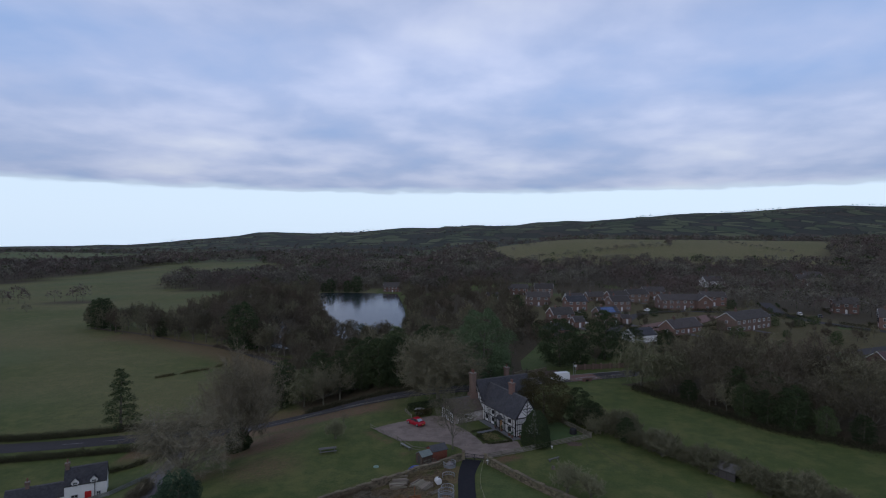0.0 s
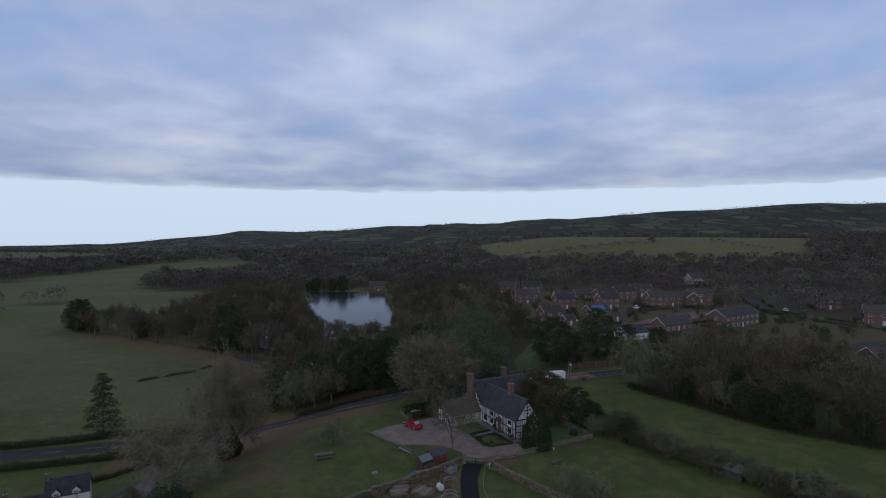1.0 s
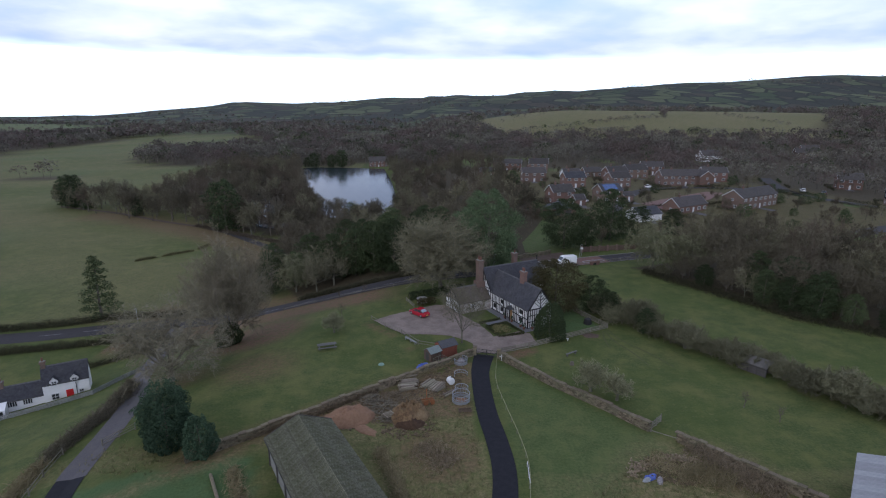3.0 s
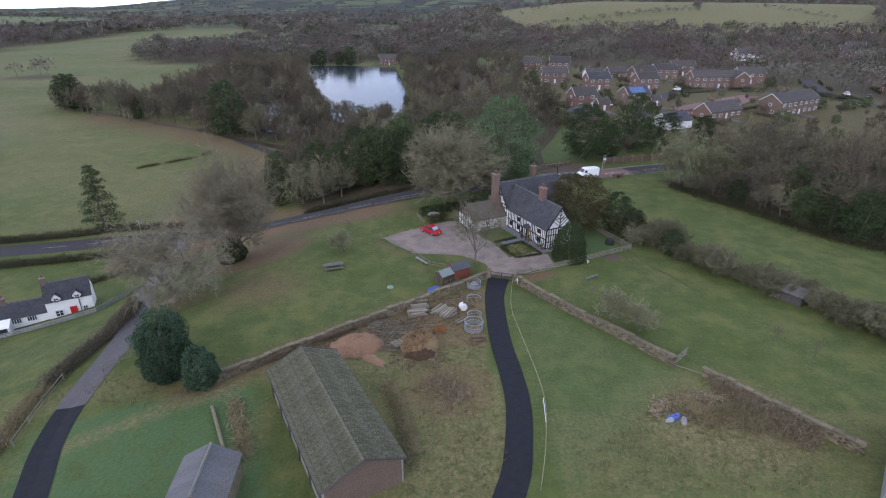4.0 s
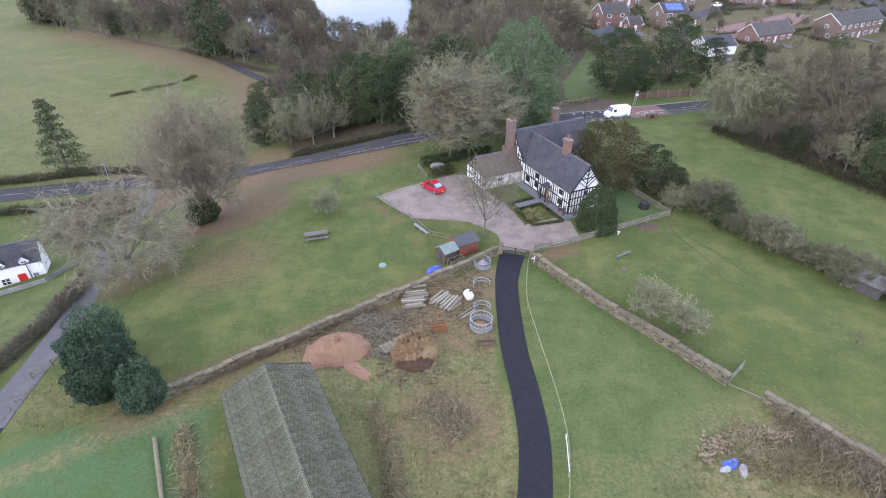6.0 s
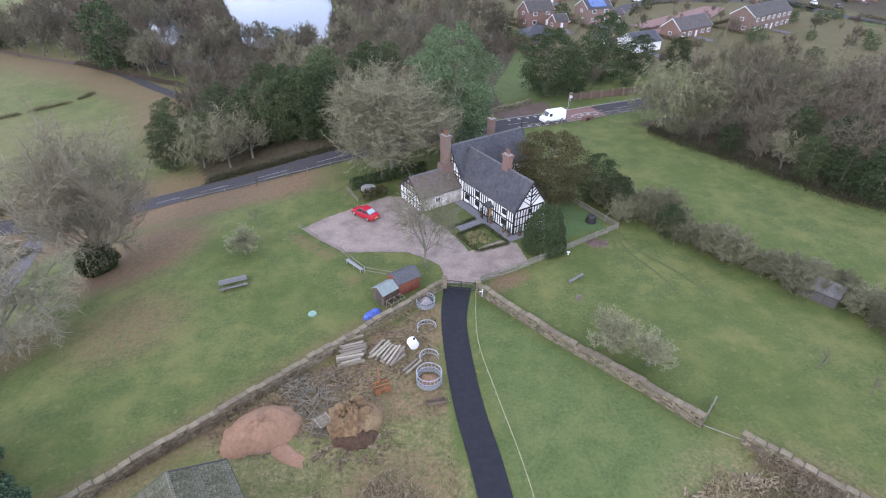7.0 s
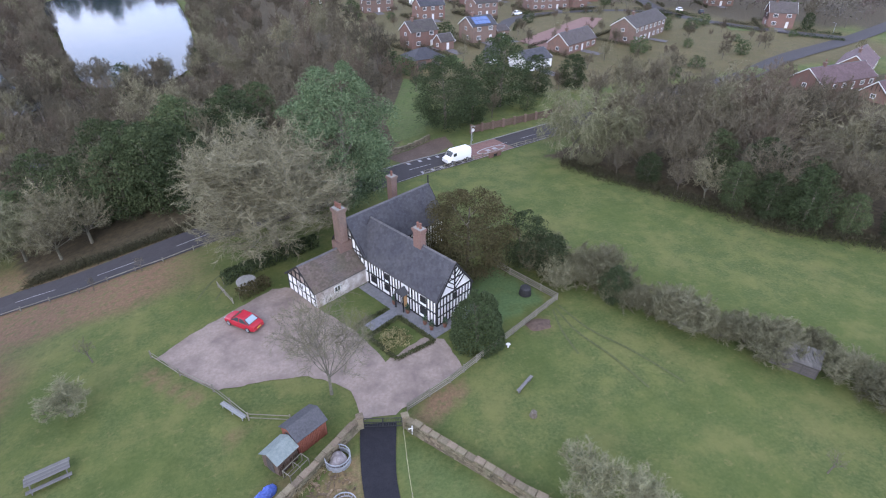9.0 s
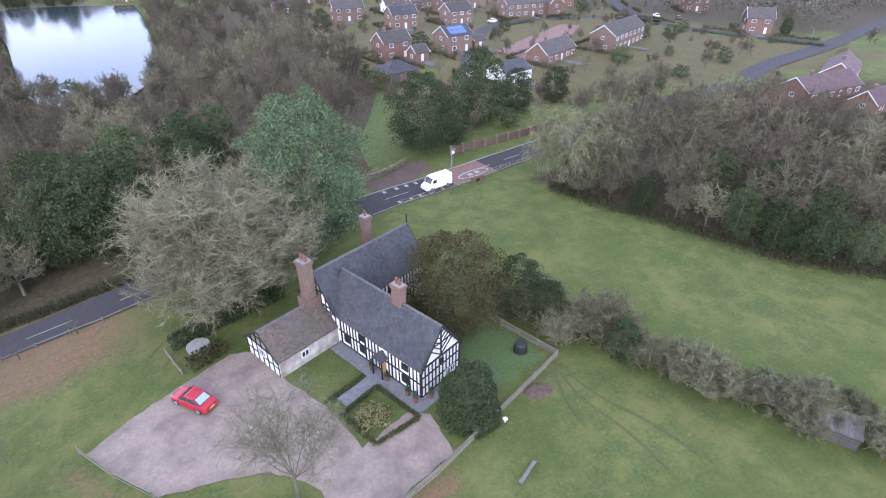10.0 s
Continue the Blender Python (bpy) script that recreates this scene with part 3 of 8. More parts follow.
def build_ground():
    xs = graded(-4600, -100, 80, 4600, 1.0, 1.10)
    ys = graded(-500, 44, 150, 4750, 1.0, 1.085)
    verts, c1, c2 = [], [], []
    for y in ys:
        for x in xs:
            h = ground(x, y)
            if 240 < y < 470 and -130 < x < 0:
                if inside((x, y), LAKE):
                    h -= 2.0
            verts.append((x, y, h))
            br, st, lu, wo = cover(x, y)
            c1 += [min(1, max(0, br)), min(1, max(0, st)), min(1, max(0, lu)), 1]
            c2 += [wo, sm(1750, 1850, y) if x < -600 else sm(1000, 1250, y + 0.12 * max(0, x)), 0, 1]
    nx = len(xs)
    faces = [(j * nx + i, j * nx + i + 1, (j + 1) * nx + i + 1, (j + 1) * nx + i) for j in range(len(ys) - 1) for i in range(nx - 1)]
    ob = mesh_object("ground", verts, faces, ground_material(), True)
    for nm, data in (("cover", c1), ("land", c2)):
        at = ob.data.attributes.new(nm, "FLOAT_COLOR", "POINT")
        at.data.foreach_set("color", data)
    tagged(ob, "rolling winter pasture with grass, leaf litter and straw", "ground", kind="structure")


build_ground()


def ribbon(name, line, width, material, label, category, lift=0.05, across=4, kind="structure"):
    verts, faces = [], []
    n = len(line)
    for i, (x, y) in enumerate(line):
        a, b = line[max(0, i - 1)], line[min(n - 1, i + 1)]
        dx, dy = b[0] - a[0], b[1] - a[1]
        l = math.hypot(dx, dy) or 1
        nx, ny = -dy / l, dx / l
        w = width(i / (n - 1)) if callable(width) else width
        for k in range(across + 1):
            o = (k / across - 0.5) * w
            px, py = x + nx * o, y + ny * o
            verts.append((px, py, max(ground(x, y), ground(px, py)) + lift))
    for i in range(n - 1):
        for k in range(across):
            q = i * (across + 1) + k
            faces.append((q, q + across + 1, q + across + 2, q + 1))
    ob = mesh_object(name, verts, faces, material)
    return tagged(ob, label, category, kind=kind)


def densify(line, step):
    out = [line[0]]
    for (x1, y1), (x2, y2) in zip(line, line[1:]):
        n = max(1, int(math.hypot(x2 - x1, y2 - y1) / step))
        out += [(x1 + (x2 - x1) * k / n, y1 + (y2 - y1) * k / n) for k in range(1, n + 1)]
    return out


def polygon(name, poly, material, label, category, lift=0.06, grow=0.25, kind="structure"):
    """A flat patch that follows the ground, with a slightly ragged edge."""
    edge = densify(list(poly) + [poly[0]], 0.7)[:-1]
    r = random.Random(len(poly))
    bm = bmesh.new()
    vs = []
    for x, y in edge:
        x += r.uniform(-grow, grow) * 0.5
        y += r.uniform(-grow, grow) * 0.5
        vs.append(bm.verts.new((x, y, ground(x, y) + lift)))
    bm.faces.new(vs)
    bmesh.ops.triangulate(bm, faces=bm.faces[:])
    bmesh.ops.recalc_face_normals(bm, faces=bm.faces[:])
    for f in bm.faces:
        if f.normal.z < 0:
            f.normal_flip()
    me = bpy.data.meshes.new(name)
    bm.to_mesh(me)
    bm.free()
    me.materials.append(material)
    return tagged(new(name, me), label, category, kind=kind)


ribbon("road", densify(ROAD, 1.5), 5.8, M["tarmac"], "two-lane worn asphalt country road with white centre dashes", "road", 0.06)
ribbon("lane", [p for p in densify(LANE, 1.0) if p[1] > 63.4], 3.0, M["old_tarmac"], "pale worn asphalt lane running downhill between hedges", "lane", 0.05)
ribbon("lane_resurfaced", [p for p in densify(LANE, 1.0) if p[1] <= 64.3], 2.8, M["new_tarmac"], "freshly resurfaced dark stretch of the lane", "lane", 0.05)
ribbon("driveway", densify(DRIVE, 1.0), lambda k: 2.6 + 0.5 * sm(0.12, 0.0, k), M["new_tarmac"], "smooth black asphalt driveway curving to the gate", "driveway", 0.06)
polygon("forecourt", YARD, M["gravel"], "pinkish gravel forecourt with faint stains", "forecourt")


def lake_surface():
    m = bpy.data.materials.new("lake_water")
    m.use_nodes = True
    nt = m.node_tree
    b = nt.nodes["Principled BSDF"]
    b.inputs["Base Color"].default_value = (0.02, 0.03, 0.035, 1)
    b.inputs["Roughness"].default_value = 0.07
    b.inputs["IOR"].default_value = 1.33
    b.inputs["Specular IOR Level"].default_value = 0.11
    n, bp = nt.nodes.new("ShaderNodeTexNoise"), nt.nodes.new("ShaderNodeBump")
    n.inputs["Scale"].default_value = 1.2
    bp.inputs["Strength"].default_value, bp.inputs["Distance"].default_value = 0.22, 0.12
    nt.links.new(nt.nodes.new("ShaderNodeNewGeometry").outputs["Position"], n.inputs["Vector"])
    nt.links.new(n.outputs["Fac"], bp.inputs["Height"])
    nt.links.new(bp.outputs[0], b.inputs["Normal"])
    for shore, z, words in ((LAKE, -9.4, "calm lake reflecting the pale cloudy sky"), (POOL, -9.75, "narrow pool among bare trees beside the lake")):
        water_sheet(shore, z, words, m)


def water_sheet(shore, z, words, m):
    line = smooth_line(shore + [shore[0]], 5)[:-1]
    bm = bmesh.new()
    bm.faces.new([bm.verts.new((x, y, z)) for x, y in line])
    bmesh.ops.triangulate(bm, faces=bm.faces[:])
    for f in bm.faces:
        if f.normal.z < 0:
            f.normal_flip()
    me = bpy.data.meshes.new("lake_water")
    bm.to_mesh(me)
    bm.free()
    me.materials.append(m)
    tagged(new("water", me), words, "lake", kind="structure")


lake_surface()


# ---- parts, and the generators of plants ----
def part(name, bm, material, parent, label=""):
    me = bpy.data.meshes.new(name)
    bm.to_mesh(me)
    bm.free()
    me.materials.append(material)
    ob = new(name, me)
    ob.parent = parent
    if label:
        ob["label"] = label
    return ob


def part_data(name, verts, faces, material, parent, label=""):
    ob = mesh_object(name, verts, faces, material)
    ob.parent = parent
    if label:
        ob["label"] = label
    return ob


def thing(name, m, label, category, group=""):
    ob = new(name)
    ob.empty_display_size = 0.2
    ob.matrix_basis = m
    return tagged(ob, label, category, group)


def at(x, y, rz=0, lift=0.0, s=1.0, sz=None):
    return Matrix.LocRotScale((x, y, ground(x, y) + lift), Euler((0, 0, radians(rz))), (s, s, sz if sz else s))


def unit(v):
    return v / (np.linalg.norm(v) + 1e-9)


def tube(V, F, pts, radii, sides):
    base = len(V)
    for i, p in enumerate(pts):
        d = unit(pts[min(i + 1, len(pts) - 1)] - pts[max(i - 1, 0)])
        a = unit(np.cross(d, (0.31, 0.17, 0.93) if abs(d[2]) < 0.9 else (1, 0.1, 0)))
        b = np.cross(d, a)
        for k in range(sides):
            t = 2 * math.pi * k / sides
            V.append(p + (a * math.cos(t) + b * math.sin(t)) * radii[i])
    for i in range(len(pts) - 1):
        for k in range(sides):
            k2 = (k + 1) % sides
            F.append((base + i * sides + k, base + i * sides + k2, base + (i + 1) * sides + k2, base + (i + 1) * sides + k))


def grow(r, p, d, length, rad, lift, wobble, segs=3):
    pts, radii = [p], [rad]
    for i in range(segs):
        d = unit(d + np.array([r.gauss(0, wobble), r.gauss(0, wobble), r.gauss(0, wobble) + lift]))
        p = p + d * length / segs
        pts.append(p)
        radii.append(rad * (1 - 0.72 * (i + 1) / segs))
    return pts, radii, d


def along(pts, f):
    f = f * (len(pts) - 1)
    i = min(int(f), len(pts) - 2)
    return pts[i] + (pts[i + 1] - pts[i]) * (f - i), unit(pts[i + 1] - pts[i])


def bare_tree_data(seed, H, W, limbs=8, sub=6, fine=6, twigs=9, lift=0.10, droop=0.0, trunk=0.28, tw=0.045, tl=1.1, slim=True, plain=False, girth=1.0):
    """A leafless broadleaf: trunk, limbs, boughs and branchlets as tapered tubes, twigs as slim blades."""
    r = random.Random(seed)
    V, F, T = [], [], []
    R = (0.014 * H + 0.07) * girth
    tp, tr, td = grow(r, np.zeros(3), np.array([r.gauss(0, 0.06), r.gauss(0, 0.06), 1.0]), H * trunk, R, 0.1, 0.05, 3)
    tr = [R * 1.25, R, R * 0.85, R * 0.72]
    tube(V, F, tp, tr, 7)
    cut = (len(V), len(F))
    ends = []
    for i in range(limbs):
        az = 2 * math.pi * (i + r.random() * 0.7) / limbs
        el = r.uniform(0.35, 1.2) if i else 1.45
        d = np.array([math.cos(az) * math.cos(el), math.sin(az) * math.cos(el), math.sin(el)])
        p, _ = along(tp, r.uniform(0.62, 1.0))
        L = H * r.uniform(0.36, 0.5)
        bp, br, bd = grow(r, p, d, L, R * r.uniform(0.26, 0.38), lift, 0.14, 4)
        tube(V, F, bp, br, 5)
        for j in range(sub):
            q, qd = along(bp, 0.28 + 0.72 * (j + r.random()) / sub)
            d2 = unit(qd * 0.9 + np.array([r.gauss(0, 0.6), r.gauss(0, 0.6), r.gauss(0.05, 0.4)]))
            cp, cr, cd = grow(r, q, d2, L * r.uniform(0.35, 0.62), br[0] * 0.36, lift * 0.6 - droop * 0.5, 0.18, 3)
            if plain:
                tube(V, F, [cp[0], cp[-1]], [cr[0], cr[-1]], 3)
            else:
                tube(V, F, cp, cr, 3)
            for k in range(fine):
                s, sd = along(cp, 0.2 + 0.8 * (k + r.random()) / fine)
                d3 = unit(sd * 0.8 + np.array([r.gauss(0, 0.7), r.gauss(0, 0.7), r.gauss(0, 0.5)]))
                fp, fr, fd = grow(r, s, d3, L * r.uniform(0.18, 0.36), max(0.016, cr[0] * 0.34), -droop, 0.2, 2)
                if slim:
                    w = unit(np.cross(fd, np.array([r.gauss(0, 1), r.gauss(0, 1), r.gauss(0, 1)]))) * max(0.03, fr[0] * 1.6)
                    T.append((fp[0] - w, fp[0] + w, fp[-1]))
                else:
                    tube(V, F, [fp[0], fp[-1]], [fr[0], fr[-1]], 3)
                ends.append((fp, fd))
    for fp, fd in ends:
        for _ in range(twigs):
            s, sd = along(fp, r.uniform(0.1, 1.0))
            d4 = unit(sd * 0.7 + np.array([r.gauss(0, 0.6), r.gauss(0, 0.6), r.gauss(0.08 - droop, 0.45)]))
            L = tl * r.uniform(0.5, 1.2) * H / 15
            side = unit(np.cross(d4, np.array([r.gauss(0, 1), r.gauss(0, 1), r.gauss(0, 1)]))) * tw * r.uniform(0.6, 1.2)
            T.append((s - side, s + side, s + d4 * L))
    V = np.array(V)
    T = np.array(T).reshape(-1, 3)
    top = T[:, 2].max()
    wid = np.percentile(np.hypot(T[:, 0], T[:, 1]), 97)
    k = np.array([W / 2 / wid, W / 2 / wid, H / top])
    V, T = V * k, T * k
    # the outermost shoots bend into a rounded crown
    c, e = np.array([0, 0, H * (0.56 - 0.1 * droop)]), np.array([W / 2, W / 2, H * 0.46])
    for A in (V, T):
        q = (A - c) / e
        n = np.linalg.norm(q, axis=1)[:, None] + 1e-9
        m = np.where(n > 0.75, 0.75 + 0.27 * np.tanh((n - 0.75) / 0.27), n)
        m = n + (m - n) * np.clip((A[:, 2:] / H - 0.06) / 0.25, 0, 1)
        A[:] = c + q / n * m * e
    return V, F, cut, T, [(3 * i, 3 * i + 1, 3 * i + 2) for i in range(len(T) // 3)]


def lumps(r, n, shape):
    """Clump centres over a crown; shape(f, az) gives the radius at height fraction f."""
    out = []
    for i in range(n):
        f = (i + r.random()) / n
        f = 1 - (1 - f) ** 0.8
        az = i * 2.39996 + r.gauss(0, 0.3)
        rad = shape(f) * r.uniform(0.55, 0.98)
        out.append((math.cos(az) * rad, math.sin(az) * rad, f, shape(f)))
    return out


def leaf_crown(seed, H, W, base, shape, clumps, per, size, flat=0.75, spread=0.34):
    """A crown of clumps of small leaf sprays with gaps between the clumps."""
    r = np.random.RandomState(seed)
    rr = random.Random(seed)
    V, F = [], []
    for cx, cy, f, sr in lumps(rr, clumps, shape):
        c = np.array([cx * W / 2, cy * W / 2, base + f * (H - base)])
        cr = W * spread * (0.45 + 0.5 * sr) * rr.uniform(0.7, 1.15)
        d = r.normal(size=(per, 3))
        d /= np.linalg.norm(d, axis=1)[:, None]
        d[:, 2] = np.abs(d[:, 2]) * 0.9 - 0.25
        pos = c + d * cr * (0.30 + 0.75 * r.rand(per, 1) ** 0.6) * np.array([1, 1, flat])
        a = r.normal(size=(per, 3))
        a /= np.linalg.norm(a, axis=1)[:, None]
        b = np.cross(a, d + 0.4 * r.normal(size=(per, 3)))
        b /= np.linalg.norm(b, axis=1)[:, None] + 1e-9
        s = size * (0.6 + 0.8 * r.rand(per, 1))
        q = len(V)
        quad = np.stack([pos - a * s, pos + b * s * 0.42, pos + a * s, pos - b * s * 0.42], 1).reshape(-1, 3)
        quad[:, 2] = np.maximum(quad[:, 2], 0.05)
        V.extend(quad)
        F.extend([(q + 4 * i, q + 4 * i + 1, q + 4 * i + 2, q + 4 * i + 3) for i in range(per)])
    return V, F


def round_shape(f):
    return math.sqrt(max(0.02, 1 - (2 * f - 0.85) ** 2 / 1.4))


def cone_shape(f):
    return max(0.10, (1 - f) ** 0.75) * (0.75 + 0.25 * sm(0, 0.15, f))


def egg_shape(f):
    return max(0.1, math.sin(math.pi * min(0.97, 0.16 + 0.80 * f)) ** 0.7)


def dome_shape(f):
    return max(0.12, math.sqrt(max(0.0, 1 - f * f)))


def trunk_and_limbs(V, F, cut, bark, ob):
    nv, nf = cut
    part_data("trunk", V[:nv], F[:nf], M[bark], ob)
    limbs = part_data("branchwork", V[nv:], [tuple(i - nv for i in f) for f in F[nf:]], M[bark], ob)
    limbs["kind"] = "stuff"


def leaf_shell(seed, H, W, base, shape, n, size, bump=0.15):
    """A close, clipped-looking crown: leaf sprays over one continuous, uneven surface."""
    r = np.random.RandomState(seed)
    f = 1 - (1 - r.rand(n)) ** 0.75
    az = r.rand(n) * 2 * math.pi
    V = []
    for i in range(n):
        c, s = math.cos(az[i]), math.sin(az[i])
        k = 1 + bump * 2.2 * noise.noise((c * 1.6 + seed, s * 1.6, f[i] * 3.2)) + bump * noise.noise((c * 4 + seed, s * 4, f[i] * 8))
        rad = shape(f[i]) * W / 2 * k * (1 - 0.22 * r.rand() ** 2)
        V.append((c * rad, s * rad, base + f[i] * (H - base) * (1 + 0.5 * (k - 1))))
    pos = np.array(V)
    a = r.normal(size=(n, 3))
    a /= np.linalg.norm(a, axis=1)[:, None]
    b = np.cross(a, r.normal(size=(n, 3)))
    b /= np.linalg.norm(b, axis=1)[:, None] + 1e-9
    s = size * (0.6 + 0.8 * r.rand(n, 1))
    quad = np.stack([pos - a * s, pos + b * s * 0.45, pos + a * s, pos - b * s * 0.45], 1).reshape(-1, 3)
    quad[:, 2] = np.maximum(quad[:, 2], 0.04)
    return quad, [(4 * i, 4 * i + 1, 4 * i + 2, 4 * i + 3) for i in range(n)]


def leaf_tree(name, seed, H, W, material, shape, label, category, m, base=None, clumps=34, per=80, size=0.26, bark="bark", flat=0.75, spread=0.26, stems=1, shell=0, bump=0.15):
    ob = thing(name, m, label, category)
    r = random.Random(seed)
    base = 0.1 * H if base is None else base
    V, F = [], []
    for s in range(stems):
        p0 = np.array([r.gauss(0, 0.15 * (stems > 1)), r.gauss(0, 0.15 * (stems > 1)), -0.1])
        tp, tr, td = grow(r, p0, np.array([r.gauss(0, 0.05), r.gauss(0, 0.05), 1.0]), H * 0.88, 0.02 * H + 0.05, 0.1, 0.04, 5)
        tube(V, F, tp, tr, 6)
        cut = (len(V), len(F))
        for i in range(9):
            q, qd = along(tp, 0.15 + 0.8 * i / 9)
            az = i * 2.4
            d = np.array([math.cos(az), math.sin(az), 0.35])
            f = max(0.0, (q[2] - base) / (H - base))
            bp, br, bd = grow(r, q, d, W * 0.40 * shape(min(1, f)), 0.006 * H + 0.02, 0.05, 0.1, 3)
            tube(V, F, bp, br, 4)
    trunk_and_limbs(V, F, cut, bark, ob)
    V, F = leaf_shell(seed, H, W, base, shape, shell, size, bump) if shell else leaf_crown(seed, H, W, base, shape, clumps, per, size, flat, spread)
    part_data("crown", V, F, M[material], ob)
    return ob


def bare_tree(name, seed, H, W, twig, bark, label, m, **kw):
    ob = thing(name, m, label, "tree")
    V, F, cut, T, TF = bare_tree_data(seed, H, W, **kw)
    trunk_and_limbs(V, F, cut, bark, ob)
    part_data("crown", T, TF, M[twig], ob)
    return ob


# ---- single trees that stand out ----
bare_tree("lime_tree", 3, 18.5, 23.5, "twig_pale", "bark_pale", "large leafless tree with pale lichen-covered branches beside the road", at(-1.0, 122.0, 20), limbs=20, sub=12, fine=10, twigs=26, trunk=0.17, tl=0.7, tw=0.024, slim=False)
bare_tree("oak_tree", 5, 24.0, 18.5, "twig_tan", "bark_tan", "tall leafless tan-coloured tree on the lawn's edge", at(-39.6, 105.0, 70), limbs=20, sub=10, fine=9, twigs=17, trunk=0.08, tw=0.026, tl=0.85, slim=False)
bare_tree("ash_tree", 8, 15.2, 20.5, "twig_grey", "bark_tan", "wide leafless tree with drooping grey twigs beside the lane", at(-43.2, 88.4, 10), limbs=15, sub=9, fine=8, twigs=10, trunk=0.11, droop=0.22, tw=0.022, tl=1.0, girth=1.25, slim=False)
bare_tree("walnut_tree", 9, 12.0, 10.0, "twig_pale", "bark_pale", "slender leafless tree in front of the forecourt", at(1.6, 94.8, 0), limbs=11, sub=7, fine=6, twigs=10, trunk=0.2, tw=0.013, tl=1.1, slim=False, girth=0.55)
leaf_tree("pine_tree", 12, 20.0, 16, "pine", egg_shape, "tall bluish-green pine behind the half-timbered house", "tree", at(9.5, 131.0), base=2.0, clumps=150, per=330, size=0.15, flat=1.15, spread=0.14)
leaf_tree("yew_tree", 13, 9.8, 11.2, "olive", round_shape, "broad dark olive yew against the house", "tree", at(20.7, 109.9), base=0.5, clumps=110, per=300, size=0.115, spread=0.17)
leaf_tree("clipped_yew", 14, 6.2, 5.3, "yew", dome_shape, "clipped conical dark green yew at the house's corner", "tree", at(16.8, 97.0), base=0.1, size=0.10, shell=18000, bump=0.10)
leaf_tree("cypress_tree", 15, 14.0, 12, "yew", egg_shape, "dense dark evergreen across the road", "tree", at(34.5, 157.0), base=1.0, clumps=100, per=260, size=0.15, spread=0.20)
leaf_tree("ivy_clad_tree", 16, 15.0, 8.5, "ivy", cone_shape, "dead tree overgrown with dark ivy beside the road", "tree", at(-80.0, 133.0), base=0.6, clumps=42, per=110, size=0.22, spread=0.26)
leaf_tree("holly_bush", 21, 4.4, 4.6, "ivy", round_shape, "dark ivy mound round the foot of the tall tree", "bush", at(-40.2, 104.2), base=0.1, size=0.2, shell=3500)
leaf_tree("holly_tree", 17, 6.6, 5.2, "holly", round_shape, "dense glossy holly at the lawn's corner", "tree", at(-33.8, 67.6), base=0.1, size=0.11, shell=20000, bump=0.27)
leaf_tree("holly_tree", 18, 4.3, 3.4, "holly", round_shape, "smaller holly beside the stone wall", "tree", at(-29.3, 65.8), base=0.1, size=0.10, shell=11000, bump=0.25)
leaf_tree("holly_tree", 19, 6.2, 4.6, "holly", round_shape, "dark holly behind the larger one", "tree", at(-36.0, 71.0), base=0.1, size=0.11, shell=12000, bump=0.27)


# ---- woods: a few kinds, each repeated ----
KINDS = {}


def kind(key, ob):
    """Remember a tree as the pattern of its kind; it is moved to its own place with the first use."""
    KINDS.setdefault(key, []).append([ob, False])


O = Matrix.Translation((0, 0, -200))
for i in range(5):
    kind("bare", bare_tree("broadleaf_tree", 30 + i, 14, 11, "twig", "bark", "leafless grey-brown woodland tree", O, limbs=10, sub=6, fine=5, twigs=14, trunk=0.22, tw=0.045, tl=1.05))
for i in range(3):
    kind("red", bare_tree("alder_tree", 40 + i, 13, 9.5, "twig_red", "bark", "leafless reddish-brown woodland tree", O, limbs=10, sub=6, fine=5, twigs=14, trunk=0.22, tw=0.045, tl=1.05))
for i in range(2):
    kind("pale", bare_tree("sycamore_tree", 50 + i, 13, 11, "twig_pale", "bark_pale", "leafless tree with pale lichened twigs", O, limbs=10, sub=6, fine=5, twigs=14, trunk=0.2, tw=0.045, tl=1.0))
for i in range(3):
    kind("ivy", leaf_tree("ivy_clad_tree", 60 + i, 12, 8, "ivy", egg_shape, "woodland tree overgrown with dark ivy", "tree", O, base=0.8, clumps=64, per=190, size=0.15, spread=0.25))
for i in range(2):
    kind("ever", leaf_tree("evergreen_tree", 70 + i, 11, 8, "yew", egg_shape, "dark dense evergreen tree", "tree", O, base=0.5, clumps=64, per=190, size=0.15, spread=0.25))
for i in range(2):
    kind("olive", leaf_tree("holm_oak", 75 + i, 12, 10, "olive", round_shape, "olive-green evergreen tree with thinning crown", "tree", O, base=1.5, clumps=64, per=170, size=0.15, spread=0.23))
for i in range(2):
    kind("willow", bare_tree("willow_tree", 80 + i, 13, 14, "willow", "bark_pale", "pale weeping willow without leaves at the field's edge", O, limbs=13, sub=7, fine=6, twigs=13, trunk=0.18, droop=0.35, tw=0.04, tl=1.3))
for i in range(3):
    kind("shrub", bare_tree("hawthorn_bush", 85 + i, 4.2, 5.6, "twig_hedge", "bark_pale", "leafless grey hawthorn in the field hedge", O, limbs=16, sub=7, fine=6, twigs=22, trunk=0.06, tw=0.013, tl=1.25))
for i in range(2):
    kind("shrub_green", leaf_tree("holly_bush", 90 + i, 4.5, 4.6, "ivy", round_shape, "dark green holly bush in the hedge", "bush", O, base=0.3, clumps=34, per=60, size=0.15, spread=0.24))
for i in range(4):
    kind("bare_far", bare_tree("broadleaf_tree", 130 + i, 14, 11, "twig", "bark", "leafless grey-brown tree in the distance", O, limbs=8, sub=5, fine=5, twigs=14, trunk=0.22, tw=0.058, tl=1.2, plain=True))
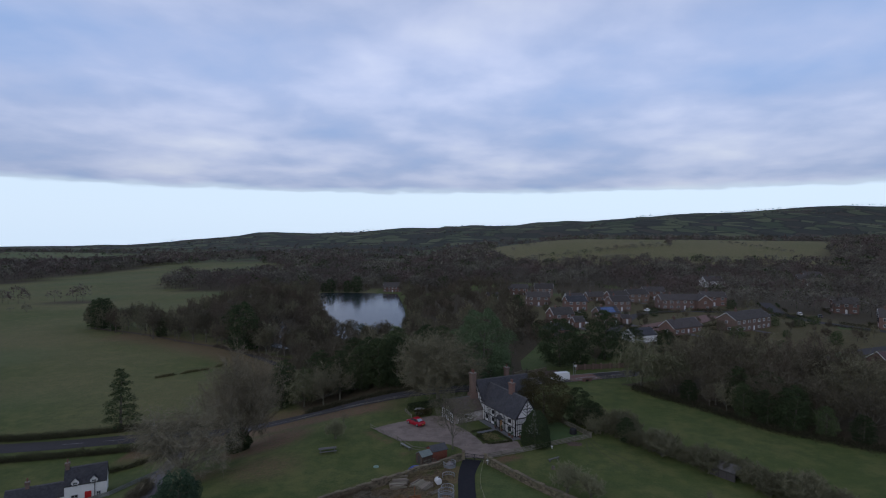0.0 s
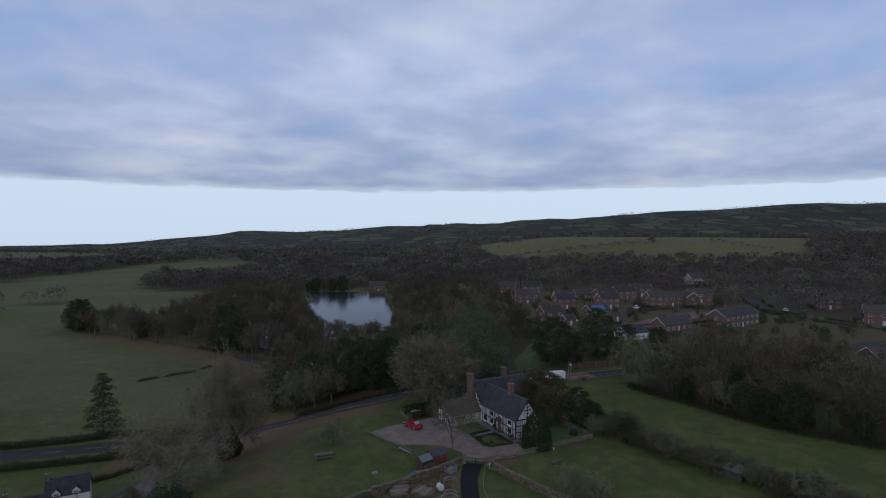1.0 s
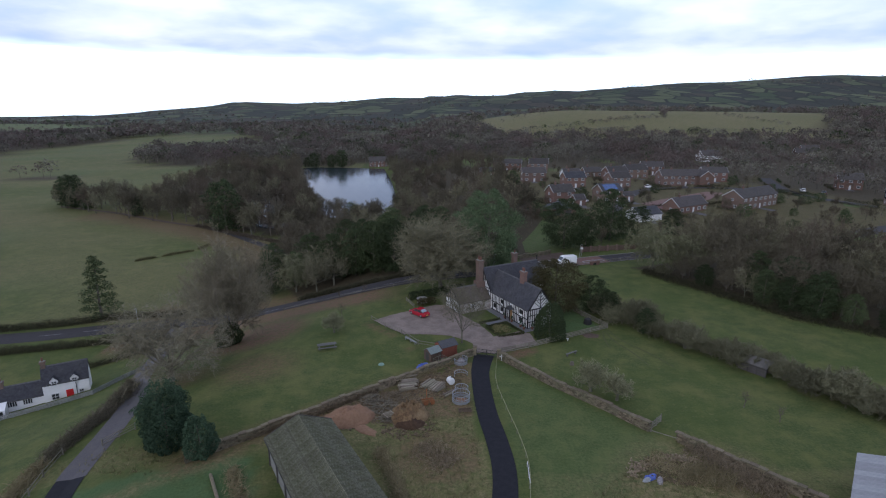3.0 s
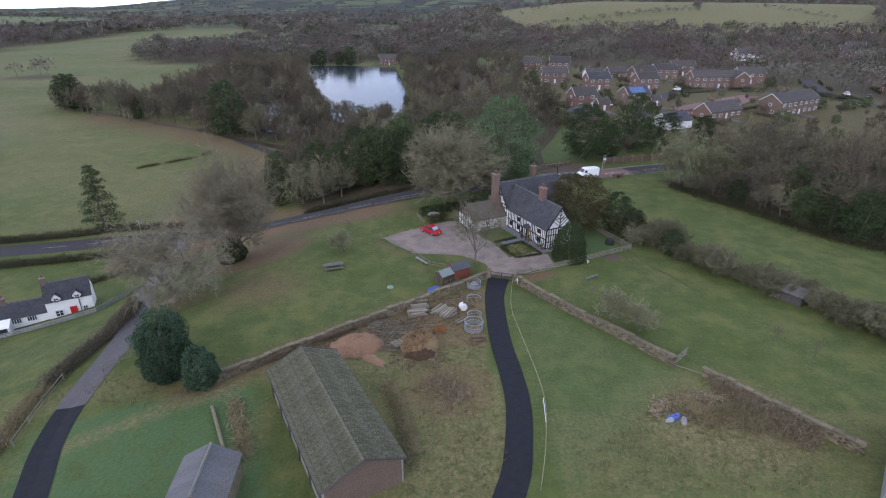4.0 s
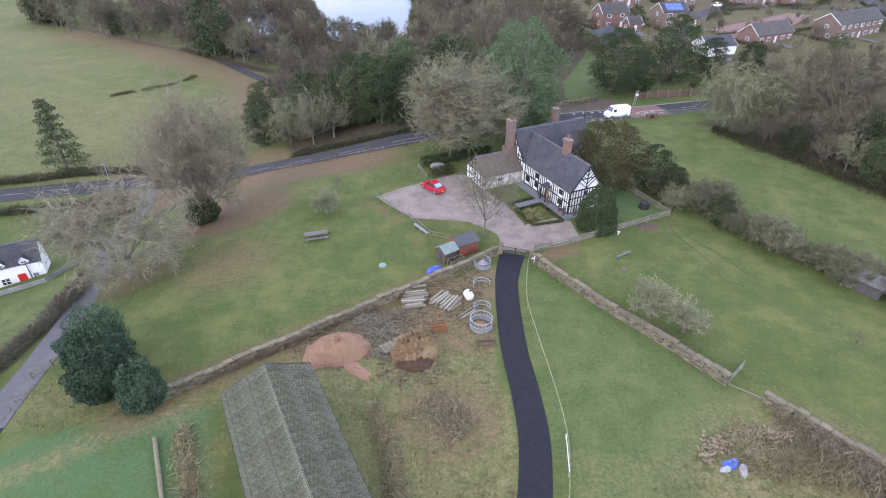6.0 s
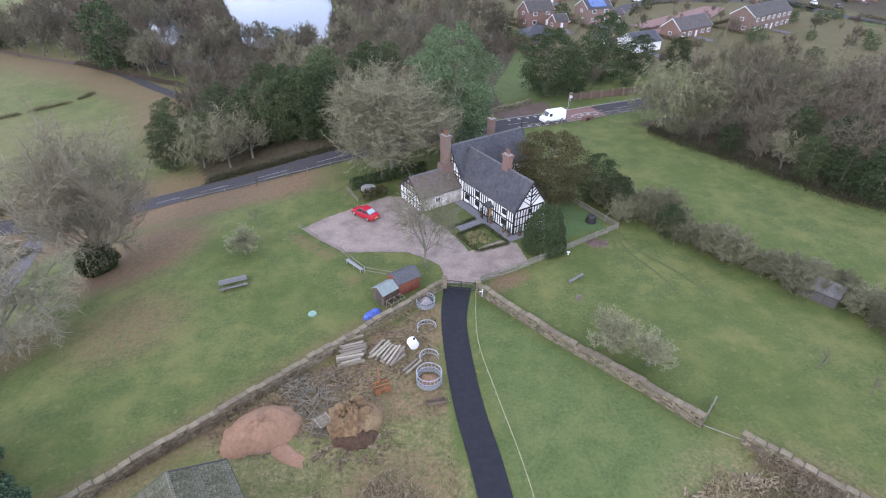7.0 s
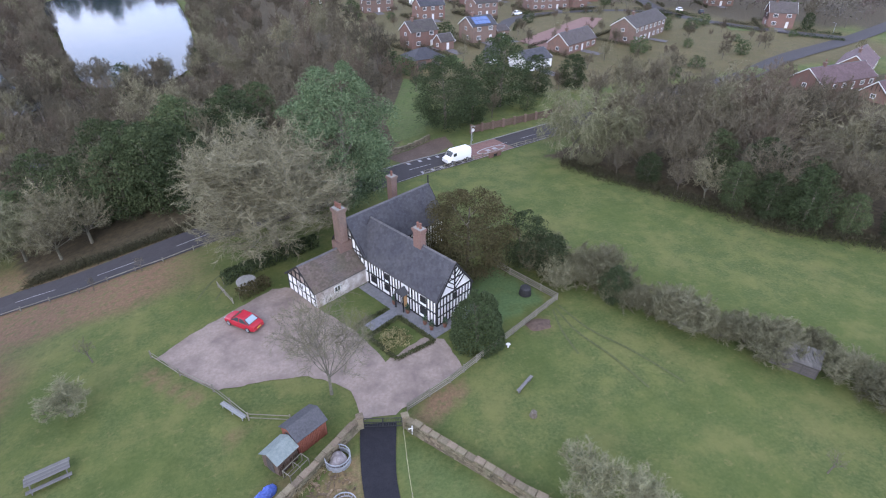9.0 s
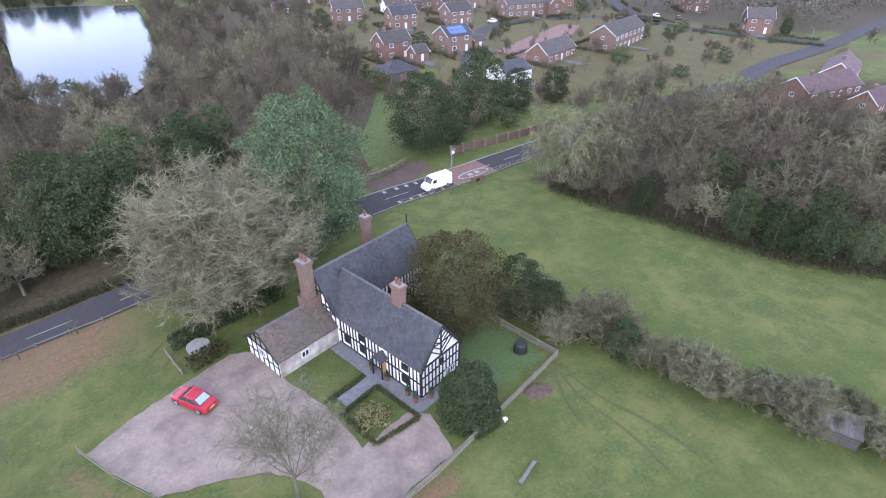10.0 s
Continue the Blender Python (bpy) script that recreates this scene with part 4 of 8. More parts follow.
for i in range(2):
    kind("red_far", bare_tree("alder_tree", 140 + i, 13, 9.5, "twig_red", "bark", "leafless reddish-brown tree in the distance", O, limbs=8, sub=5, fine=5, twigs=14, trunk=0.22, tw=0.058, tl=1.2, plain=True))
for i in range(2):
    kind("pale_far", bare_tree("sycamore_tree", 150 + i, 13, 11, "twig_pale", "bark_pale", "pale leafless tree in the distance", O, limbs=8, sub=5, fine=5, twigs=14, trunk=0.2, tw=0.058, tl=1.2, plain=True))
for i in range(2):
    kind("ever_far", leaf_tree("evergreen_tree", 170 + i, 11, 8, "yew", egg_shape, "dark evergreen tree in the distance", "tree", O, base=0.5, clumps=60, per=60, size=0.27, spread=0.27))
kind("shrub_green_far", leaf_tree("holly_bush", 190, 4.5, 4.6, "ivy", round_shape, "dark green garden shrub", "bush", O, base=0.3, clumps=34, per=50, size=0.18, spread=0.26))
kind("apple", bare_tree("apple_tree", 95, 3.6, 4.2, "lichen", "bark_pale", "small leafless apple tree on the lawn", O, limbs=11, sub=7, fine=6, twigs=20, trunk=0.22, tw=0.010, tl=1.2))
kind("rowan", bare_tree("rowan_tree", 96, 4.6, 3.0, "twig", "bark", "spindly leafless young tree in the pasture", O, limbs=7, sub=4, fine=3, twigs=3, trunk=0.35, tw=0.016, tl=1.2))


def plant(key, x, y, h, wide=1.0, rz=None, i=None, group=""):
    """Stand one tree of a kind at its place with the height h."""
    if y > 180 or x > 92 or (y > 160 and x < 25):
        key = {"bare": "bare_far", "red": "red_far", "pale": "pale_far", "ever": "ever_far", "olive": "ever_far", "ivy": "bare_far", "shrub_green": "shrub_green_far", "shrub": "bare_far"}.get(key, key)
    pats = KINDS[key]
    k = rng.randrange(len(pats)) if i is None else i
    pat = pats[k]
    base_h = {"bare": 14, "red": 13, "pale": 13, "ivy": 12, "ever": 11, "olive": 12, "willow": 13, "shrub": 4.2, "shrub_green": 4.5, "apple": 3.6, "rowan": 4.6}[key.replace("_far", "")]
    s = h / base_h
    m = at(x, y, rng.uniform(0, 360) if rz is None else rz, -0.05, s * wide, s)
    if pat[1]:
        ob = copy_thing(pat[0], m)
    else:
        ob, pat[1] = pat[0], True
        ob.matrix_basis = m
    if group:
        ob["group"] = group
    return ob


def scatter(poly, gap, kinds, hs, group, keep=None):
    xs, ys = [p[0] for p in poly], [p[1] for p in poly]
    done, tries = [], 0
    area = (max(xs) - min(xs)) * (max(ys) - min(ys))
    while tries < area / gap * 4 and tries < 9000:
        tries += 1
        p = (rng.uniform(min(xs), max(xs)), rng.uniform(min(ys), max(ys)))
        if not inside(p, poly) or (keep and not keep(*p)):
            continue
        if any((p[0] - q[0]) ** 2 + (p[1] - q[1]) ** 2 < gap * gap for q in done):
            continue
        done.append(p)
        plant(rng.choice(kinds), p[0], p[1], rng.uniform(*hs), rng.uniform(0.85, 1.15), group=group)
    return done


# wood between the road and the lake
for x, y, k, h in ((-44, 146, "ivy", 11), (-38, 149, "ivy", 10), (-33, 147, "pale", 12), (-28, 146, "ivy", 12), (-22, 144.5, "ivy", 12), (-18, 148, "ever", 12), (-36, 156, "ivy", 12), (-26, 158, "ivy", 13), (-47, 158, "ivy", 11), (-15, 159, "ivy", 13), (0, 159, "ivy", 12), (10, 157, "ivy", 11), (-5, 153, "ever", 12), (-31, 139, "pale", 11), (-27, 140.5, "pale", 12), (-24, 147, "pale", 13), (-37, 143, "willow", 11.5), (-17, 143, "ivy", 13), (-12, 140, "ever", 12), (-20, 150, "ever", 13), (-9, 147, "pale", 13), (-13, 152, "ivy", 14), (-4, 146, "ivy", 12), (-28, 152, "bare", 13), (-40, 150, "bare", 12), (-33, 160, "bare", 12), (5, 146, "bare", 14), (15, 141, "ivy", 9), (16, 152, "bare", 13), (2, 156, "bare", 13)):
    plant(k, x, y, h, group="trees between road and lake")
NEAR_W = [(-58, 205), (-44, 160), (-30, 158), (-8, 160), (10, 160), (24, 170), (34, 205), (28, 250), (-2, 262), (-14, 256), (-40, 240), (-62, 238), (-80, 232)]
scatter(NEAR_W, 7.7, ["bare", "bare", "red", "pale", "pale", "bare", "bare"], (11, 15.5), "trees between road and lake", lambda x, y: not inside((x, y), POOL))
scatter([(-19, 268), (-8, 258), (30, 255), (42, 330), (24, 420), (-18, 440), (-24, 370), (-17, 300)], 10, ["bare", "bare", "red", "red"], (10, 15), "trees beside the lake")
scatter([(-80, 236), (-62, 238), (-52, 246), (-60, 266), (-70, 300), (-84, 352), (-99, 400), (-110, 462), (-150, 460), (-150, 320), (-130, 262)], 9.5, ["bare", "red", "bare", "red", "pale"], (13, 19), "trees beside the lake", lambda x, y: not inside((x, y), POOL))
scatter([(-185, 278), (-130, 250), (-95, 232), (-80, 240), (-150, 285), (-190, 300)], 6.4, ["bare", "bare", "red", "pale"], (12, 17), "trees along the track")
for x, y, h in ((-183, 284, 15), (-177, 280, 12), (-168, 276, 10), (-136, 259, 10), (-84, 226, 15)):
    plant("ever", x, y, h, 0.95, group="trees along the track")
for x, y, k, h in ((-51.5, 245, "bare", 14.5), (-46, 238, "bare", 14), (-56, 257, "red", 15), (-53.5, 251, "bare", 14), (-36, 240, "ever", 10), (-31, 236, "bare", 11), (-26, 244, "pale", 11), (-16, 250, "bare", 12), (-43, 245, "bare", 12), (-34, 243, "bare", 9), (-26, 248, "bare", 9), (-17, 262, "ever", 8), (-56, 250, "red", 10)):
    plant(k, x, y, h, group="trees beside the lake")
for k, (x, y) in enumerate(densify([(-16, 262), (-15.5, 300), (-21, 370), (-33, 460)], 7.0)):
    plant("pale" if k % 3 == 1 else "bare", x + rng.uniform(-1, 3), y, rng.uniform(10, 16), group="trees beside the lake")
for k, (x, y) in enumerate(densify([(-58, 264), (-68, 300), (-82, 352), (-97, 400), (-108, 462)], 6.0)):
    plant("red" if k % 3 == 1 else "bare", x + rng.uniform(-4, 1), y, rng.uniform(12, 18), group="trees beside the lake")
for x, y in densify([(-92, 248), (-84, 235), (-76, 223.5), (-62, 222), (-53, 229), (-54, 242)], 4.2):
    plant("bare" if rng.random() < 0.7 else "red", x + rng.uniform(-1, 1), y + rng.uniform(-1, 1), rng.uniform(10, 15), group="trees beside the lake")
for x, y, k, h in ((-72, 219, "pale", 15), (-64, 217, "red", 14), (-58, 221, "bare", 14), (-79, 225, "bare", 14), (-80, 262, "bare", 15), (-76, 248, "red", 13)):
    plant(k, x, y, h, 1.1, group="trees beside the lake")
# evergreens and bare trees along the far shore
for x, y in densify([(-112, 473), (-84, 475), (-66, 473)], 6.5):
    plant("ever" if rng.random() < 0.6 else "bare", x, y + rng.uniform(-1, 6), rng.uniform(6, 11), group="trees on the far shore")
# wood beyond the paddock
for x, y, k, h in ((50.5, 135.5, "willow", 14.5), (56.5, 131, "willow", 12.5), (60, 137, "pale", 14), (58, 126, "bare", 10), (63, 124, "bare", 11), (66, 119, "ivy", 9), (69.5, 113, "ever", 8), (73, 108, "ivy", 8), (76, 103, "bare", 12), (66, 128, "bare", 14), (70, 122, "bare", 13), (80, 99, "bare", 13), (86, 95, "bare", 13), (51.5, 131.5, "shrub", 3.5), (54, 127, "bare", 7), (56.6, 122.6, "ever", 4.5), (59.4, 118.6, "bare", 7), (61.4, 115, "pale", 8), (63, 111.6, "ivy", 8), (65.6, 107.6, "ever", 6.5), (68.5, 104.2, "ever", 7.5), (72.5, 100.6, "ivy", 6), (77, 97.2, "ever", 5), (82.5, 93.6, "ivy", 6), (90, 90, "ever", 6), (57, 130, "bare", 9), (62, 121, "bare", 14), (68, 110, "bare", 14), (74, 105, "bare", 15)):
    plant(k, x, y, h, group="trees beyond the paddock")
scatter([(58, 142), (64, 130), (70, 119), (78, 106), (98, 94), (135, 82), (138, 92), (106, 108), (94, 122), (99, 150), (80, 151)], 6.4, ["bare", "bare", "red", "bare", "bare", "pale"], (13, 17.5), "trees beyond the paddock")
scatter([(106, 110), (138, 94), (150, 108), (128, 128), (116, 136), (120, 156), (101, 152), (96, 124)], 7.2, ["bare", "red", "bare"], (7.5, 11.5), "trees beyond the paddock", lambda x, y: seg_dist((x, y), ROAD) > 7)
# gardens along the road's far side
for x, y, k, h in ((41, 158.5, "ever", 8), (46, 160, "bare", 8), (50.5, 166, "ever", 14), (55, 162, "shrub_green", 4), (61, 170, "ever", 8), (44, 168, "bare", 8), (53, 175, "bare", 8), (36, 182, "red", 8), (31, 186, "red", 10), (26, 196, "bare", 12), (32, 204, "red", 10), (28, 214, "bare", 12), (72, 172, "ever", 7), (84, 166, "bare", 9), (94, 168, "pale", 9), (104, 174, "bare", 9), (78, 160, "pale", 12), (70, 158, "bare", 11), (36, 235, "red", 10), (34, 250, "bare", 11), (38, 268, "ever", 9), (34, 285, "bare", 12)):
    plant(k, x, y, h, group="garden trees in the village")


# ---- hedge of the paddock ----
HEDGE = [(28.6, 107.5), (30.4, 103.6), (33.5, 100.5), (36.2, 96.5), (38.6, 92.2), (41.2, 87.6), (45.5, 81.2), (48.5, 78.0), (52.5, 73.0), (57, 68)]
for k, (x, y) in enumerate(densify(HEDGE, 1.25)):
    dx, dy = rng.uniform(-1.5, 1.5), rng.uniform(-1.2, 1.2)
    if 42.2 < x < 46.2:
        if k % 2:
            plant("shrub", x + 3.0, y + 2.2, rng.uniform(2.2, 3.2), group="paddock hedge")
        continue
    plant("shrub", x + dx, y + dy, rng.uniform(2.4, 4.7) * (1.15 if x < 34 else 1.0), group="paddock hedge")
for x, y, h in ((27.6, 108.2, 6.2), (29.6, 105.4, 4.6), (33.8, 98.2, 4.2)):
    plant("ever", x, y, h, group="paddock hedge")
for x, y, h in ((-20.2, 99.9, 4.2), (18.2, 78.6, 4.4), (21.0, 76.2, 4.0)):
    plant("apple", x, y, h, group="apple trees on the lawn")
for x, y, h in ((-19.8, 106.8, 3.4), (37.0, 74.0, 3.8), (39.5, 70.5, 3.4), (-23, 123, 3.0), (-17.5, 124.0, 3.2)):
    plant("rowan", x, y, h, group="young trees")


# ---- far country ----
def far_woods():
    """Distant woods and hedgerow trees: crowns of coarse sprays over short trunks, far from the path."""
    r = np.random.RandomState(5)
    spots = []

    def fill(poly, gap, h):
        xs, ys = [p[0] for p in poly], [p[1] for p in poly]
        n = int((max(xs) - min(xs)) * (max(ys) - min(ys)) / gap / gap)
        for _ in range(n):
            p = (r.uniform(min(xs), max(xs)), r.uniform(min(ys), max(ys)))
            if inside(p, poly) and clear_of_houses(*p):
                spots.append((*p, h * r.uniform(0.6, 1.25)))

    def row(line, gap, h):
        for x, y in densify(line, gap):
            spots.append((x + r.normal(0, gap * 0.25), y + r.normal(0, gap * 0.25), h * r.uniform(0.5, 1.3)))

    for poly, gap, h in FAR_WOODS:
        fill(poly, gap * 1.16, h)
    # hedges and single trees of the hill field, and along its crest
    row([(110, 640), (190, 655), (300, 700), (330, 780)], 5, 6)
    row([(150, 600), (240, 612)], 5, 4)
    row([(420, 640), (400, 760)], 6, 5)
    row([(330, 600), (372, 606)], 4, 2.6)
    row([(110, 790), (190, 850), (330, 875), (480, 880), (640, 860)], 15, 9)
    row([(150, 900), (420, 960), (760, 930)], 17, 10)
    for x, y, h in ((308, 720, 14), (352, 770, 9), (372, 775, 7), (462, 760, 6), (470, 800, 8), (245, 690, 6), (262, 700, 7), (404, 842, 13)):
        spots.append((x, y, h))
    for k in range(110):
        x, y = r.uniform(-2600, 2900), r.uniform(1300, 3500)
        a = r.uniform(-0.5, 0.5) + (0 if r.rand() < 0.7 else 1.5)
        L = r.uniform(150, 500)
        row([(x, y), (x + math.cos(a) * L, y + math.sin(a) * L)], 24, 11)
    kinds = [("far_grey", "leafless grey-brown"), ("far_brown", "leafless reddish-brown"), ("far_pale", "pale leafless"), ("ivy", "dark evergreen"), ("far_dark", "dark leafless")]
    sets = [([], []) for _ in kinds]
    for x, y, h in spots:
        z = ground(x, y) - 0.3
        dist = math.hypot(x, y)
        n = 150 if dist < 620 else 70 if dist < 1050 else 26
        s = h * (0.050 if dist < 620 else 0.080 if dist < 1050 else 0.15)
        w = h * r.uniform(0.42, 0.62)
        # stands of one kind keep together
        g = noise.noise((x / 60, y / 60, 2.0)) * 0.9 + r.uniform(-0.45, 0.45)
        k = 3 if r.rand() < 0.07 else 1 if g > 0.22 else 2 if g < -0.30 else 4 if r.rand() < 0.3 else 0
        V, F = sets[k]
        d = r.normal(size=(n, 3))
        d /= np.linalg.norm(d, axis=1)[:, None]
        d[:, 2] = np.where(d[:, 2] < -0.35, -d[:, 2], d[:, 2])
        pos = np.array([x, y, z + h * 0.50]) + d * np.array([w, w, h * 0.48]) * (0.55 + 0.45 * r.rand(n, 1) ** 0.5)
        a = r.normal(size=(n, 3)) * s
        b = r.normal(size=(n, 3)) * s
        tri = np.stack([pos, pos + a, pos + b], 1).reshape(-1, 3)
        tri[:, 2] = np.maximum(tri[:, 2], z)
        q = len(V)
        V.extend(tri)
        F.extend([(q + 3 * i, q + 3 * i + 1, q + 3 * i + 2) for i in range(n)])
        q = len(V)
        V.extend([(x - 0.2, y, z), (x + 0.2, y, z), (x, y, z + h * 0.7)])
        F.append((q, q + 1, q + 2))
    for (key, words), (V, F) in zip(kinds, sets):
        tagged(mesh_object("far_woods", V, F, M[key]), "distant " + words + " trees in woods and hedgerows", "woods", kind="stuff")


M["far_grey"] = leafy("far_grey", (0.086, 0.077, 0.064), (0.124, 0.112, 0.095))
M["far_dark"] = leafy("far_dark", (0.064, 0.057, 0.048), (0.096, 0.085, 0.071))
M["far_brown"] = leafy("far_brown", (0.096, 0.074, 0.065), (0.146, 0.114, 0.101))
M["far_pale"] = leafy("far_pale", (0.108, 0.100, 0.078), (0.156, 0.145, 0.114))


# ---- builders for houses and sheds ----
def box(bm, x0, x1, y0, y1, z0, z1):
    vs = [bm.verts.new((x, y, z)) for z in (z0, z1) for x, y in ((x0, y0), (x1, y0), (x1, y1), (x0, y1))]
    for f in ((3, 2, 1, 0), (4, 5, 6, 7), (0, 1, 5, 4), (1, 2, 6, 5), (2, 3, 7, 6), (3, 0, 4, 7)):
        bm.faces.new([vs[i] for i in f])


def prism(bm, poly, a0, a1, axis="y"):
    """A profile in x and z (or y and z), drawn out along the other axis."""
    def pt(p, a):
        return (p[0], a, p[1]) if axis == "y" else (a, p[0], p[1])
    a = [bm.verts.new(pt(p, a0)) for p in poly]
    b = [bm.verts.new(pt(p, a1)) for p in poly]
    n = len(poly)
    bm.faces.new(a)
    bm.faces.new(b[::-1])
    for i in range(n):
        bm.faces.new((a[i], b[i], b[(i + 1) % n], a[(i + 1) % n]))
    bmesh.ops.recalc_face_normals(bm, faces=bm.faces[:])


def box_part(name, dims, material, parent, label="", bevel=0.0):
    bm = bmesh.new()
    box(bm, *dims)
    if bevel:
        bmesh.ops.bevel(bm, geom=bm.edges[:], offset=bevel, segments=1, affect="EDGES")
    return part(name, bm, material, parent, label)


UNIT = {}


def unit_mesh(key, material):
    """A shared block of one metre, with chamfered edges, for repeated pieces."""
    if key not in UNIT:
        bm = bmesh.new()
        box(bm, -0.5, 0.5, -0.5, 0.5, -0.5, 0.5)
        me = bpy.data.meshes.new(key)
        bm.to_mesh(me)
        bm.free()
        me.materials.append(material)
        UNIT[key] = me
    return UNIT[key]


def piece(name, key, material, parent, a, b, w, d):
    """A straight bar from a to b, w wide and d deep, on a shared mesh."""
    a, b = Vector(a), Vector(b)
    v = b - a
    ob = new(name, unit_mesh(key, material))
    ob.parent = parent
    z = v.normalized()
    x = Vector((1, 0, 0)) if abs(z.x) < 0.8 else Vector((0, 1, 0))
    if abs(z.z) < 0.9:
        x = Vector((0, 0, 1))
    y = z.cross(x).normalized()
    x = y.cross(z)
    rot = Matrix((x, y, z)).transposed().to_4x4()
    ob.matrix_basis = Matrix.Translation((a + b) / 2) @ rot @ Matrix.Diagonal((w, d, v.length, 1))
    return ob


def tiles(e0, e1, r0, r1, tw, th, seed=1, thick=0.02, sag=0.0):
    """A roof slope of lapped tiles between an eave (e0-e1) and a ridge (r0-r1)."""
    e0, e1, r0, r1 = (np.array(p, float) for p in (e0, e1, r0, r1))
    r = random.Random(seed)
    n = max(2, int(np.linalg.norm((r0 + r1) / 2 - (e0 + e1) / 2) / th))
    nrm = unit(np.cross(e1 - e0, r0 - e0))
    if nrm[2] < 0:
        nrm = -nrm
    V, F = [], []
    for j in range(n):
        a0, b0 = e0 + (r0 - e0) * j / n, e1 + (r1 - e1) * j / n
        k1 = min(1.0, (j + 1.25) / n)
        a1, b1 = e0 + (r0 - e0) * k1, e1 + (r1 - e1) * k1
        L = np.linalg.norm(b0 - a0)
        m = max(1, int(L / tw))
        off = 0.5 if j % 2 else 0.0
        cuts = [0.0] + [(i + off) / m for i in range(1 if not off else 0, m)] + [1.0]
        cuts = sorted(set(c for c in cuts if 0 <= c <= 1))
        for c0, c1 in zip(cuts, cuts[1:]):
            lift = nrm * (thick * r.uniform(0.9, 1.5))
            s0, s1 = nrm * -sag * 4 * c0 * (1 - c0), nrm * -sag * 4 * c1 * (1 - c1)
            g = 0.006
            p0, p1 = a0 + (b0 - a0) * (c0 + g / L) + lift + s0, a0 + (b0 - a0) * (c1 - g / L) + lift + s1
            q0, q1 = a1 + (b1 - a1) * c0 + s0 + nrm * 0.002, a1 + (b1 - a1) * c1 + s1 + nrm * 0.002
            k = len(V)
            V += [p0, p1, q1, q0, p0 - lift * 1.6, p1 - lift * 1.6]
            F += [(k, k + 1, k + 2, k + 3), (k + 4, k + 5, k + 1, k)]
    return V, F


def gable_roof(parent, x0, x1, y0, y1, ze, zr, material, tw=0.32, th=0.24, over=0.35, axis="y", seed=1, barge=None, ridge="ridge", sag=0.0, eo=0.14):
    """Two tiled slopes and a ridge. The ridge runs along axis."""
    if axis == "y":
        xm = (x0 + x1) / 2
        k = (zr - ze) / (xm - x0)
        A = [(x0 - eo, y0 - over, ze - k * eo), (x0 - eo, y1 + over, ze - k * eo), (xm, y0 - over, zr), (xm, y1 + over, zr)]
        B = [(x1 + eo, y0 - over, ze - k * eo), (x1 + eo, y1 + over, ze - k * eo), (xm, y0 - over, zr), (xm, y1 + over, zr)]
    else:
        ym = (y0 + y1) / 2
        k = (zr - ze) / (ym - y0)
        A = [(x0 - over, y0 - eo, ze - k * eo), (x1 + over, y0 - eo, ze - k * eo), (x0 - over, ym, zr), (x1 + over, ym, zr)]
        B = [(x0 - over, y1 + eo, ze - k * eo), (x1 + over, y1 + eo, ze - k * eo), (x0 - over, ym, zr), (x1 + over, ym, zr)]
    for i, c in enumerate((A, B)):
        V, F = tiles(*c, tw, th, seed + i, sag=sag)
        ob = part_data("roof", V, F, M[material], parent)
        bm = bmesh.new()
        vs = [bm.verts.new(Vector(p) + Vector((0, 0, -0.035))) for p in (c[0], c[1], c[3], c[2])]
        bm.faces.new(vs)
        e = bmesh.ops.extrude_face_region(bm, geom=bm.faces[:])
        bmesh.ops.translate(bm, verts=[g for g in e["geom"] if isinstance(g, bmesh.types.BMVert)], vec=(0, 0, -0.1))
        bmesh.ops.recalc_face_normals(bm, faces=bm.faces[:])
        part("roof_deck", bm, M["wood_dark"], ob)
        if barge:
            for s in (0, 1):
                p, q = Vector(c[s]), Vector(c[s + 2])
                piece("bargeboard", "bargeboard_" + barge, M[barge], parent, p + Vector((0, 0, -0.1)), q + Vector((0, 0, -0.1)), 0.2, 0.06)
    if ridge:
        p, q = Vector(A[2]), Vector(A[3])
        n = max(2, int((q - p).length / 0.45))
        bm = bmesh.new()
        for i in range(n):
            a, b = p.lerp(q, (i + 0.02) / n), p.lerp(q, (i + 0.98) / n)
            s = Vector((0.13, 0, 0)) if axis == "y" else Vector((0, 0.13, 0))
            up, dn = Vector((0, 0, 0.075 + 0.012 * (i % 2))), Vector((0, 0, -0.10))
            vs = [bm.verts.new(v) for v in (a - s + dn, a + up, a + s + dn, b - s + dn, b + up, b + s + dn)]
            bm.faces.new((vs[0], vs[1], vs[4], vs[3]))
            bm.faces.new((vs[1], vs[2], vs[5], vs[4]))
            bm.faces.new((vs[2], vs[1], vs[0]))
            bm.faces.new((vs[3], vs[4], vs[5]))
        part("ridge", bm, M[ridge], parent)["kind"] = "stuff"


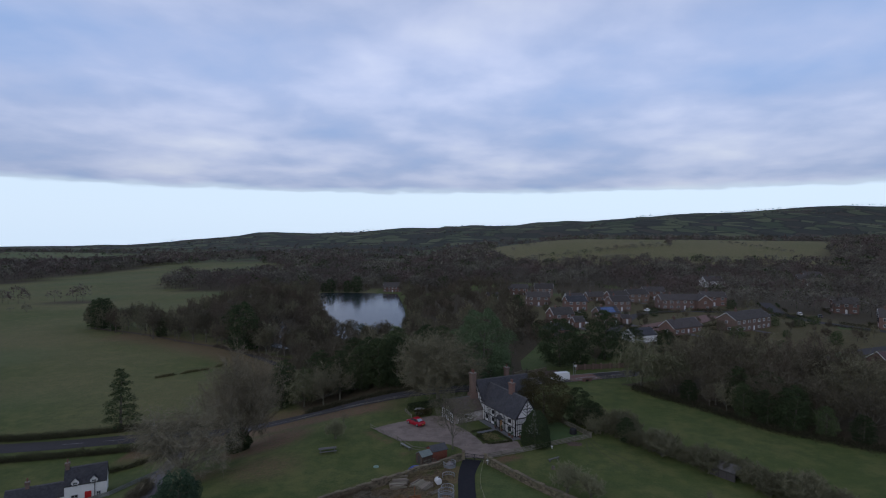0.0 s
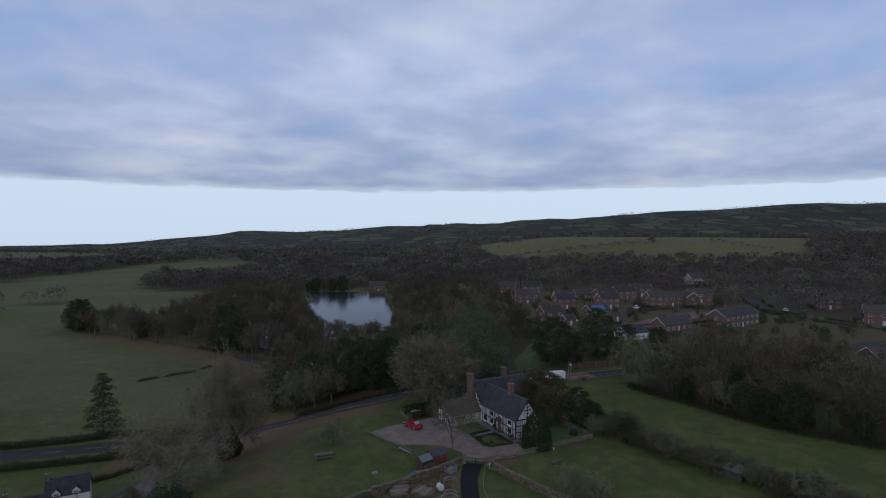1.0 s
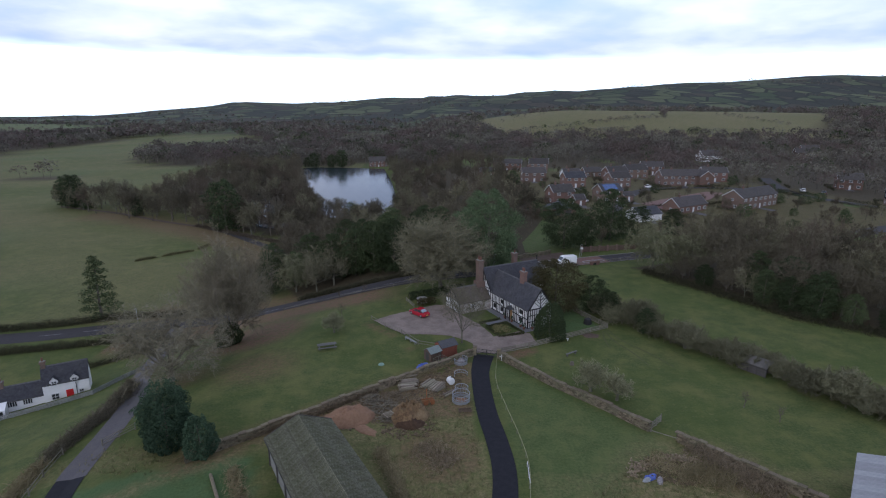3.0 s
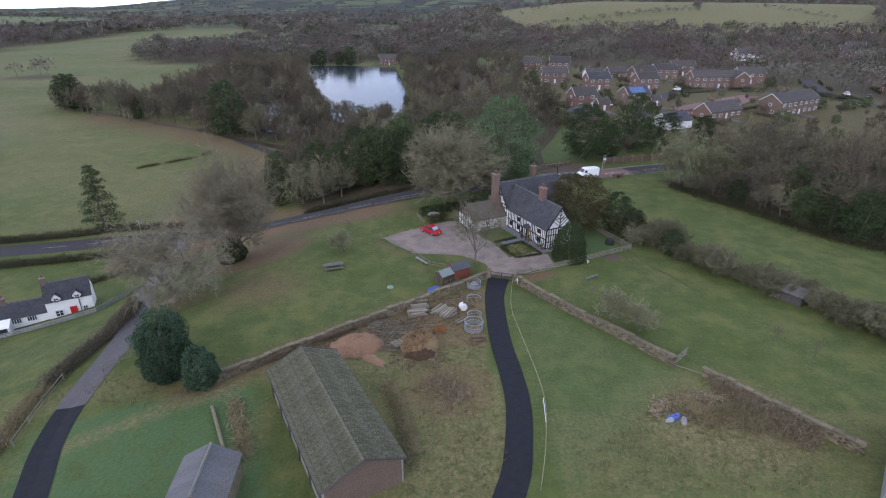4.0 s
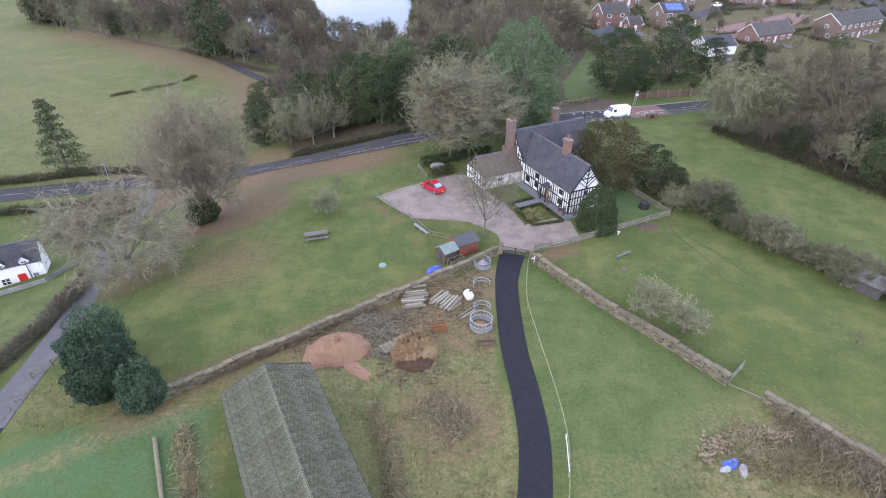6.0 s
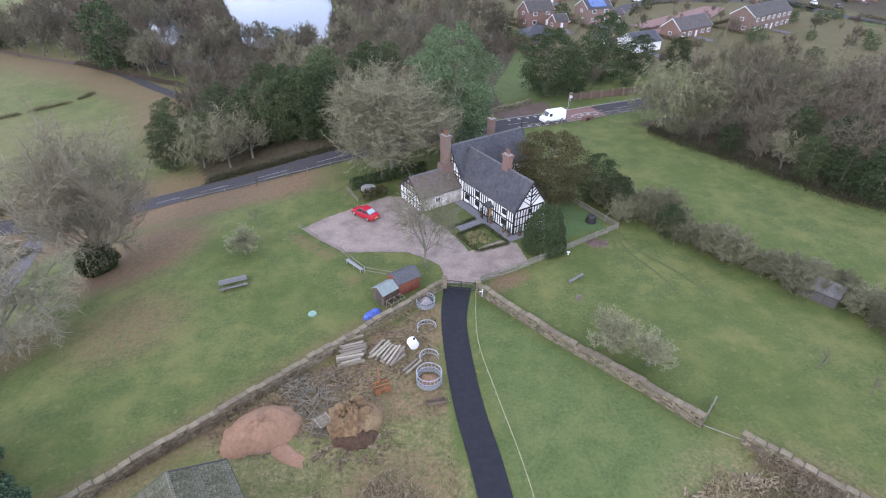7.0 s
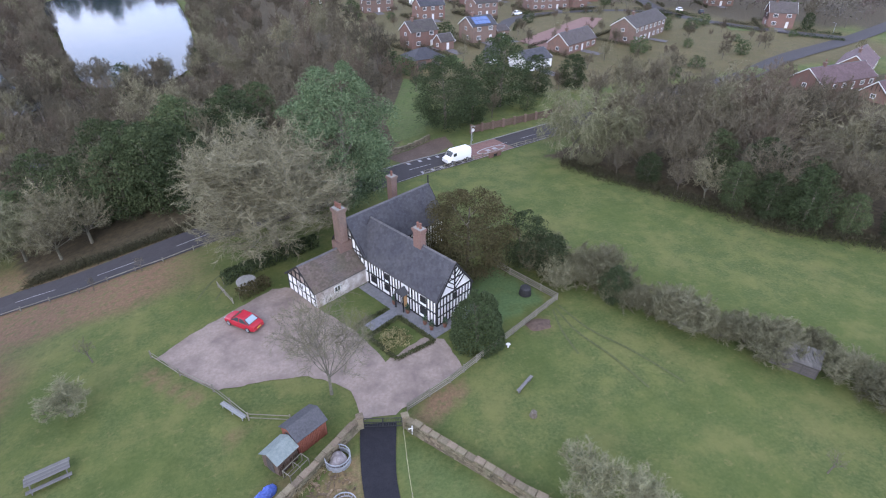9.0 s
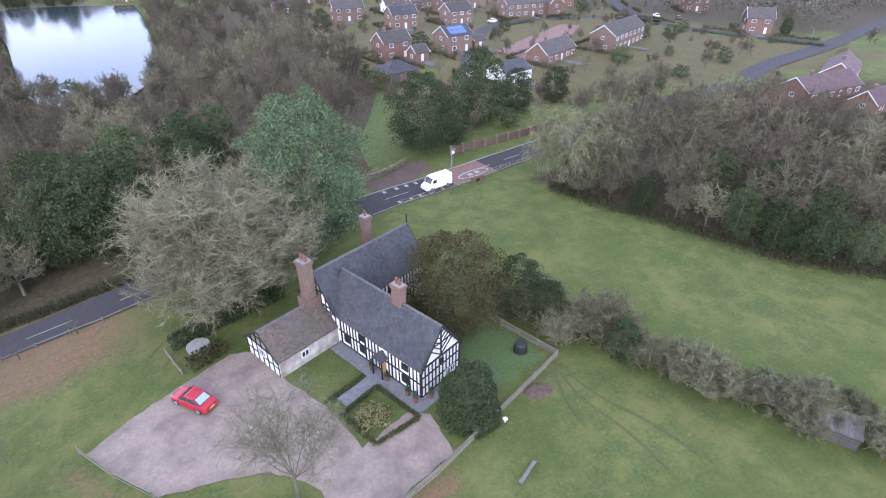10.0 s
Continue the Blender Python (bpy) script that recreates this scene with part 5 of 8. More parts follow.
def window(parent, c, face, w, h, frame_mat="upvc", bars=1, rows=1, depth=0.09):
    """A framed window with panes, set on a wall. face: 'x-', 'x+', 'y-' or 'y+'."""
    ax, sg = face[0], -1 if face[1] == "-" else 1

    def bx(bm, u0, u1, z0, z1, d0, d1):
        d0, d1 = sorted((d0 * sg, d1 * sg))
        if ax == "x":
            box(bm, c[0] + d0, c[0] + d1, c[1] + u0, c[1] + u1, c[2] + z0, c[2] + z1)
        else:
            box(bm, c[0] + u0, c[0] + u1, c[1] + d0, c[1] + d1, c[2] + z0, c[2] + z1)
    bm = bmesh.new()
    f = min(0.09, w * 0.12)
    # the casing is one mitred ring
    rows_ = []
    for d in (-0.03, depth):
        for u, z0, z1 in ((w / 2, 0.0, h), (w / 2 - f, f, h - f)):
            ring = [(-u, z0), (u, z0), (u, z1), (-u, z1)]
            rows_.append([bm.verts.new((c[0] + d * sg, c[1] + a, c[2] + b) if ax == "x" else (c[0] + a, c[1] + d * sg, c[2] + b)) for a, b in ring])
    bo, bi, fo, fi = rows_
    for k in range(4):
        n = (k + 1) % 4
        for p, q in ((bo, fo), (fo, fi), (fi, bi), (bi, bo)):
            bm.faces.new((p[k], p[n], q[n], q[k]))
    bmesh.ops.recalc_face_normals(bm, faces=bm.faces[:])
    ob = part("window", bm, M[frame_mat], parent)
    for i in range(1, bars + 1):
        u = -w / 2 + w * i / (bars + 1)
        bm = bmesh.new()
        bx(bm, u - f / 3, u + f / 3, f, h - f, -0.03, depth * 0.85)
        part("mullion", bm, M[frame_mat], ob)
    for i in range(1, rows):
        z = h * i / rows
        bm = bmesh.new()
        bx(bm, -w / 2 + f, w / 2 - f, z - f / 3, z + f / 3, -0.03, depth * 0.8)
        part("transom", bm, M[frame_mat], ob)
    bm = bmesh.new()
    bx(bm, -w / 2 + f * 0.5, w / 2 - f * 0.5, f * 0.5, h - f * 0.5, 0.0, depth * 0.4)
    part("pane", bm, M["glass"], ob, "dark window glass")
    return ob


def chimney(parent, x, y, z0, z1, w, d, pots=3, material="brick_red"):
    bm = bmesh.new()
    box(bm, x - w / 2, x + w / 2, y - d / 2, y + d / 2, z0, z1 - 0.45)
    box(bm, x - w / 2 - 0.07, x + w / 2 + 0.07, y - d / 2 - 0.07, y + d / 2 + 0.07, z1 - 0.45, z1 - 0.22)
    box(bm, x - w / 2 - 0.13, x + w / 2 + 0.13, y - d / 2 - 0.13, y + d / 2 + 0.13, z1 - 0.22, z1)
    ob = part("chimney", bm, M[material], parent, "red brick chimney stack")
    bm = bmesh.new()
    box(bm, x - w / 2, x + w / 2, y - d / 2, y + d / 2, z1, z1 + 0.06)
    part("capping", bm, M["concrete"], ob)
    for i in range(pots):
        px = x + (i - (pots - 1) / 2) * min(0.42, w / max(1, pots)) if w >= d else x
        py = y if w >= d else y + (i - (pots - 1) / 2) * min(0.42, d / max(1, pots))
        bm = bmesh.new()
        bmesh.ops.create_cone(bm, cap_ends=False, segments=10, radius1=0.15, radius2=0.11, depth=0.6, matrix=Matrix.Translation((px, py, z1 + 0.33)))
        bmesh.ops.create_cone(bm, cap_ends=True, segments=10, radius1=0.14, radius2=0.14, depth=0.08, matrix=Matrix.Translation((px, py, z1 + 0.62)))
        part("chimney_pot", bm, M["terracotta"], ob)
    return ob


# ---- the half-timbered house: front range, cross range and low wing ----
HOUSE = Matrix.Translation((13.6, 100.4, -0.02)) @ Matrix.Rotation(radians(26.4), 4, "Z")
house = thing("timbered_house", HOUSE, "black and white half-timbered house with slate roofs and brick chimneys", "house")
bm = bmesh.new()
prism(bm, [(0, -0.3), (5.2, -0.3), (5.2, 3.4), (2.6, 6.85), (0, 3.4)], 0, 12.0)
front = part("wall", bm, M["render_white"], house, "white panels between black timbers")
bm = bmesh.new()
prism(bm, [(11.5, -0.3), (17.3, -0.3), (17.3, 3.75), (14.4, 7.35), (11.5, 3.75)], -0.1, 12.6, "x")
rear = part("wall", bm, M["render_white"], house, "white panels between black timbers")
bm = bmesh.new()
prism(bm, [(11.6, -0.3), (17.2, -0.3), (17.2, 2.1), (14.4, 4.12), (11.6, 2.1)], -7.0, -0.1, "x")
wing = part("wall", bm, M["flaky"], house, "flaking whitewashed stone walls of the low wing")
gable_roof(house, 0, 5.2, 0, 13.2, 3.55, 7.1, "slate", 0.34, 0.26, 0.2, "y", 21, "oak_black")
gable_roof(house, -0.1, 12.6, 11.5, 17.3, 3.9, 7.6, "slate", 0.34, 0.26, 0.3, "x", 31, "oak_black")
gable_roof(house, -7.0, -0.4, 11.6, 17.2, 2.25, 4.4, "clay_tile", 0.26, 0.2, 0.25, "x", 41, "oak_black", sag=0.04)
chimney(house, 2.6, 5.2, 6.2, 8.9, 0.75, 1.15, 2)
chimney(house, -1.0, 14.5, 3.0, 9.2, 1.0, 1.2, 3, "brick_pink")
box_part("chimney_base", (-1.85, -0.12, 13.7, 15.3, 2.8, 5.0), M["brick_pink"], house, "stepped brick chimney base")
chimney(house, 9.6, 17.7, 2.0, 8.6, 0.9, 0.9, 1, "brick_pink")
piece("finial", "finial", M["oak_black"], house, (12.85, 14.4, 7.4), (12.85, 14.4, 8.7), 0.12, 0.12)


def beam(wall, a, b, w=0.16, d=0.09):
    piece("beam", "beam", M["oak_black"], wall, a, b, w * 0.78, d)


# long front: sill, middle rail, wall plate, close studs
def front_timbers():
    x = -0.03
    for z, w in ((0.12, 0.2), (1.72, 0.18), (3.36, 0.2)):
        beam(front, (x, 0, z), (x, 11.5, z), w)
    openings = [(1.5, 2.45, 0.7, 1.55), (4.35, 5.5, -0.2, 2.05), (7.4, 8.3, 0.75, 1.55), (9.75, 10.65, 0.7, 1.55), (1.6, 2.4, 2.25, 3.0), (7.45, 8.2, 2.25, 3.0)]
    y = 0.0
    k = 0
    while y < 11.55:
        thick = 0.26 if k % 8 == 0 else 0.15
        for z0, z1 in ((0.2, 1.65), (1.8, 3.28)):
            if not any(o0 < y < o1 and z0 < o3 and z1 > o2 for o0, o1, o2, o3 in openings):
                beam(front, (x, y + 0.05, z0), (x, y + 0.05, z1), thick)
        y += 0.46
        k += 1
    for o0, o1, o2, o3 in openings:
        if o2 < 0:
            continue
        window(front, (-0.02, (o0 + o1) / 2, o2), "x-", o1 - o0, o3 - o2, "oak_black", 3, 2, 0.10)
    box_part("door", (-0.10, 0.02, 4.6, 5.25, 0.0, 1.95), M["door_oak"], house, "weathered oak plank door")
    bm = bmesh.new()
    prism(bm, [(4.2, 2.25), (5.65, 2.25), (4.925, 2.95)], -0.95, -0.05, "x")
    part("porch", bm, M["slate"], house, "small gabled porch roof")
    for y in (4.3, 5.55):
        piece("porch_post", "beam", M["oak_black"], house, (-0.85, y, 0), (-0.85, y, 2.3), 0.12, 0.12)


def gable_timbers():
    y = -0.03
    for z, w in ((0.12, 0.2), (1.25, 0.14), (2.4, 0.16), (3.5, 0.26)):
        beam(front, (0, y, z), (5.2, y, z), w)
    for i in range(12):
        x = 5.2 * i / 11
        t = 0.26 if i in (0, 11) else 0.14
        for z0, z1 in ((0.2, 1.2), (1.3, 2.34), (2.46, 3.4)):
            if i in (7, 8, 9) and z0 == 0.2:
                continue
            beam(front, (x, y, z0), (x, y, z1), t)
    window(front, (3.85, -0.02, 0.45), "y-", 1.3, 0.85, "upvc", 3, 1)
    window(front, (2.6, -0.04, 2.62), "y-", 0.6, 0.6, "oak_black", 1, 1)
    beam(front, (2.6, y, 3.6), (2.6, y, 6.7), 0.2)
    for s in (-1, 1):
        for k in range(5):
            z = 3.7 + 0.62 * k
            reach = min(2.35 - 0.44 * k - 0.0, (7.0 - z) * 0.74) * 0.62
            beam(front, (2.6 + s * 0.08, y, z), (2.6 + s * (0.08 + reach), y, z + reach * 0.85), 0.13)
        beam(front, (2.6 + s * 2.6, y - 0.02, 3.5), (2.6, y - 0.02, 6.95), 0.2)
    beam(front, (1.2, y, 5.1), (4.0, y, 5.1), 0.15)


def rear_timbers():
    # west gable over the low wing, and the stretch east of the front range
    x = -0.13
    for k in range(9):
        yy = 11.7 + k * 0.68
        top = 3.9 + (2.9 - abs(yy - 14.4)) * 1.24 - 0.25
        beam(rear, (x, yy, 2.4), (x, yy, top), 0.16)
    for z, a in ((3.9, 2.75), (5.3, 1.7)):
        beam(rear, (x, 14.4 - a, z), (x, 14.4 + a, z), 0.18)
    for s in (-1, 1):
        beam(rear, (x - 0.02, 14.4 + s * 2.9, 3.85), (x - 0.02, 14.4, 7.45), 0.18)
    y = 11.47
    for z, w in ((0.15, 0.2), (2.0, 0.18), (3.75, 0.2)):
        beam(rear, (5.3, y, z), (12.6, y, z), w)
    for k in range(16):
        xx = 5.5 + k * 0.47
        for z0, z1 in ((0.2, 1.92), (2.08, 3.66)):
            beam(rear, (xx, y, z0), (xx, y, z1), 0.15)
    window(rear, (7.5, 11.48, 2.3), "y-", 1.0, 0.9, "oak_black", 2, 1)
    xe = 12.63
    for k in range(9):
        yy = 11.7 + k * 0.68
        beam(rear, (xe, yy, 0.2), (xe, yy, 3.9 + (2.9 - abs(yy - 14.4)) * 1.24 - 0.25), 0.16)
    # white timbered gable of the wing
    x = -7.03
    box_part("gable_panel", (-7.025, -6.95, 11.65, 17.15, 0.0, 2.2), M["render_white"], wing, "whitewashed gable end")
    for k in range(7):
        yy = 11.75 + k * 0.88
        beam(wing, (x, yy, 0.0), (x, yy, 2.2 + (2.8 - abs(yy - 14.4)) * 0.68 - 0.1), 0.17)
    for z, a in ((1.1, 2.75), (2.25, 2.75), (3.2, 1.4)):
        beam(wing, (x, 14.4 - a, z), (x, 14.4 + a, z), 0.17)
    window(wing, (-7.03, 14.4, 1.2), "x-", 1.1, 0.9, "upvc", 2, 1)
    window(wing, (-4.2, 11.58, 0.9), "y-", 0.9, 0.8, "upvc", 1, 1)


front_timbers()
gable_timbers()
rear_timbers()


# ---- village houses ----
FOOT = []


def dwelling(x, y, rot, w, l, eave, ridge, wall_mat, roof_mat, label, name="brick_house", win=2, floors=2, stack=True, barge="upvc", tile=0.5, solar=False, group="village houses", timber=False):
    """Ridge along local x; the eave front faces local -y."""
    ob = thing(name, at(x, y, rot, -0.1), label, "house", group)
    FOOT.append((x, y, rot, l, w))
    bm = bmesh.new()
    prism(bm, [(0, -1.0), (w, -1.0), (w, eave - 0.12), (w / 2, ridge - 0.2), (0, eave - 0.12)], 0, l, "x")
    body = part("wall", bm, M[wall_mat], ob)
    gable_roof(ob, 0, l, 0, w, eave, ridge, roof_mat, tile, tile * 0.8, 0.3, "x", int(x) % 97, barge, None if tile > 0.6 else "ridge", sag=0.0)
    n = max(1, int(l / 3.2))
    for fl in range(floors):
        z = 0.9 + fl * 2.5
        if z + 1.1 > eave + 0.15:
            break
        for i in range(n):
            u = l * (i + 0.5) / n
            if fl == 0 and i == n // 2:
                box_part("door", (u - 0.45, u + 0.45, -0.06, 0.05, 0, 2.05), M["upvc"], ob, "white front door")
                continue
            window(ob, (u, -0.01, z), "y-", 1.5, 1.15, "upvc", 2, 1)
    for end, fc in ((0, "x-"), (l, "x+")):
        window(ob, (end, w * 0.5, 0.9 + (2.5 if floors > 1 else 0)), fc, 1.1, 1.0, "upvc", 1, 1)
        if floors > 1:
            window(ob, (end, w * 0.35, 0.9), fc, 1.2, 1.1, "upvc", 1, 1)
    if stack:
        chimney(ob, l * 0.25, w / 2, ridge - 0.8, ridge + 0.9, 0.6, 0.6, 1)
    if solar:
        k = (ridge - eave) / (w / 2)
        for i in range(4):
            for j in range(2):
                u0, v0 = l * 0.14 + i * 1.5, 0.45 + j * 1.35
                bm = bmesh.new()
                z0 = eave + k * v0 + 0.12
                z1 = eave + k * (v0 + 1.25) + 0.12
                vs = [bm.verts.new(p) for p in ((u0, v0, z0), (u0 + 1.4, v0, z0), (u0 + 1.4, v0 + 1.25, z1), (u0, v0 + 1.25, z1))]
                bm.faces.new(vs)
                g = bmesh.ops.extrude_face_region(bm, geom=bm.faces[:])
                bmesh.ops.translate(bm, verts=[q for q in g["geom"] if isinstance(q, bmesh.types.BMVert)], vec=(0, 0, 0.05))
                bmesh.ops.recalc_face_normals(bm, faces=bm.faces[:])
                part("solar_panel", bm, M["solar"], ob, "blue solar panel")
    if timber:
        for end, sg in ((0, -1), (l, 1)):
            for i in range(7):
                yy = w * (i + 0.5) / 7
                piece("beam", "beam", M["oak_black"], body, (end + sg * 0.03, yy, 2.6), (end + sg * 0.03, yy, eave + (w / 2 - abs(yy - w / 2)) * (ridge - eave) / (w / 2) - 0.2), 0.16, 0.08)
    return ob


BRICK = "red-brick house with brown tiled roof and white trim"
dwelling(46.0, 219.0, 18, 6.5, 9.5, 4.8, 7.4, "brick_red", "roof_brown", "red-brick house with white-trimmed gable and dark roof")
dwelling(53.5, 214.0, 18, 4.0, 4.5, 2.6, 4.4, "brick_red", "roof_brown", "small brick annexe with white-trimmed gable", floors=1, stack=False)
dwelling(65.5, 219.5, 14, 7.5, 9.0, 4.9, 7.3, "brick_pink", "slate", "red-brick house with solar panels on its roof", solar=True)
dwelling(75.5, 222.5, 14, 5.0, 4.2, 2.6, 3.9, "brick_pink", "roof_brown", "low brick extension beside the solar-panelled house", floors=1, stack=False)
dwelling(68.0, 187.5, 20, 7.0, 9.5, 2.7, 4.8, "render_white", "slate", "white bungalow with dark slate roof", "bungalow", floors=1, stack=False)
dwelling(87.0, 199.5, 28, 7.0, 16.0, 2.8, 5.6, "brick_red", "roof_brown", "long brick bungalow with brown roof", "bungalow", floors=1)
dwelling(113.0, 204.5, 30, 8.0, 24.0, 5.0, 7.6, "brick_pink", "roof_brown", "long two-storey brick house with brown roof", win=5)
dwelling(175.0, 213.0, -35, 7.0, 8.5, 5.0, 8.0, "brick_red", "roof_brown", "dark gabled house with half-timbered upper storey", timber=True)
dwelling(127.0, 150.5, 4, 8.5, 20.0, 2.6, 5.4, "brick_red", "roof_plum", "large house with plum tiled roofs among trees", floors=1)
dwelling(150.0, 156.0, 30, 8.0, 18.0, 2.8, 5.8, "brick_red", "roof_plum", "large house with plum tiled roofs among trees", floors=1)
dwelling(134.0, 139.5, 10, 6.0, 12.0, 2.2, 4.8, "brick_red", "roof_plum", "timber-gabled house with plum roof among trees", floors=1, timber=True)
dwelling(111.0, 269.0, 2, 8.0, 24.0, 5.0, 7.6, "brick_pink", "roof_brown", "row of brick houses with brown roofs and white trim", win=6)
dwelling(135.5, 267.0, 92, 7.0, 7.0, 5.0, 7.6, "brick_red", "roof_brown", "brick house with white-trimmed gable", stack=False)
dwelling(91.0, 287.0, 10, 8.0, 11.0, 4.9, 7.4, "brick_red", "roof_brown", BRICK)
dwelling(105.0, 298.0, 10, 8.0, 12.0, 4.9, 7.4, "brick_pink", "roof_brown", BRICK)
dwelling(84.0, 305.0, 8, 7.5, 10.0, 2.8, 5.2, "brick_pink", "roof_brown", "brick bungalow with brown roof", "bungalow", floors=1)
dwelling(38.0, 344.0, -14, 8.0, 17.0, 4.9, 7.3, "brick_red", "roof_brown", "terrace of brick houses with grey-brown roofs")
dwelling(58.0, 332.0, -10, 8.0, 11.0, 5.0, 7.8, "brick_pink", "roof_brown", BRICK)
dwelling(28.0, 322.0, 5, 6.0, 8.0, 2.6, 4.6, "brick_red", "roof_brown", "small brick house with brown roof", floors=1, stack=False)
dwelling(198.0, 398.0, 10, 9.0, 15.0, 4.5, 8.0, "render_white", "roof_brown", "large white house with brown roof on the slope")
dwelling(280.0, 418.0, -20, 9.0, 12.0, 5.0, 8.5, "brick_red", "roof_brown", "gabled brick house among trees", timber=True)
dwelling(300.0, 440.0, -20, 9.0, 12.0, 5.0, 8.5, "brick_red", "roof_brown", "gabled brick house among trees")
dwelling(190.0, 258.0, -25, 7.0, 10.0, 4.9, 7.6, "brick_red", "roof_brown", BRICK)
dwelling(84.0, 262.0, 12, 7.5, 10.0, 4.9, 7.4, "brick_pink", "roof_brown", BRICK)
dwelling(140.0, 286.0, -10, 8.0, 12.0, 4.9, 7.4, "brick_red", "roof_brown", BRICK)
dwelling(62.0, 262.0, 8, 7.5, 10.0, 4.9, 7.4, "brick_red", "slate", BRICK)
dwelling(46.0, 286.0, 0, 7.5, 12.0, 4.9, 7.4, "brick_pink", "roof_brown", BRICK)
dwelling(70.0, 296.0, 4, 7.5, 9.0, 2.8, 5.4, "render_white", "roof_brown", "white bungalow with brown roof", "bungalow", floors=1)
dwelling(120.0, 316.0, -5, 8.0, 12.0, 4.9, 7.4, "brick_red", "roof_brown", BRICK)
dwelling(-52.0, 482.0, 5, 9.0, 16.0, 5.0, 8.5, "brick_red", "roof_brown", "large brick house beyond the lake")


def hip_roof(parent, x0, x1, y0, y1, ze, zr, material, over=0.4, tile=0.45):
    x0, x1, y0, y1 = x0 - over, x1 + over, y0 - over, y1 + over
    ym, h = (y0 + y1) / 2, (y1 - y0) / 2
    a, b = (x0 + h, ym, zr), (x1 - h, ym, zr)
    for i, c in enumerate((((x0, y0, ze), (x1, y0, ze), a, b), ((x0, y1, ze), (x1, y1, ze), a, b), ((x0, y0, ze), (x0, y1, ze), a, a), ((x1, y0, ze), (x1, y1, ze), b, b))):
        V, F = tiles(*c, tile, tile * 0.8, 60 + i)
        part_data("roof", V, F, M[material], parent)


def double_garage(x, y, rot):
    ob = thing("garage", at(x, y, rot, -0.1), "brick double garage with dark hipped roof", "garage")
    bm = bmesh.new()
    box(bm, 0, 9.0, 0, 7.0, -1, 2.55)
    part("wall", bm, M["brick_red"], ob)
    hip_roof(ob, 0, 9, 0, 7, 2.6, 4.8, "slate", 0.5)
    for u in (2.4, 6.6):
        box_part("garage_door", (u - 1.2, u + 1.2, -0.05, 0.05, 0, 2.1), M["wood_dark"], ob)
    for u in (0.2, 4.5, 8.8):
        box_part("pillar", (u - 0.2, u + 0.2, -1.2, -0.8, -0.5, 2.5), M["brick_red"], ob)


double_garage(40.5, 198.5, 12)


# ---- white cottage by the lane ----
def cottage():
    m = Matrix.Translation((-66.4, 93.4, -9.75)) @ Matrix.Rotation(radians(28.0), 4, "Z")
    ob = thing("white_cottage", m, "whitewashed cottage with slate roof, dormers and a red door", "cottage")
    L, W, E, R = 6.3, 4.0, 3.7, 6.1
    bm = bmesh.new()
    prism(bm, [(0, -1.5), (W, -1.5), (W, E - 0.12), (W / 2, R - 0.18), (0, E - 0.12)], 0, L, "x")
    part("wall", bm, M["limewash"], ob)
    gable_roof(ob, 0, L, 0, W, E, R, "slate", 0.34, 0.26, 0.12, "x", 71, None)
    for u in (1.6, 4.4):
        bm = bmesh.new()
        prism(bm, [(u - 0.6, 3.1), (u + 0.6, 3.1), (u + 0.6, 4.05), (u, 4.65), (u - 0.6, 4.05)], -0.04, 1.6)
        d = part("dormer", bm, M["limewash"], ob, "white gabled dormer")
        for s in (-1, 1):
            V, F = tiles((u + s * 0.75, -0.2, 3.9), (u + s * 0.75, 1.7, 3.9), (u, -0.2, 4.75), (u, 1.7, 4.75), 0.3, 0.25, 5)
            part_data("dormer_roof", V, F, M["slate"], d)
        window(ob, (u, -0.05, 3.25), "y-", 0.75, 0.8, "upvc", 1, 2)
    box_part("door", (3.0, 4.0, -0.07, 0.05, 0.0, 2.05), M["door_red"], ob, "bright red plank door")
    window(ob, (1.5, -0.01, 0.75), "y-", 1.1, 1.1, "upvc", 1, 2)
    window(ob, (5.1, -0.01, 0.8), "y-", 0.7, 1.0, "upvc", 1, 2)
    piece("drainpipe", "drainpipe", M["iron"], ob, (4.5, -0.08, 0), (4.5, -0.08, 3.4), 0.09, 0.09)
    chimney(ob, 0.3, W / 2, R - 0.9, R + 0.9, 0.6, 0.6, 1, "brick_pink")
    ext = part("extension", bmesh.new(), M["limewash"], ob, "lower whitewashed extension")
    bm = bmesh.new()
    prism(bm, [(0.3, -1.5), (4.2, -1.5), (4.2, 1.88), (2.25, 3.57), (0.3, 1.88)], -8.5, 0, "x")
    part("wall", bm, M["limewash"], ext)
    gable_roof(ob, -8.5, -0.15, 0.3, 4.2, 2.0, 3.75, "slate", 0.34, 0.26, 0.12, "x", 75, None)
    for u in (-2.2, -4.2, -6.6):
        window(ob, (u, 0.29, 0.85), "y-", 1.3, 0.95, "upvc", 3, 1)
    bm = bmesh.new()
    prism(bm, [(-2.0, -1.0), (0.3, -1.0), (0.3, 2.0), (-2.0, 1.6)], -8.5, -4.8, "x")
    part("porch", bm, M["limewash"], ext, "lean-to porch with glazed front")
    window(ob, (-6.6, -2.0, 0.6), "y-", 3.0, 0.9, "oak_black", 4, 1)
    chimney(ob, -5.5, 2.25, 3.2, 4.7, 0.55, 0.55, 1, "brick_pink")


cottage()


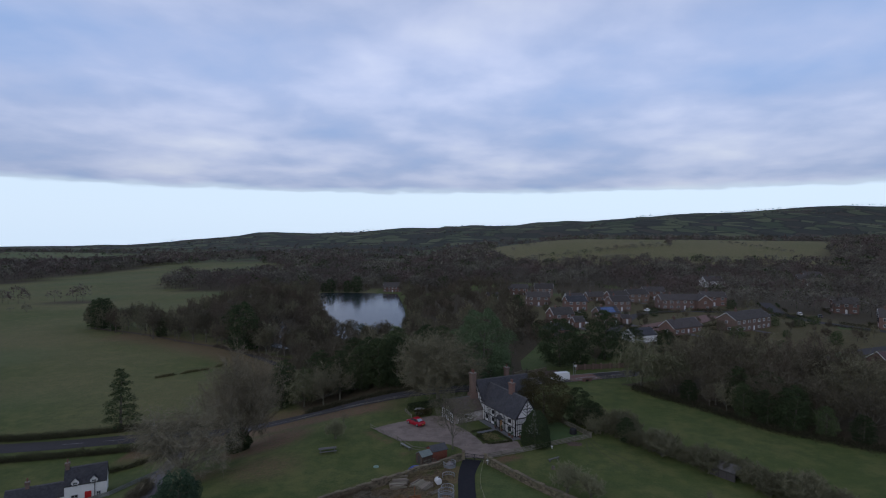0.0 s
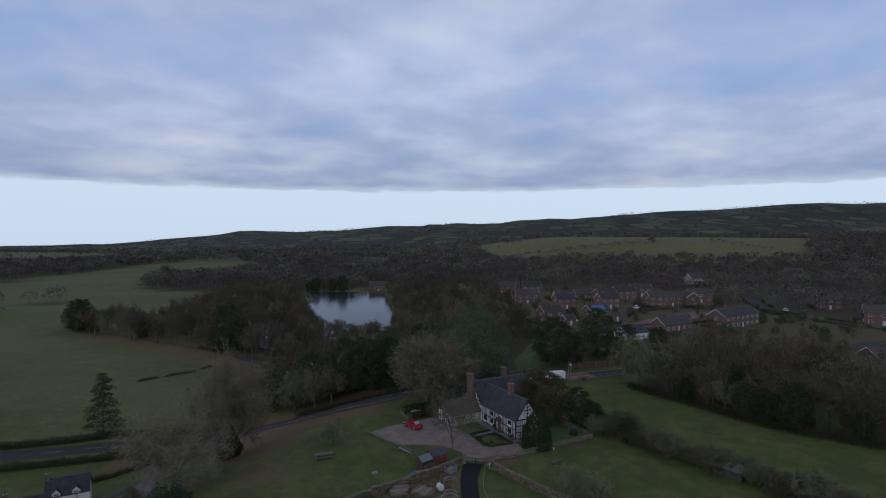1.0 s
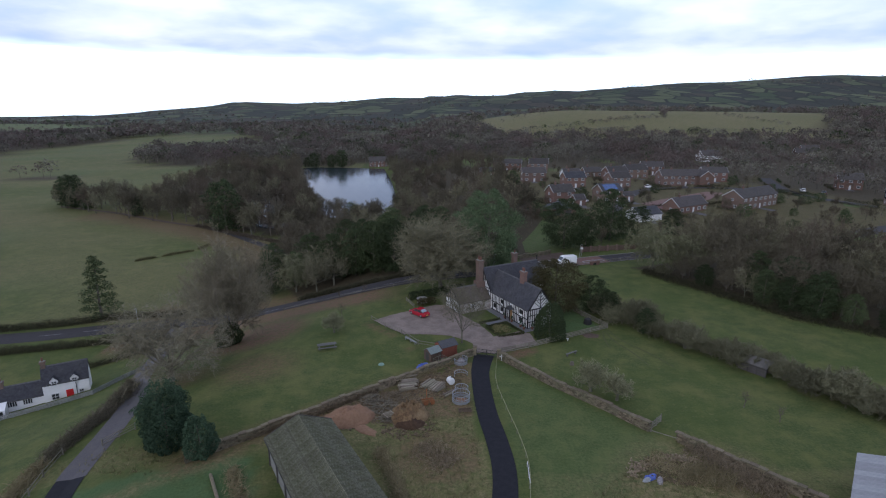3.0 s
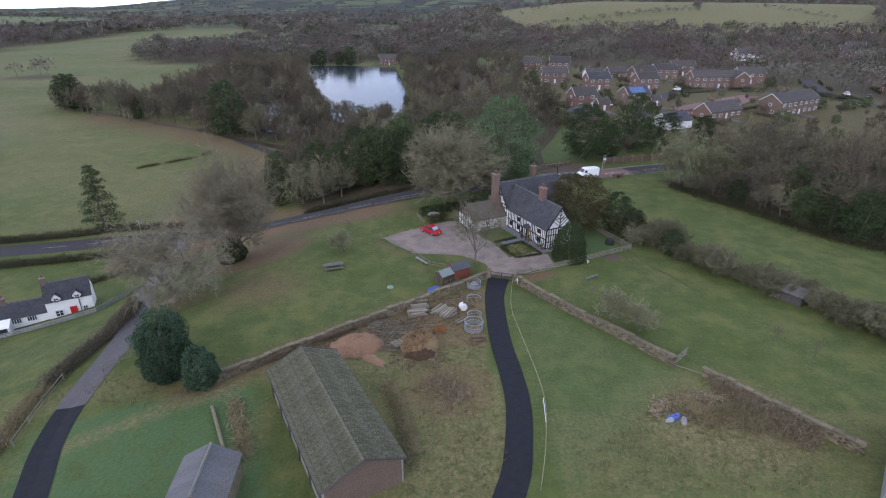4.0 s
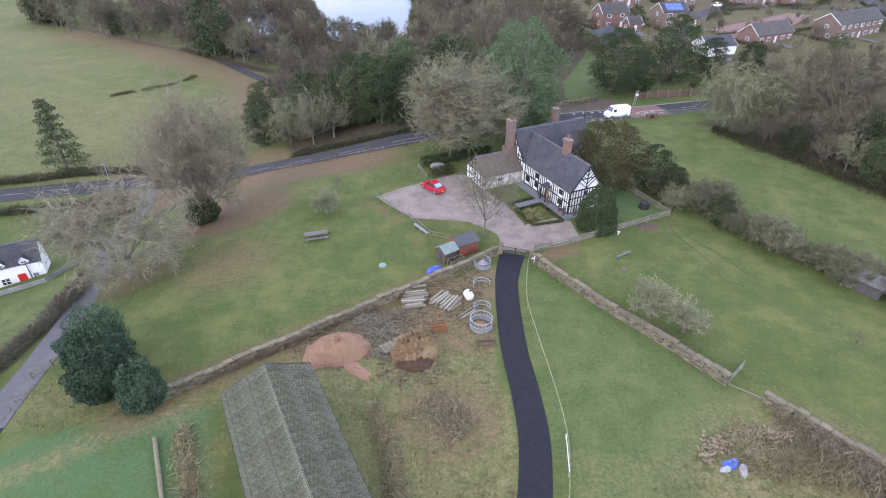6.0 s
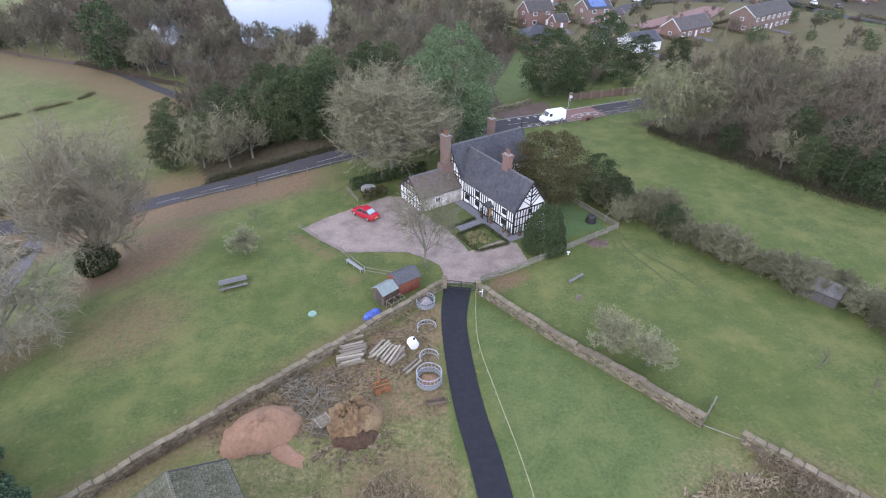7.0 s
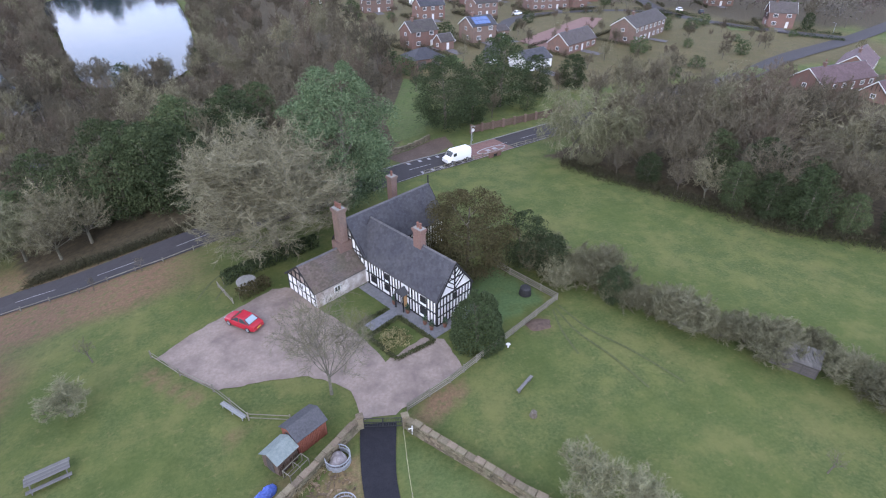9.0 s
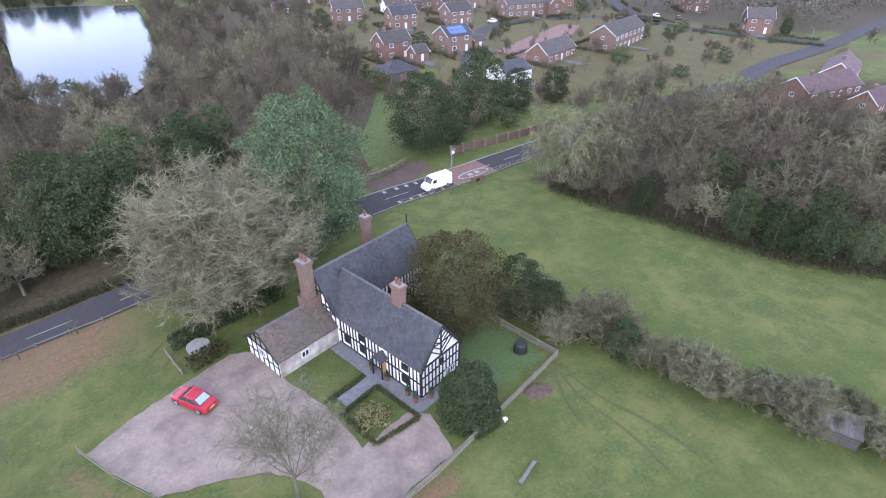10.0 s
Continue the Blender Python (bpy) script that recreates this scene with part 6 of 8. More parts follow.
# ---- barn with corrugated roof ----
def sheet_mesh(key, w, l, material, waves=5, amp=0.075):
    if key in UNIT:
        return UNIT[key]
    n = waves * 6
    V, F = [], []
    for j in range(2):
        for i in range(n + 1):
            V.append((w * i / n, l * j, amp * math.sin(2 * math.pi * waves * i / n)))
    for i in range(n):
        F.append((i, i + 1, n + 2 + i, n + 1 + i))
    me = bpy.data.meshes.new(key)
    me.from_pydata(V, [], F)
    me.materials.append(material)
    UNIT[key] = me
    return me


def sheet_roof(ob, L, W, ze, zr, key, material, rows=2, over=0.25, sw=1.0):
    """Ridge along local y, centred on W/2."""
    r = random.Random(9)
    half = W / 2 + over
    drop = (zr - ze) / (W / 2)
    sl = math.hypot(half, drop * half)
    ang = math.atan2(drop, 1)
    n = int(math.ceil((L + 2 * over) / sw))
    sw = (L + 2 * over) / n
    me = sheet_mesh(key, sw * 1.03, sl / rows * 1.06, material)
    for side in (0, 1):
        for j in range(rows):
            for i in range(n):
                s = new("roof_sheet", me)
                s.parent = ob
                # sheet x runs along the barn, sheet y up the slope
                if side == 0:
                    bx = Matrix(((0, math.cos(ang), -math.sin(ang)), (-1, 0, 0), (0, math.sin(ang), math.cos(ang))))
                    org = Vector((-over, L + over - i * sw, ze - drop * over))
                    up = Vector((math.cos(ang), 0, math.sin(ang)))
                else:
                    bx = Matrix(((0, -math.cos(ang), math.sin(ang)), (1, 0, 0), (0, math.sin(ang), math.cos(ang))))
                    org = Vector((W + over, -over + i * sw, ze - drop * over))
                    up = Vector((-math.cos(ang), 0, math.sin(ang)))
                p = org + up * (sl / rows * j) + Vector((0, 0, 0.02 * j + r.uniform(0, 0.012) + 0.004 * (i % 2)))
                s.matrix_basis = Matrix.Translation(p) @ bx.to_4x4()
    bm = bmesh.new()
    prism(bm, [(W / 2 - 0.15, zr - 0.04), (W / 2, zr + 0.09), (W / 2 + 0.15, zr - 0.04), (W / 2, zr - 0.01)], -over, L + over)
    part("ridge_cap", bm, M["ridge_lichen"], ob, "lichened yellowish ridge capping")


def barn():
    m = Matrix.Translation((-13.3, 49.6, ground(-15, 58))) @ Matrix.Rotation(radians(29), 4, "Z")
    ob = thing("barn", m, "long low barn with mossy corrugated cement roof", "barn")
    L, W, E, R = 17.0, 7.0, 2.9, 4.45
    bm = bmesh.new()
    for a in ((0, 0.15, 0, L), (W - 0.15, W, 0, L)):
        box(bm, a[0], a[1], a[2], a[3], -0.4, E - 0.05)
    part("wall", bm, M["concrete"], ob, "grey block side walls")
    for y0, y1 in ((L - 0.15, L), (0, 0.15)):
        bm = bmesh.new()
        prism(bm, [(0.15, -0.4), (W - 0.15, -0.4), (W - 0.15, E - 0.05), (W / 2, R - 0.1), (0.15, E - 0.05)], y0, y1)
        part("gable_wall", bm, M["wood_brown"], ob, "dark boarded gable end")
    for i in range(6):
        for x in (-0.06, W + 0.06):
            piece("post", "post_dark", M["wood_dark"], ob, (x, 0.3 + i * 3.2, 0), (x, 0.3 + i * 3.2, E - 0.1), 0.18, 0.12)
    for x in (-0.27, W + 0.27):
        piece("gutter", "gutter", M["iron"], ob, (x, -0.25, E - 0.2), (x, L + 0.25, E - 0.2), 0.1, 0.12)
    k = (R - E) / (W / 2)
    for y in (-0.29, L + 0.29):
        for x0 in (-0.3, W + 0.3):
            piece("verge_board", "post_dark", M["wood_dark"], ob, (x0, y, E - k * 0.3 + 0.03), (W / 2, y, R + 0.04), 0.16, 0.05)
    sheet_roof(ob, L, W, E, R, "barn_sheet", M["asbestos"], 2, 0.28, 1.0)


barn()


def small_building(name, x, y, rot, W, L, E, R, roof, wall, label, key):
    ob = thing(name, at(x, y, rot, 0), label, "shed")
    bm = bmesh.new()
    prism(bm, [(0, -0.4), (W, -0.4), (W, E), (W / 2, R - 0.1), (0, E)], 0.1, L - 0.1)
    part("wall", bm, M[wall], ob)
    sheet_roof(ob, L, W, E, R, key, M[roof], 1, 0.2, 0.9)
    box_part("door", (W * 0.35, W * 0.65, 0.03, 0.12, 0, 2.0), M["wood_dark"], ob, "dark boarded door")
    return ob


small_building("slate_outbuilding", -25.2, 48.6, 4, 4.4, 5.0, 2.3, 3.5, "roof_lead", "stone", "stone outbuilding with grey roof beside the barn", "lead_sheet")
small_building("steel_barn", 31.9, 50.4, -42, 9.0, 12.0, 3.4, 4.6, "galv_roof", "concrete", "grey barn with corrugated steel roof", "steel_sheet")


def field_shelter():
    m = at(42.6, 84.9, -55, 0)
    ob = thing("field_shelter", m, "low timber field shelter with rusty corrugated roof", "shed")
    L, D = 3.8, 1.9
    for u in (0, 1.27, 2.53, 3.8):
        for v, h in ((0, 1.4), (D, 1.85)):
            piece("post", "post_dark", M["wood_dark"], ob, (u, v, -0.2), (u, v, h), 0.12, 0.12)
    for k in range(11):
        z = 0.1 + k * 0.17
        if k < 8:
            piece("board", "board_dark", M["wood_dark"], ob, (0, -0.04, z), (L, -0.04, z), 0.15, 0.025)
        piece("board", "board_dark", M["wood_dark"], ob, (0, D + 0.04, z), (L, D + 0.04, z), 0.15, 0.025)
    me = sheet_mesh("shelter_sheet", 0.69, 2.4, M["old_steel"], 6, 0.03)
    for i in range(6):
        s = new("roof_sheet", me)
        s.parent = ob
        ang = math.atan2(0.45, D)
        s.matrix_basis = Matrix.Translation((-0.1 + i * 0.66, -0.25, 1.38 + 0.006 * (i % 2))) @ Matrix.Rotation(ang, 4, "X")


field_shelter()


# ---- boundary walls, fences and the gate ----
def stone_wall(name, line, h, label, coping=True, seed=1, thick=0.5):
    """Dry-stone masonry with coping stones on top."""
    ob = thing(name, Matrix(), label, "wall")
    r = random.Random(seed)
    V, F = [], []
    pts = densify(line, 0.42)
    caps = []
    for i in range(len(pts) - 1):
        (x1, y1), (x2, y2) = pts[i], pts[i + 1]
        l = math.hypot(x2 - x1, y2 - y1)
        ux, uy = (x2 - x1) / l, (y2 - y1) / l
        nx, ny = -uy, ux
        z = ground(x1, y1) - 0.25
        hh = h * (1 + 0.05 * math.sin(i * 0.37) + r.uniform(-0.015, 0.01))
        course = 0
        while z < ground(x1, y1) + hh - 0.08:
            ch = r.uniform(0.15, 0.26)
            o = (0.5 if course % 2 else 0.0) * l
            w = thick * (0.62 - 0.16 * (z - ground(x1, y1)) / h)
            k = len(V)
            for dz in (0, ch * 0.93):
                for a, b in ((0.0, -1), (0.96, -1), (0.96, 1), (0.0, 1)):
                    j = r.uniform(-0.025, 0.025)
                    V.append((x1 + ux * (l * a + o) + nx * b * (w + j), y1 + uy * (l * a + o) + ny * b * (w + j), z + dz + r.uniform(-0.012, 0.012)))
            F += [tuple(k + q for q in f) for f in ((4, 5, 6, 7), (0, 1, 5, 4), (1, 2, 6, 5), (2, 3, 7, 6), (3, 0, 4, 7))]
            z += ch
            course += 1
        caps.append((x1 + ux * l / 2, y1 + uy * l / 2, z, math.atan2(uy, ux)))
    mas = part_data("masonry", V, F, M["stone_mix"], ob)
    mas["kind"] = "stuff"
    if coping:
        for x, y, z, a in caps[::2]:
            s = new("coping_stone", unit_mesh("coping_stone", M["stone"]))
            s.parent = ob
            s.matrix_basis = Matrix.Translation((x, y, z + 0.04)) @ Matrix.Rotation(a + r.uniform(-0.015, 0.015), 4, "Z") @ Matrix.Rotation(r.uniform(-0.03, 0.03), 4, "X") @ Matrix.Diagonal((0.83 * r.uniform(0.95, 1.01), thick * r.uniform(1.0, 1.1), 0.12 * r.uniform(0.8, 1.3), 1))
    return ob


stone_wall("stone_wall", WALL_W, 0.95, "weathered stone wall between the lawn and the rough yard", seed=3)
stone_wall("stone_wall", WALL_E, 1.0, "weathered stone wall running from the gate down the paddock", seed=4, thick=0.55)
stone_wall("stone_wall", [(24.9, 67.1), (29.2, 62.0), (32.6, 58.0), (34.4, 56.0)], 1.1, "stone wall below the paddock with dead brambles", seed=5)


def fence(name, line, h, label, gap=2.0, rails=3, mat_="wood", rail=0.09, post=0.11, group=""):
    ob = thing(name, Matrix(), label, "fence", group)
    pts = densify(line, gap)
    key = "post_" + mat_
    for x, y in pts:
        z = ground(x, y)
        piece("post", key, M[mat_], ob, (x, y, z - 0.3), (x, y, z + h), post, post)
    for (x1, y1), (x2, y2) in zip(pts, pts[1:]):
        for k in range(rails):
            f = (k + 0.7) / rails * h * 0.97
            piece("rail", key, M[mat_], ob, (x1, y1, ground(x1, y1) + f), (x2, y2, ground(x2, y2) + f), rail, 0.035)
    return ob


fence("timber_fence", [(7.6, 90.7), (12.3, 92.6), (18.9, 95.9), (27.9, 100.4)], 1.0, "weathered timber fence between forecourt and paddock", 1.8, 4, rail=0.13)
fence("timber_fence", [(27.9, 100.4), (25.0, 106.6), (23.6, 110.4)], 1.0, "weathered timber fence round the side lawn", 1.8, 4, rail=0.13)
fence("timber_fence", [(-14.3, 105.2), (-11.5, 101.7), (-8.5, 98.6), (-5.6, 94.2), (-2.2, 92.8)], 0.95, "low timber fence along the forecourt's edge", 2.6, 2)
fence("field_gate", [(22.9, 69.4), (24.7, 71.0)], 1.1, "short weathered field gate at the wall's end", 1.2, 5)
fence("hurdle", [(22.6, 68.9), (25.0, 67.2)], 0.3, "fallen wooden rail in the gap of the wall", 1.5, 1)
fence("timber_fence", [(-42.6, 69.8), (-40.1, 72.4)], 0.95, "short post-and-rail fence beside the lane", 1.6, 3)
fence("timber_fence", [(-45.2, 59.0), (-46.6, 65.4), (-47.2, 69.6)], 0.95, "post-and-rail fence on the lane's bank", 2.2, 2)
fence("picket_fence", [(-71.5, 88.0), (-65.4, 90.4), (-58.3, 92.9), (-56.8, 97.2), (-54.8, 101.5)], 0.8, "pale garden fence in front of the white cottage", 1.5, 4, "wood_silver", 0.14)
fence("kerb_rail", [(-36, 126.4), (-25, 124.1), (-15, 124.6), (-4, 127.6), (8, 131.2), (18, 134.9)], 0.7, "low weathered fence along the road verge", 3.0, 1)
fence("road_fence", [(24, 137.6), (34, 140.6), (44, 143.9), (52, 145.8)], 0.8, "low fence along the bend of the road", 2.0, 2)


def tape_fence():
    line = smooth_line([(6.6, 88.4), (5.5, 81), (5.9, 74.2), (6.5, 67.6), (6.6, 62.3), (5.6, 56.5), (4.4, 52)], 5)
    ob = thing("tape_fence", Matrix(), "low pale tape fence along the driveway", "fence")
    for x, y in densify(line, 3.5)[::2]:
        piece("stake", "stake", M["wood"], ob, (x, y, -0.2), (x, y, 0.75), 0.06, 0.06)
    V, F = [], []
    for i, (x, y) in enumerate(line):
        V += [(x - 0.03, y, 0.60), (x + 0.03, y, 0.62), (x + 0.028, y, 0.67), (x - 0.032, y, 0.65)]
    for i in range(len(line) - 1):
        for k in range(4):
            F.append((4 * i + k, 4 * i + (k + 1) % 4, 4 * i + 4 + (k + 1) % 4, 4 * i + 4 + k))
    part_data("tape", V, F, M["tape"], ob)
    ob = thing("white_rail", Matrix(), "fallen white painted rail beside the driveway", "rail")
    piece("rail", "white_rail", M["upvc"], ob, (6.5, 62.8, 0.68), (6.15, 59.4, 0.66), 0.12, 0.05)
    for p in ((6.5, 62.8), (6.34, 61.1), (6.15, 59.4)):
        piece("post", "post_wood", M["wood"], ob, (*p, -0.2), (*p, 0.6), 0.1, 0.1)


tape_fence()


def gate():
    a, b = Vector((3.55, 90.2, 0)), Vector((6.75, 89.2, 0))
    ob = thing("driveway_gate", Matrix(), "dark iron double gate closing the driveway", "gate")
    v = b - a
    for s in range(2):
        leaf = new("gate_leaf")
        leaf.parent = ob
        p, q = a + v * (0.02 + 0.49 * s), a + v * (0.49 + 0.49 * s)
        for z in (0.12, 0.62, 1.12):
            piece("rail", "iron_bar", M["iron"], leaf, p + Vector((0, 0, z)), q + Vector((0, 0, z)), 0.05, 0.05)
        n = 11
        for i in range(n + 1):
            c = p.lerp(q, i / n)
            w = 0.06 if i in (0, n) else 0.025
            piece("bar", "iron_bar", M["iron"], leaf, c + Vector((0, 0, 0.1)), c + Vector((0, 0, 1.18 if i in (0, n) else 1.12)), w, w)
    for p in (a - v.normalized() * 0.22, b + v.normalized() * 0.22):
        post = thing("gate_pier", Matrix.Translation(p), "square stone gate pier with flat cap", "gate pier")
        bm = bmesh.new()
        box(bm, -0.24, 0.24, -0.24, 0.24, -0.3, 1.35)
        bmesh.ops.bevel(bm, geom=bm.edges[:], offset=0.03, segments=1, affect="EDGES")
        part("shaft", bm, M["stone"], post)
        box_part("cap", (-0.31, 0.31, -0.31, 0.31, 1.35, 1.5), M["stone"], post, "flat stone cap", 0.03)
    sg = thing("guide_post", Matrix.Translation((7.3, 88.2, 0)), "small white wooden cross post beside the gate", "post")
    piece("upright", "white_rail", M["upvc"], sg, (0, 0, -0.2), (0, 0, 1.0), 0.1, 0.1)
    piece("arm", "white_rail", M["upvc"], sg, (-0.35, 0, 0.75), (0.35, 0, 0.75), 0.1, 0.05)


gate()


# ---- vehicles ----
def loft(bm, rings, close=True):
    rows = [[bm.verts.new(p) for p in ring] for ring in rings]
    for a, b in zip(rows, rows[1:]):
        n = len(a)
        for i in range(n - (0 if close else 1)):
            bm.faces.new((a[i], a[(i + 1) % n], b[(i + 1) % n], b[i]))
    if close:
        bm.faces.new(rows[0][::-1])
        bm.faces.new(rows[-1])
    bmesh.ops.recalc_face_normals(bm, faces=bm.faces[:])


def wheel(parent, x, y, r=0.31, w=0.2):
    bm = bmesh.new()
    bmesh.ops.create_cone(bm, cap_ends=True, segments=18, radius1=r, radius2=r, depth=w, matrix=Matrix.Translation((x, y, r)) @ Matrix.Rotation(math.pi / 2, 4, "X"))
    bmesh.ops.bevel(bm, geom=[e for e in bm.edges if abs(e.verts[0].co.y - e.verts[1].co.y) < 1e-4], offset=0.03, segments=1, affect="EDGES")
    t = part("wheel", bm, M["rubber"], parent)
    bm = bmesh.new()
    bmesh.ops.create_cone(bm, cap_ends=True, segments=14, radius1=r * 0.66, radius2=r * 0.6, depth=w + 0.02, matrix=Matrix.Translation((x, y, r)) @ Matrix.Rotation(math.pi / 2, 4, "X"))
    part("rim", bm, M["galv"], t, "silver alloy rim")


def saloon(name, m, paint, label, rear_glass="glass_pale", group=""):
    """A four-door car; x is forward."""
    ob = thing(name, m, label, "car", group)
    prof = [(-2.12, 0.42, 0.74, 0.70), (-2.05, 0.28, 0.86, 0.78), (-1.5, 0.2, 0.95, 0.84), (-0.6, 0.18, 0.94, 0.86), (0.5, 0.18, 0.92, 0.86), (1.2, 0.2, 0.84, 0.84), (1.9, 0.26, 0.70, 0.78), (2.12, 0.36, 0.58, 0.66)]
    rings = []
    for x, z0, z1, hw in prof:
        zm = (z0 + z1) / 2
        rings.append([(x, -hw * 0.94, z0), (x, -hw, zm), (x, -hw * 0.93, z1 - 0.06), (x, -hw * 0.80, z1), (x, hw * 0.80, z1), (x, hw * 0.93, z1 - 0.06), (x, hw, zm), (x, hw * 0.94, z0)])
    bm = bmesh.new()
    loft(bm, rings)
    part("body", bm, M[paint], ob)
    cab = [(-1.55, 0.93, 0.94, 0.70), (-0.75, 0.93, 1.36, 0.62), (0.15, 0.92, 1.40, 0.62), (1.0, 0.90, 0.92, 0.70)]
    bm = bmesh.new()
    loft(bm, [[(x, -0.76, z0), (x, -hw, z1), (x, hw, z1), (x, 0.76, z0)] for x, z0, z1, hw in cab])
    g = part("cabin", bm, M["glass"], ob, "dark glazed cabin")
    bm = bmesh.new()
    loft(bm, [[(x, -hw, z), (x, -hw * 0.92, z + 0.04), (x, hw * 0.92, z + 0.04), (x, hw, z), (x, hw * 0.9, z - 0.02), (x, -hw * 0.9, z - 0.02)] for x, z, hw in ((-0.86, 1.32, 0.64), (-0.7, 1.38, 0.65), (0.1, 1.41, 0.65), (0.28, 1.36, 0.64))])
    part("roof", bm, M[paint], ob)
    for s in (-1, 1):
        for p, q in (((-1.5, 0.74 * s, 0.95), (-0.8, 0.63 * s, 1.36)), ((0.2, 0.63 * s, 1.39), (0.98, 0.73 * s, 0.93)), ((-0.2, 0.75 * s, 0.92), (-0.2, 0.635 * s, 1.38))):
            piece("pillar", "pillar_" + paint, M[paint], ob, p, q, 0.07, 0.05)
        box_part("mirror", (0.72, 0.86, min(0.84 * s, 1.0 * s), max(0.84 * s, 1.0 * s), 0.9, 1.02), M[paint], ob, "", 0.02)
        box_part("headlight", (1.9, 2.06, min(0.42 * s, 0.66 * s), max(0.42 * s, 0.66 * s), 0.52, 0.66), M["glass_pale"], ob, "clear headlight", 0.02)
        box_part("tail_light", (-2.12, -2.0, min(0.45 * s, 0.72 * s), max(0.45 * s, 0.72 * s), 0.64, 0.8), M["door_red"], ob, "red tail light", 0.02)
        for x in (-1.3, 1.3):
            wheel(ob, x, 0.76 * s)
    bm = bmesh.new()
    vs = [bm.verts.new(p) for p in ((-1.50, -0.58, 0.99), (-1.50, 0.58, 0.99), (-0.93, 0.52, 1.32), (-0.93, -0.52, 1.32))]
    f = bm.faces.new(vs)
    e = bmesh.ops.extrude_face_region(bm, geom=[f])
    bmesh.ops.translate(bm, verts=[q for q in e["geom"] if isinstance(q, bmesh.types.BMVert)], vec=(-0.02, 0, 0.035))
    bmesh.ops.recalc_face_normals(bm, faces=bm.faces[:])
    part("rear_window", bm, M[rear_glass], g, "rear window, pale where sky reflection is painted in")
    box_part("bumper", (-2.17, -2.0, -0.74, 0.74, 0.32, 0.52), M[paint], ob, "", 0.04)
    box_part("plate", (-2.19, -2.165, -0.26, 0.26, 0.5, 0.61), M["paint_yellow"], ob, "yellow number plate with plain bars")
    return ob


saloon("red_car", at(-5.55, 107.45, 134, 0.06), "car_red", "red saloon car parked on the gravel forecourt")
for x, y, a, p, l in ((101.5, 262.5, 20, "car_white", "white car on a village drive"), (168, 250, 70, "car_white", "white car parked by the village road"), (172, 242, 60, "car_dark", "dark car parked by the village road"), (59, 222, 30, "car_white", "white car beside a brick house"), (62, 196, 80, "car_white", "white car beside the garage"), (96, 215, 30, "car_dark", "dark car on a village drive"), (74, 240, 10, "car_white", "white car on a village drive")):
    saloon("car", at(x, y, a, 0.05), p, l, "glass", "village cars")


def van(m):
    ob = thing("white_van", m, "white delivery van on the road", "van")
    prof = [(-2.5, 0.4, 2.1, 0.9), (-2.42, 0.3, 2.25, 0.94), (0.9, 0.3, 2.28, 0.94), (1.25, 0.3, 2.2, 0.93), (1.85, 0.3, 1.32, 0.92), (2.5, 0.32, 1.05, 0.88), (2.62, 0.4, 0.85, 0.8)]
    bm = bmesh.new()
    loft(bm, [[(x, -hw * 0.96, z0), (x, -hw, (z0 + z1) / 2), (x, -hw * 0.93, z1 - 0.08), (x, -hw * 0.8, z1), (x, hw * 0.8, z1), (x, hw * 0.93, z1 - 0.08), (x, hw, (z0 + z1) / 2), (x, hw * 0.96, z0)] for x, z0, z1, hw in prof])
    part("body", bm, M["car_white"], ob)
    bm = bmesh.new()
    loft(bm, [[(x, -0.74, z - 0.03), (x, 0.74, z - 0.03), (x, 0.74, z + 0.03), (x, -0.74, z + 0.03)] for x, z in ((1.36, 2.05), (1.83, 1.37))])
    part("windscreen", bm, M["glass"], ob, "dark windscreen")
    for s in (-1, 1):
        box_part("side_window", (0.75, 1.4, min(0.92 * s, 0.955 * s), max(0.92 * s, 0.955 * s), 1.35, 1.9), M["glass"], ob, "dark side window")
        box_part("headlight", (2.45, 2.6, min(0.5 * s, 0.8 * s), max(0.5 * s, 0.8 * s), 0.75, 0.92), M["glass_pale"], ob, "clear headlight")
        for x in (-1.6, 1.65):
            wheel(ob, x, 0.84 * s, 0.34, 0.22)


van(at(31.0, 141.0, 197, 0.08))


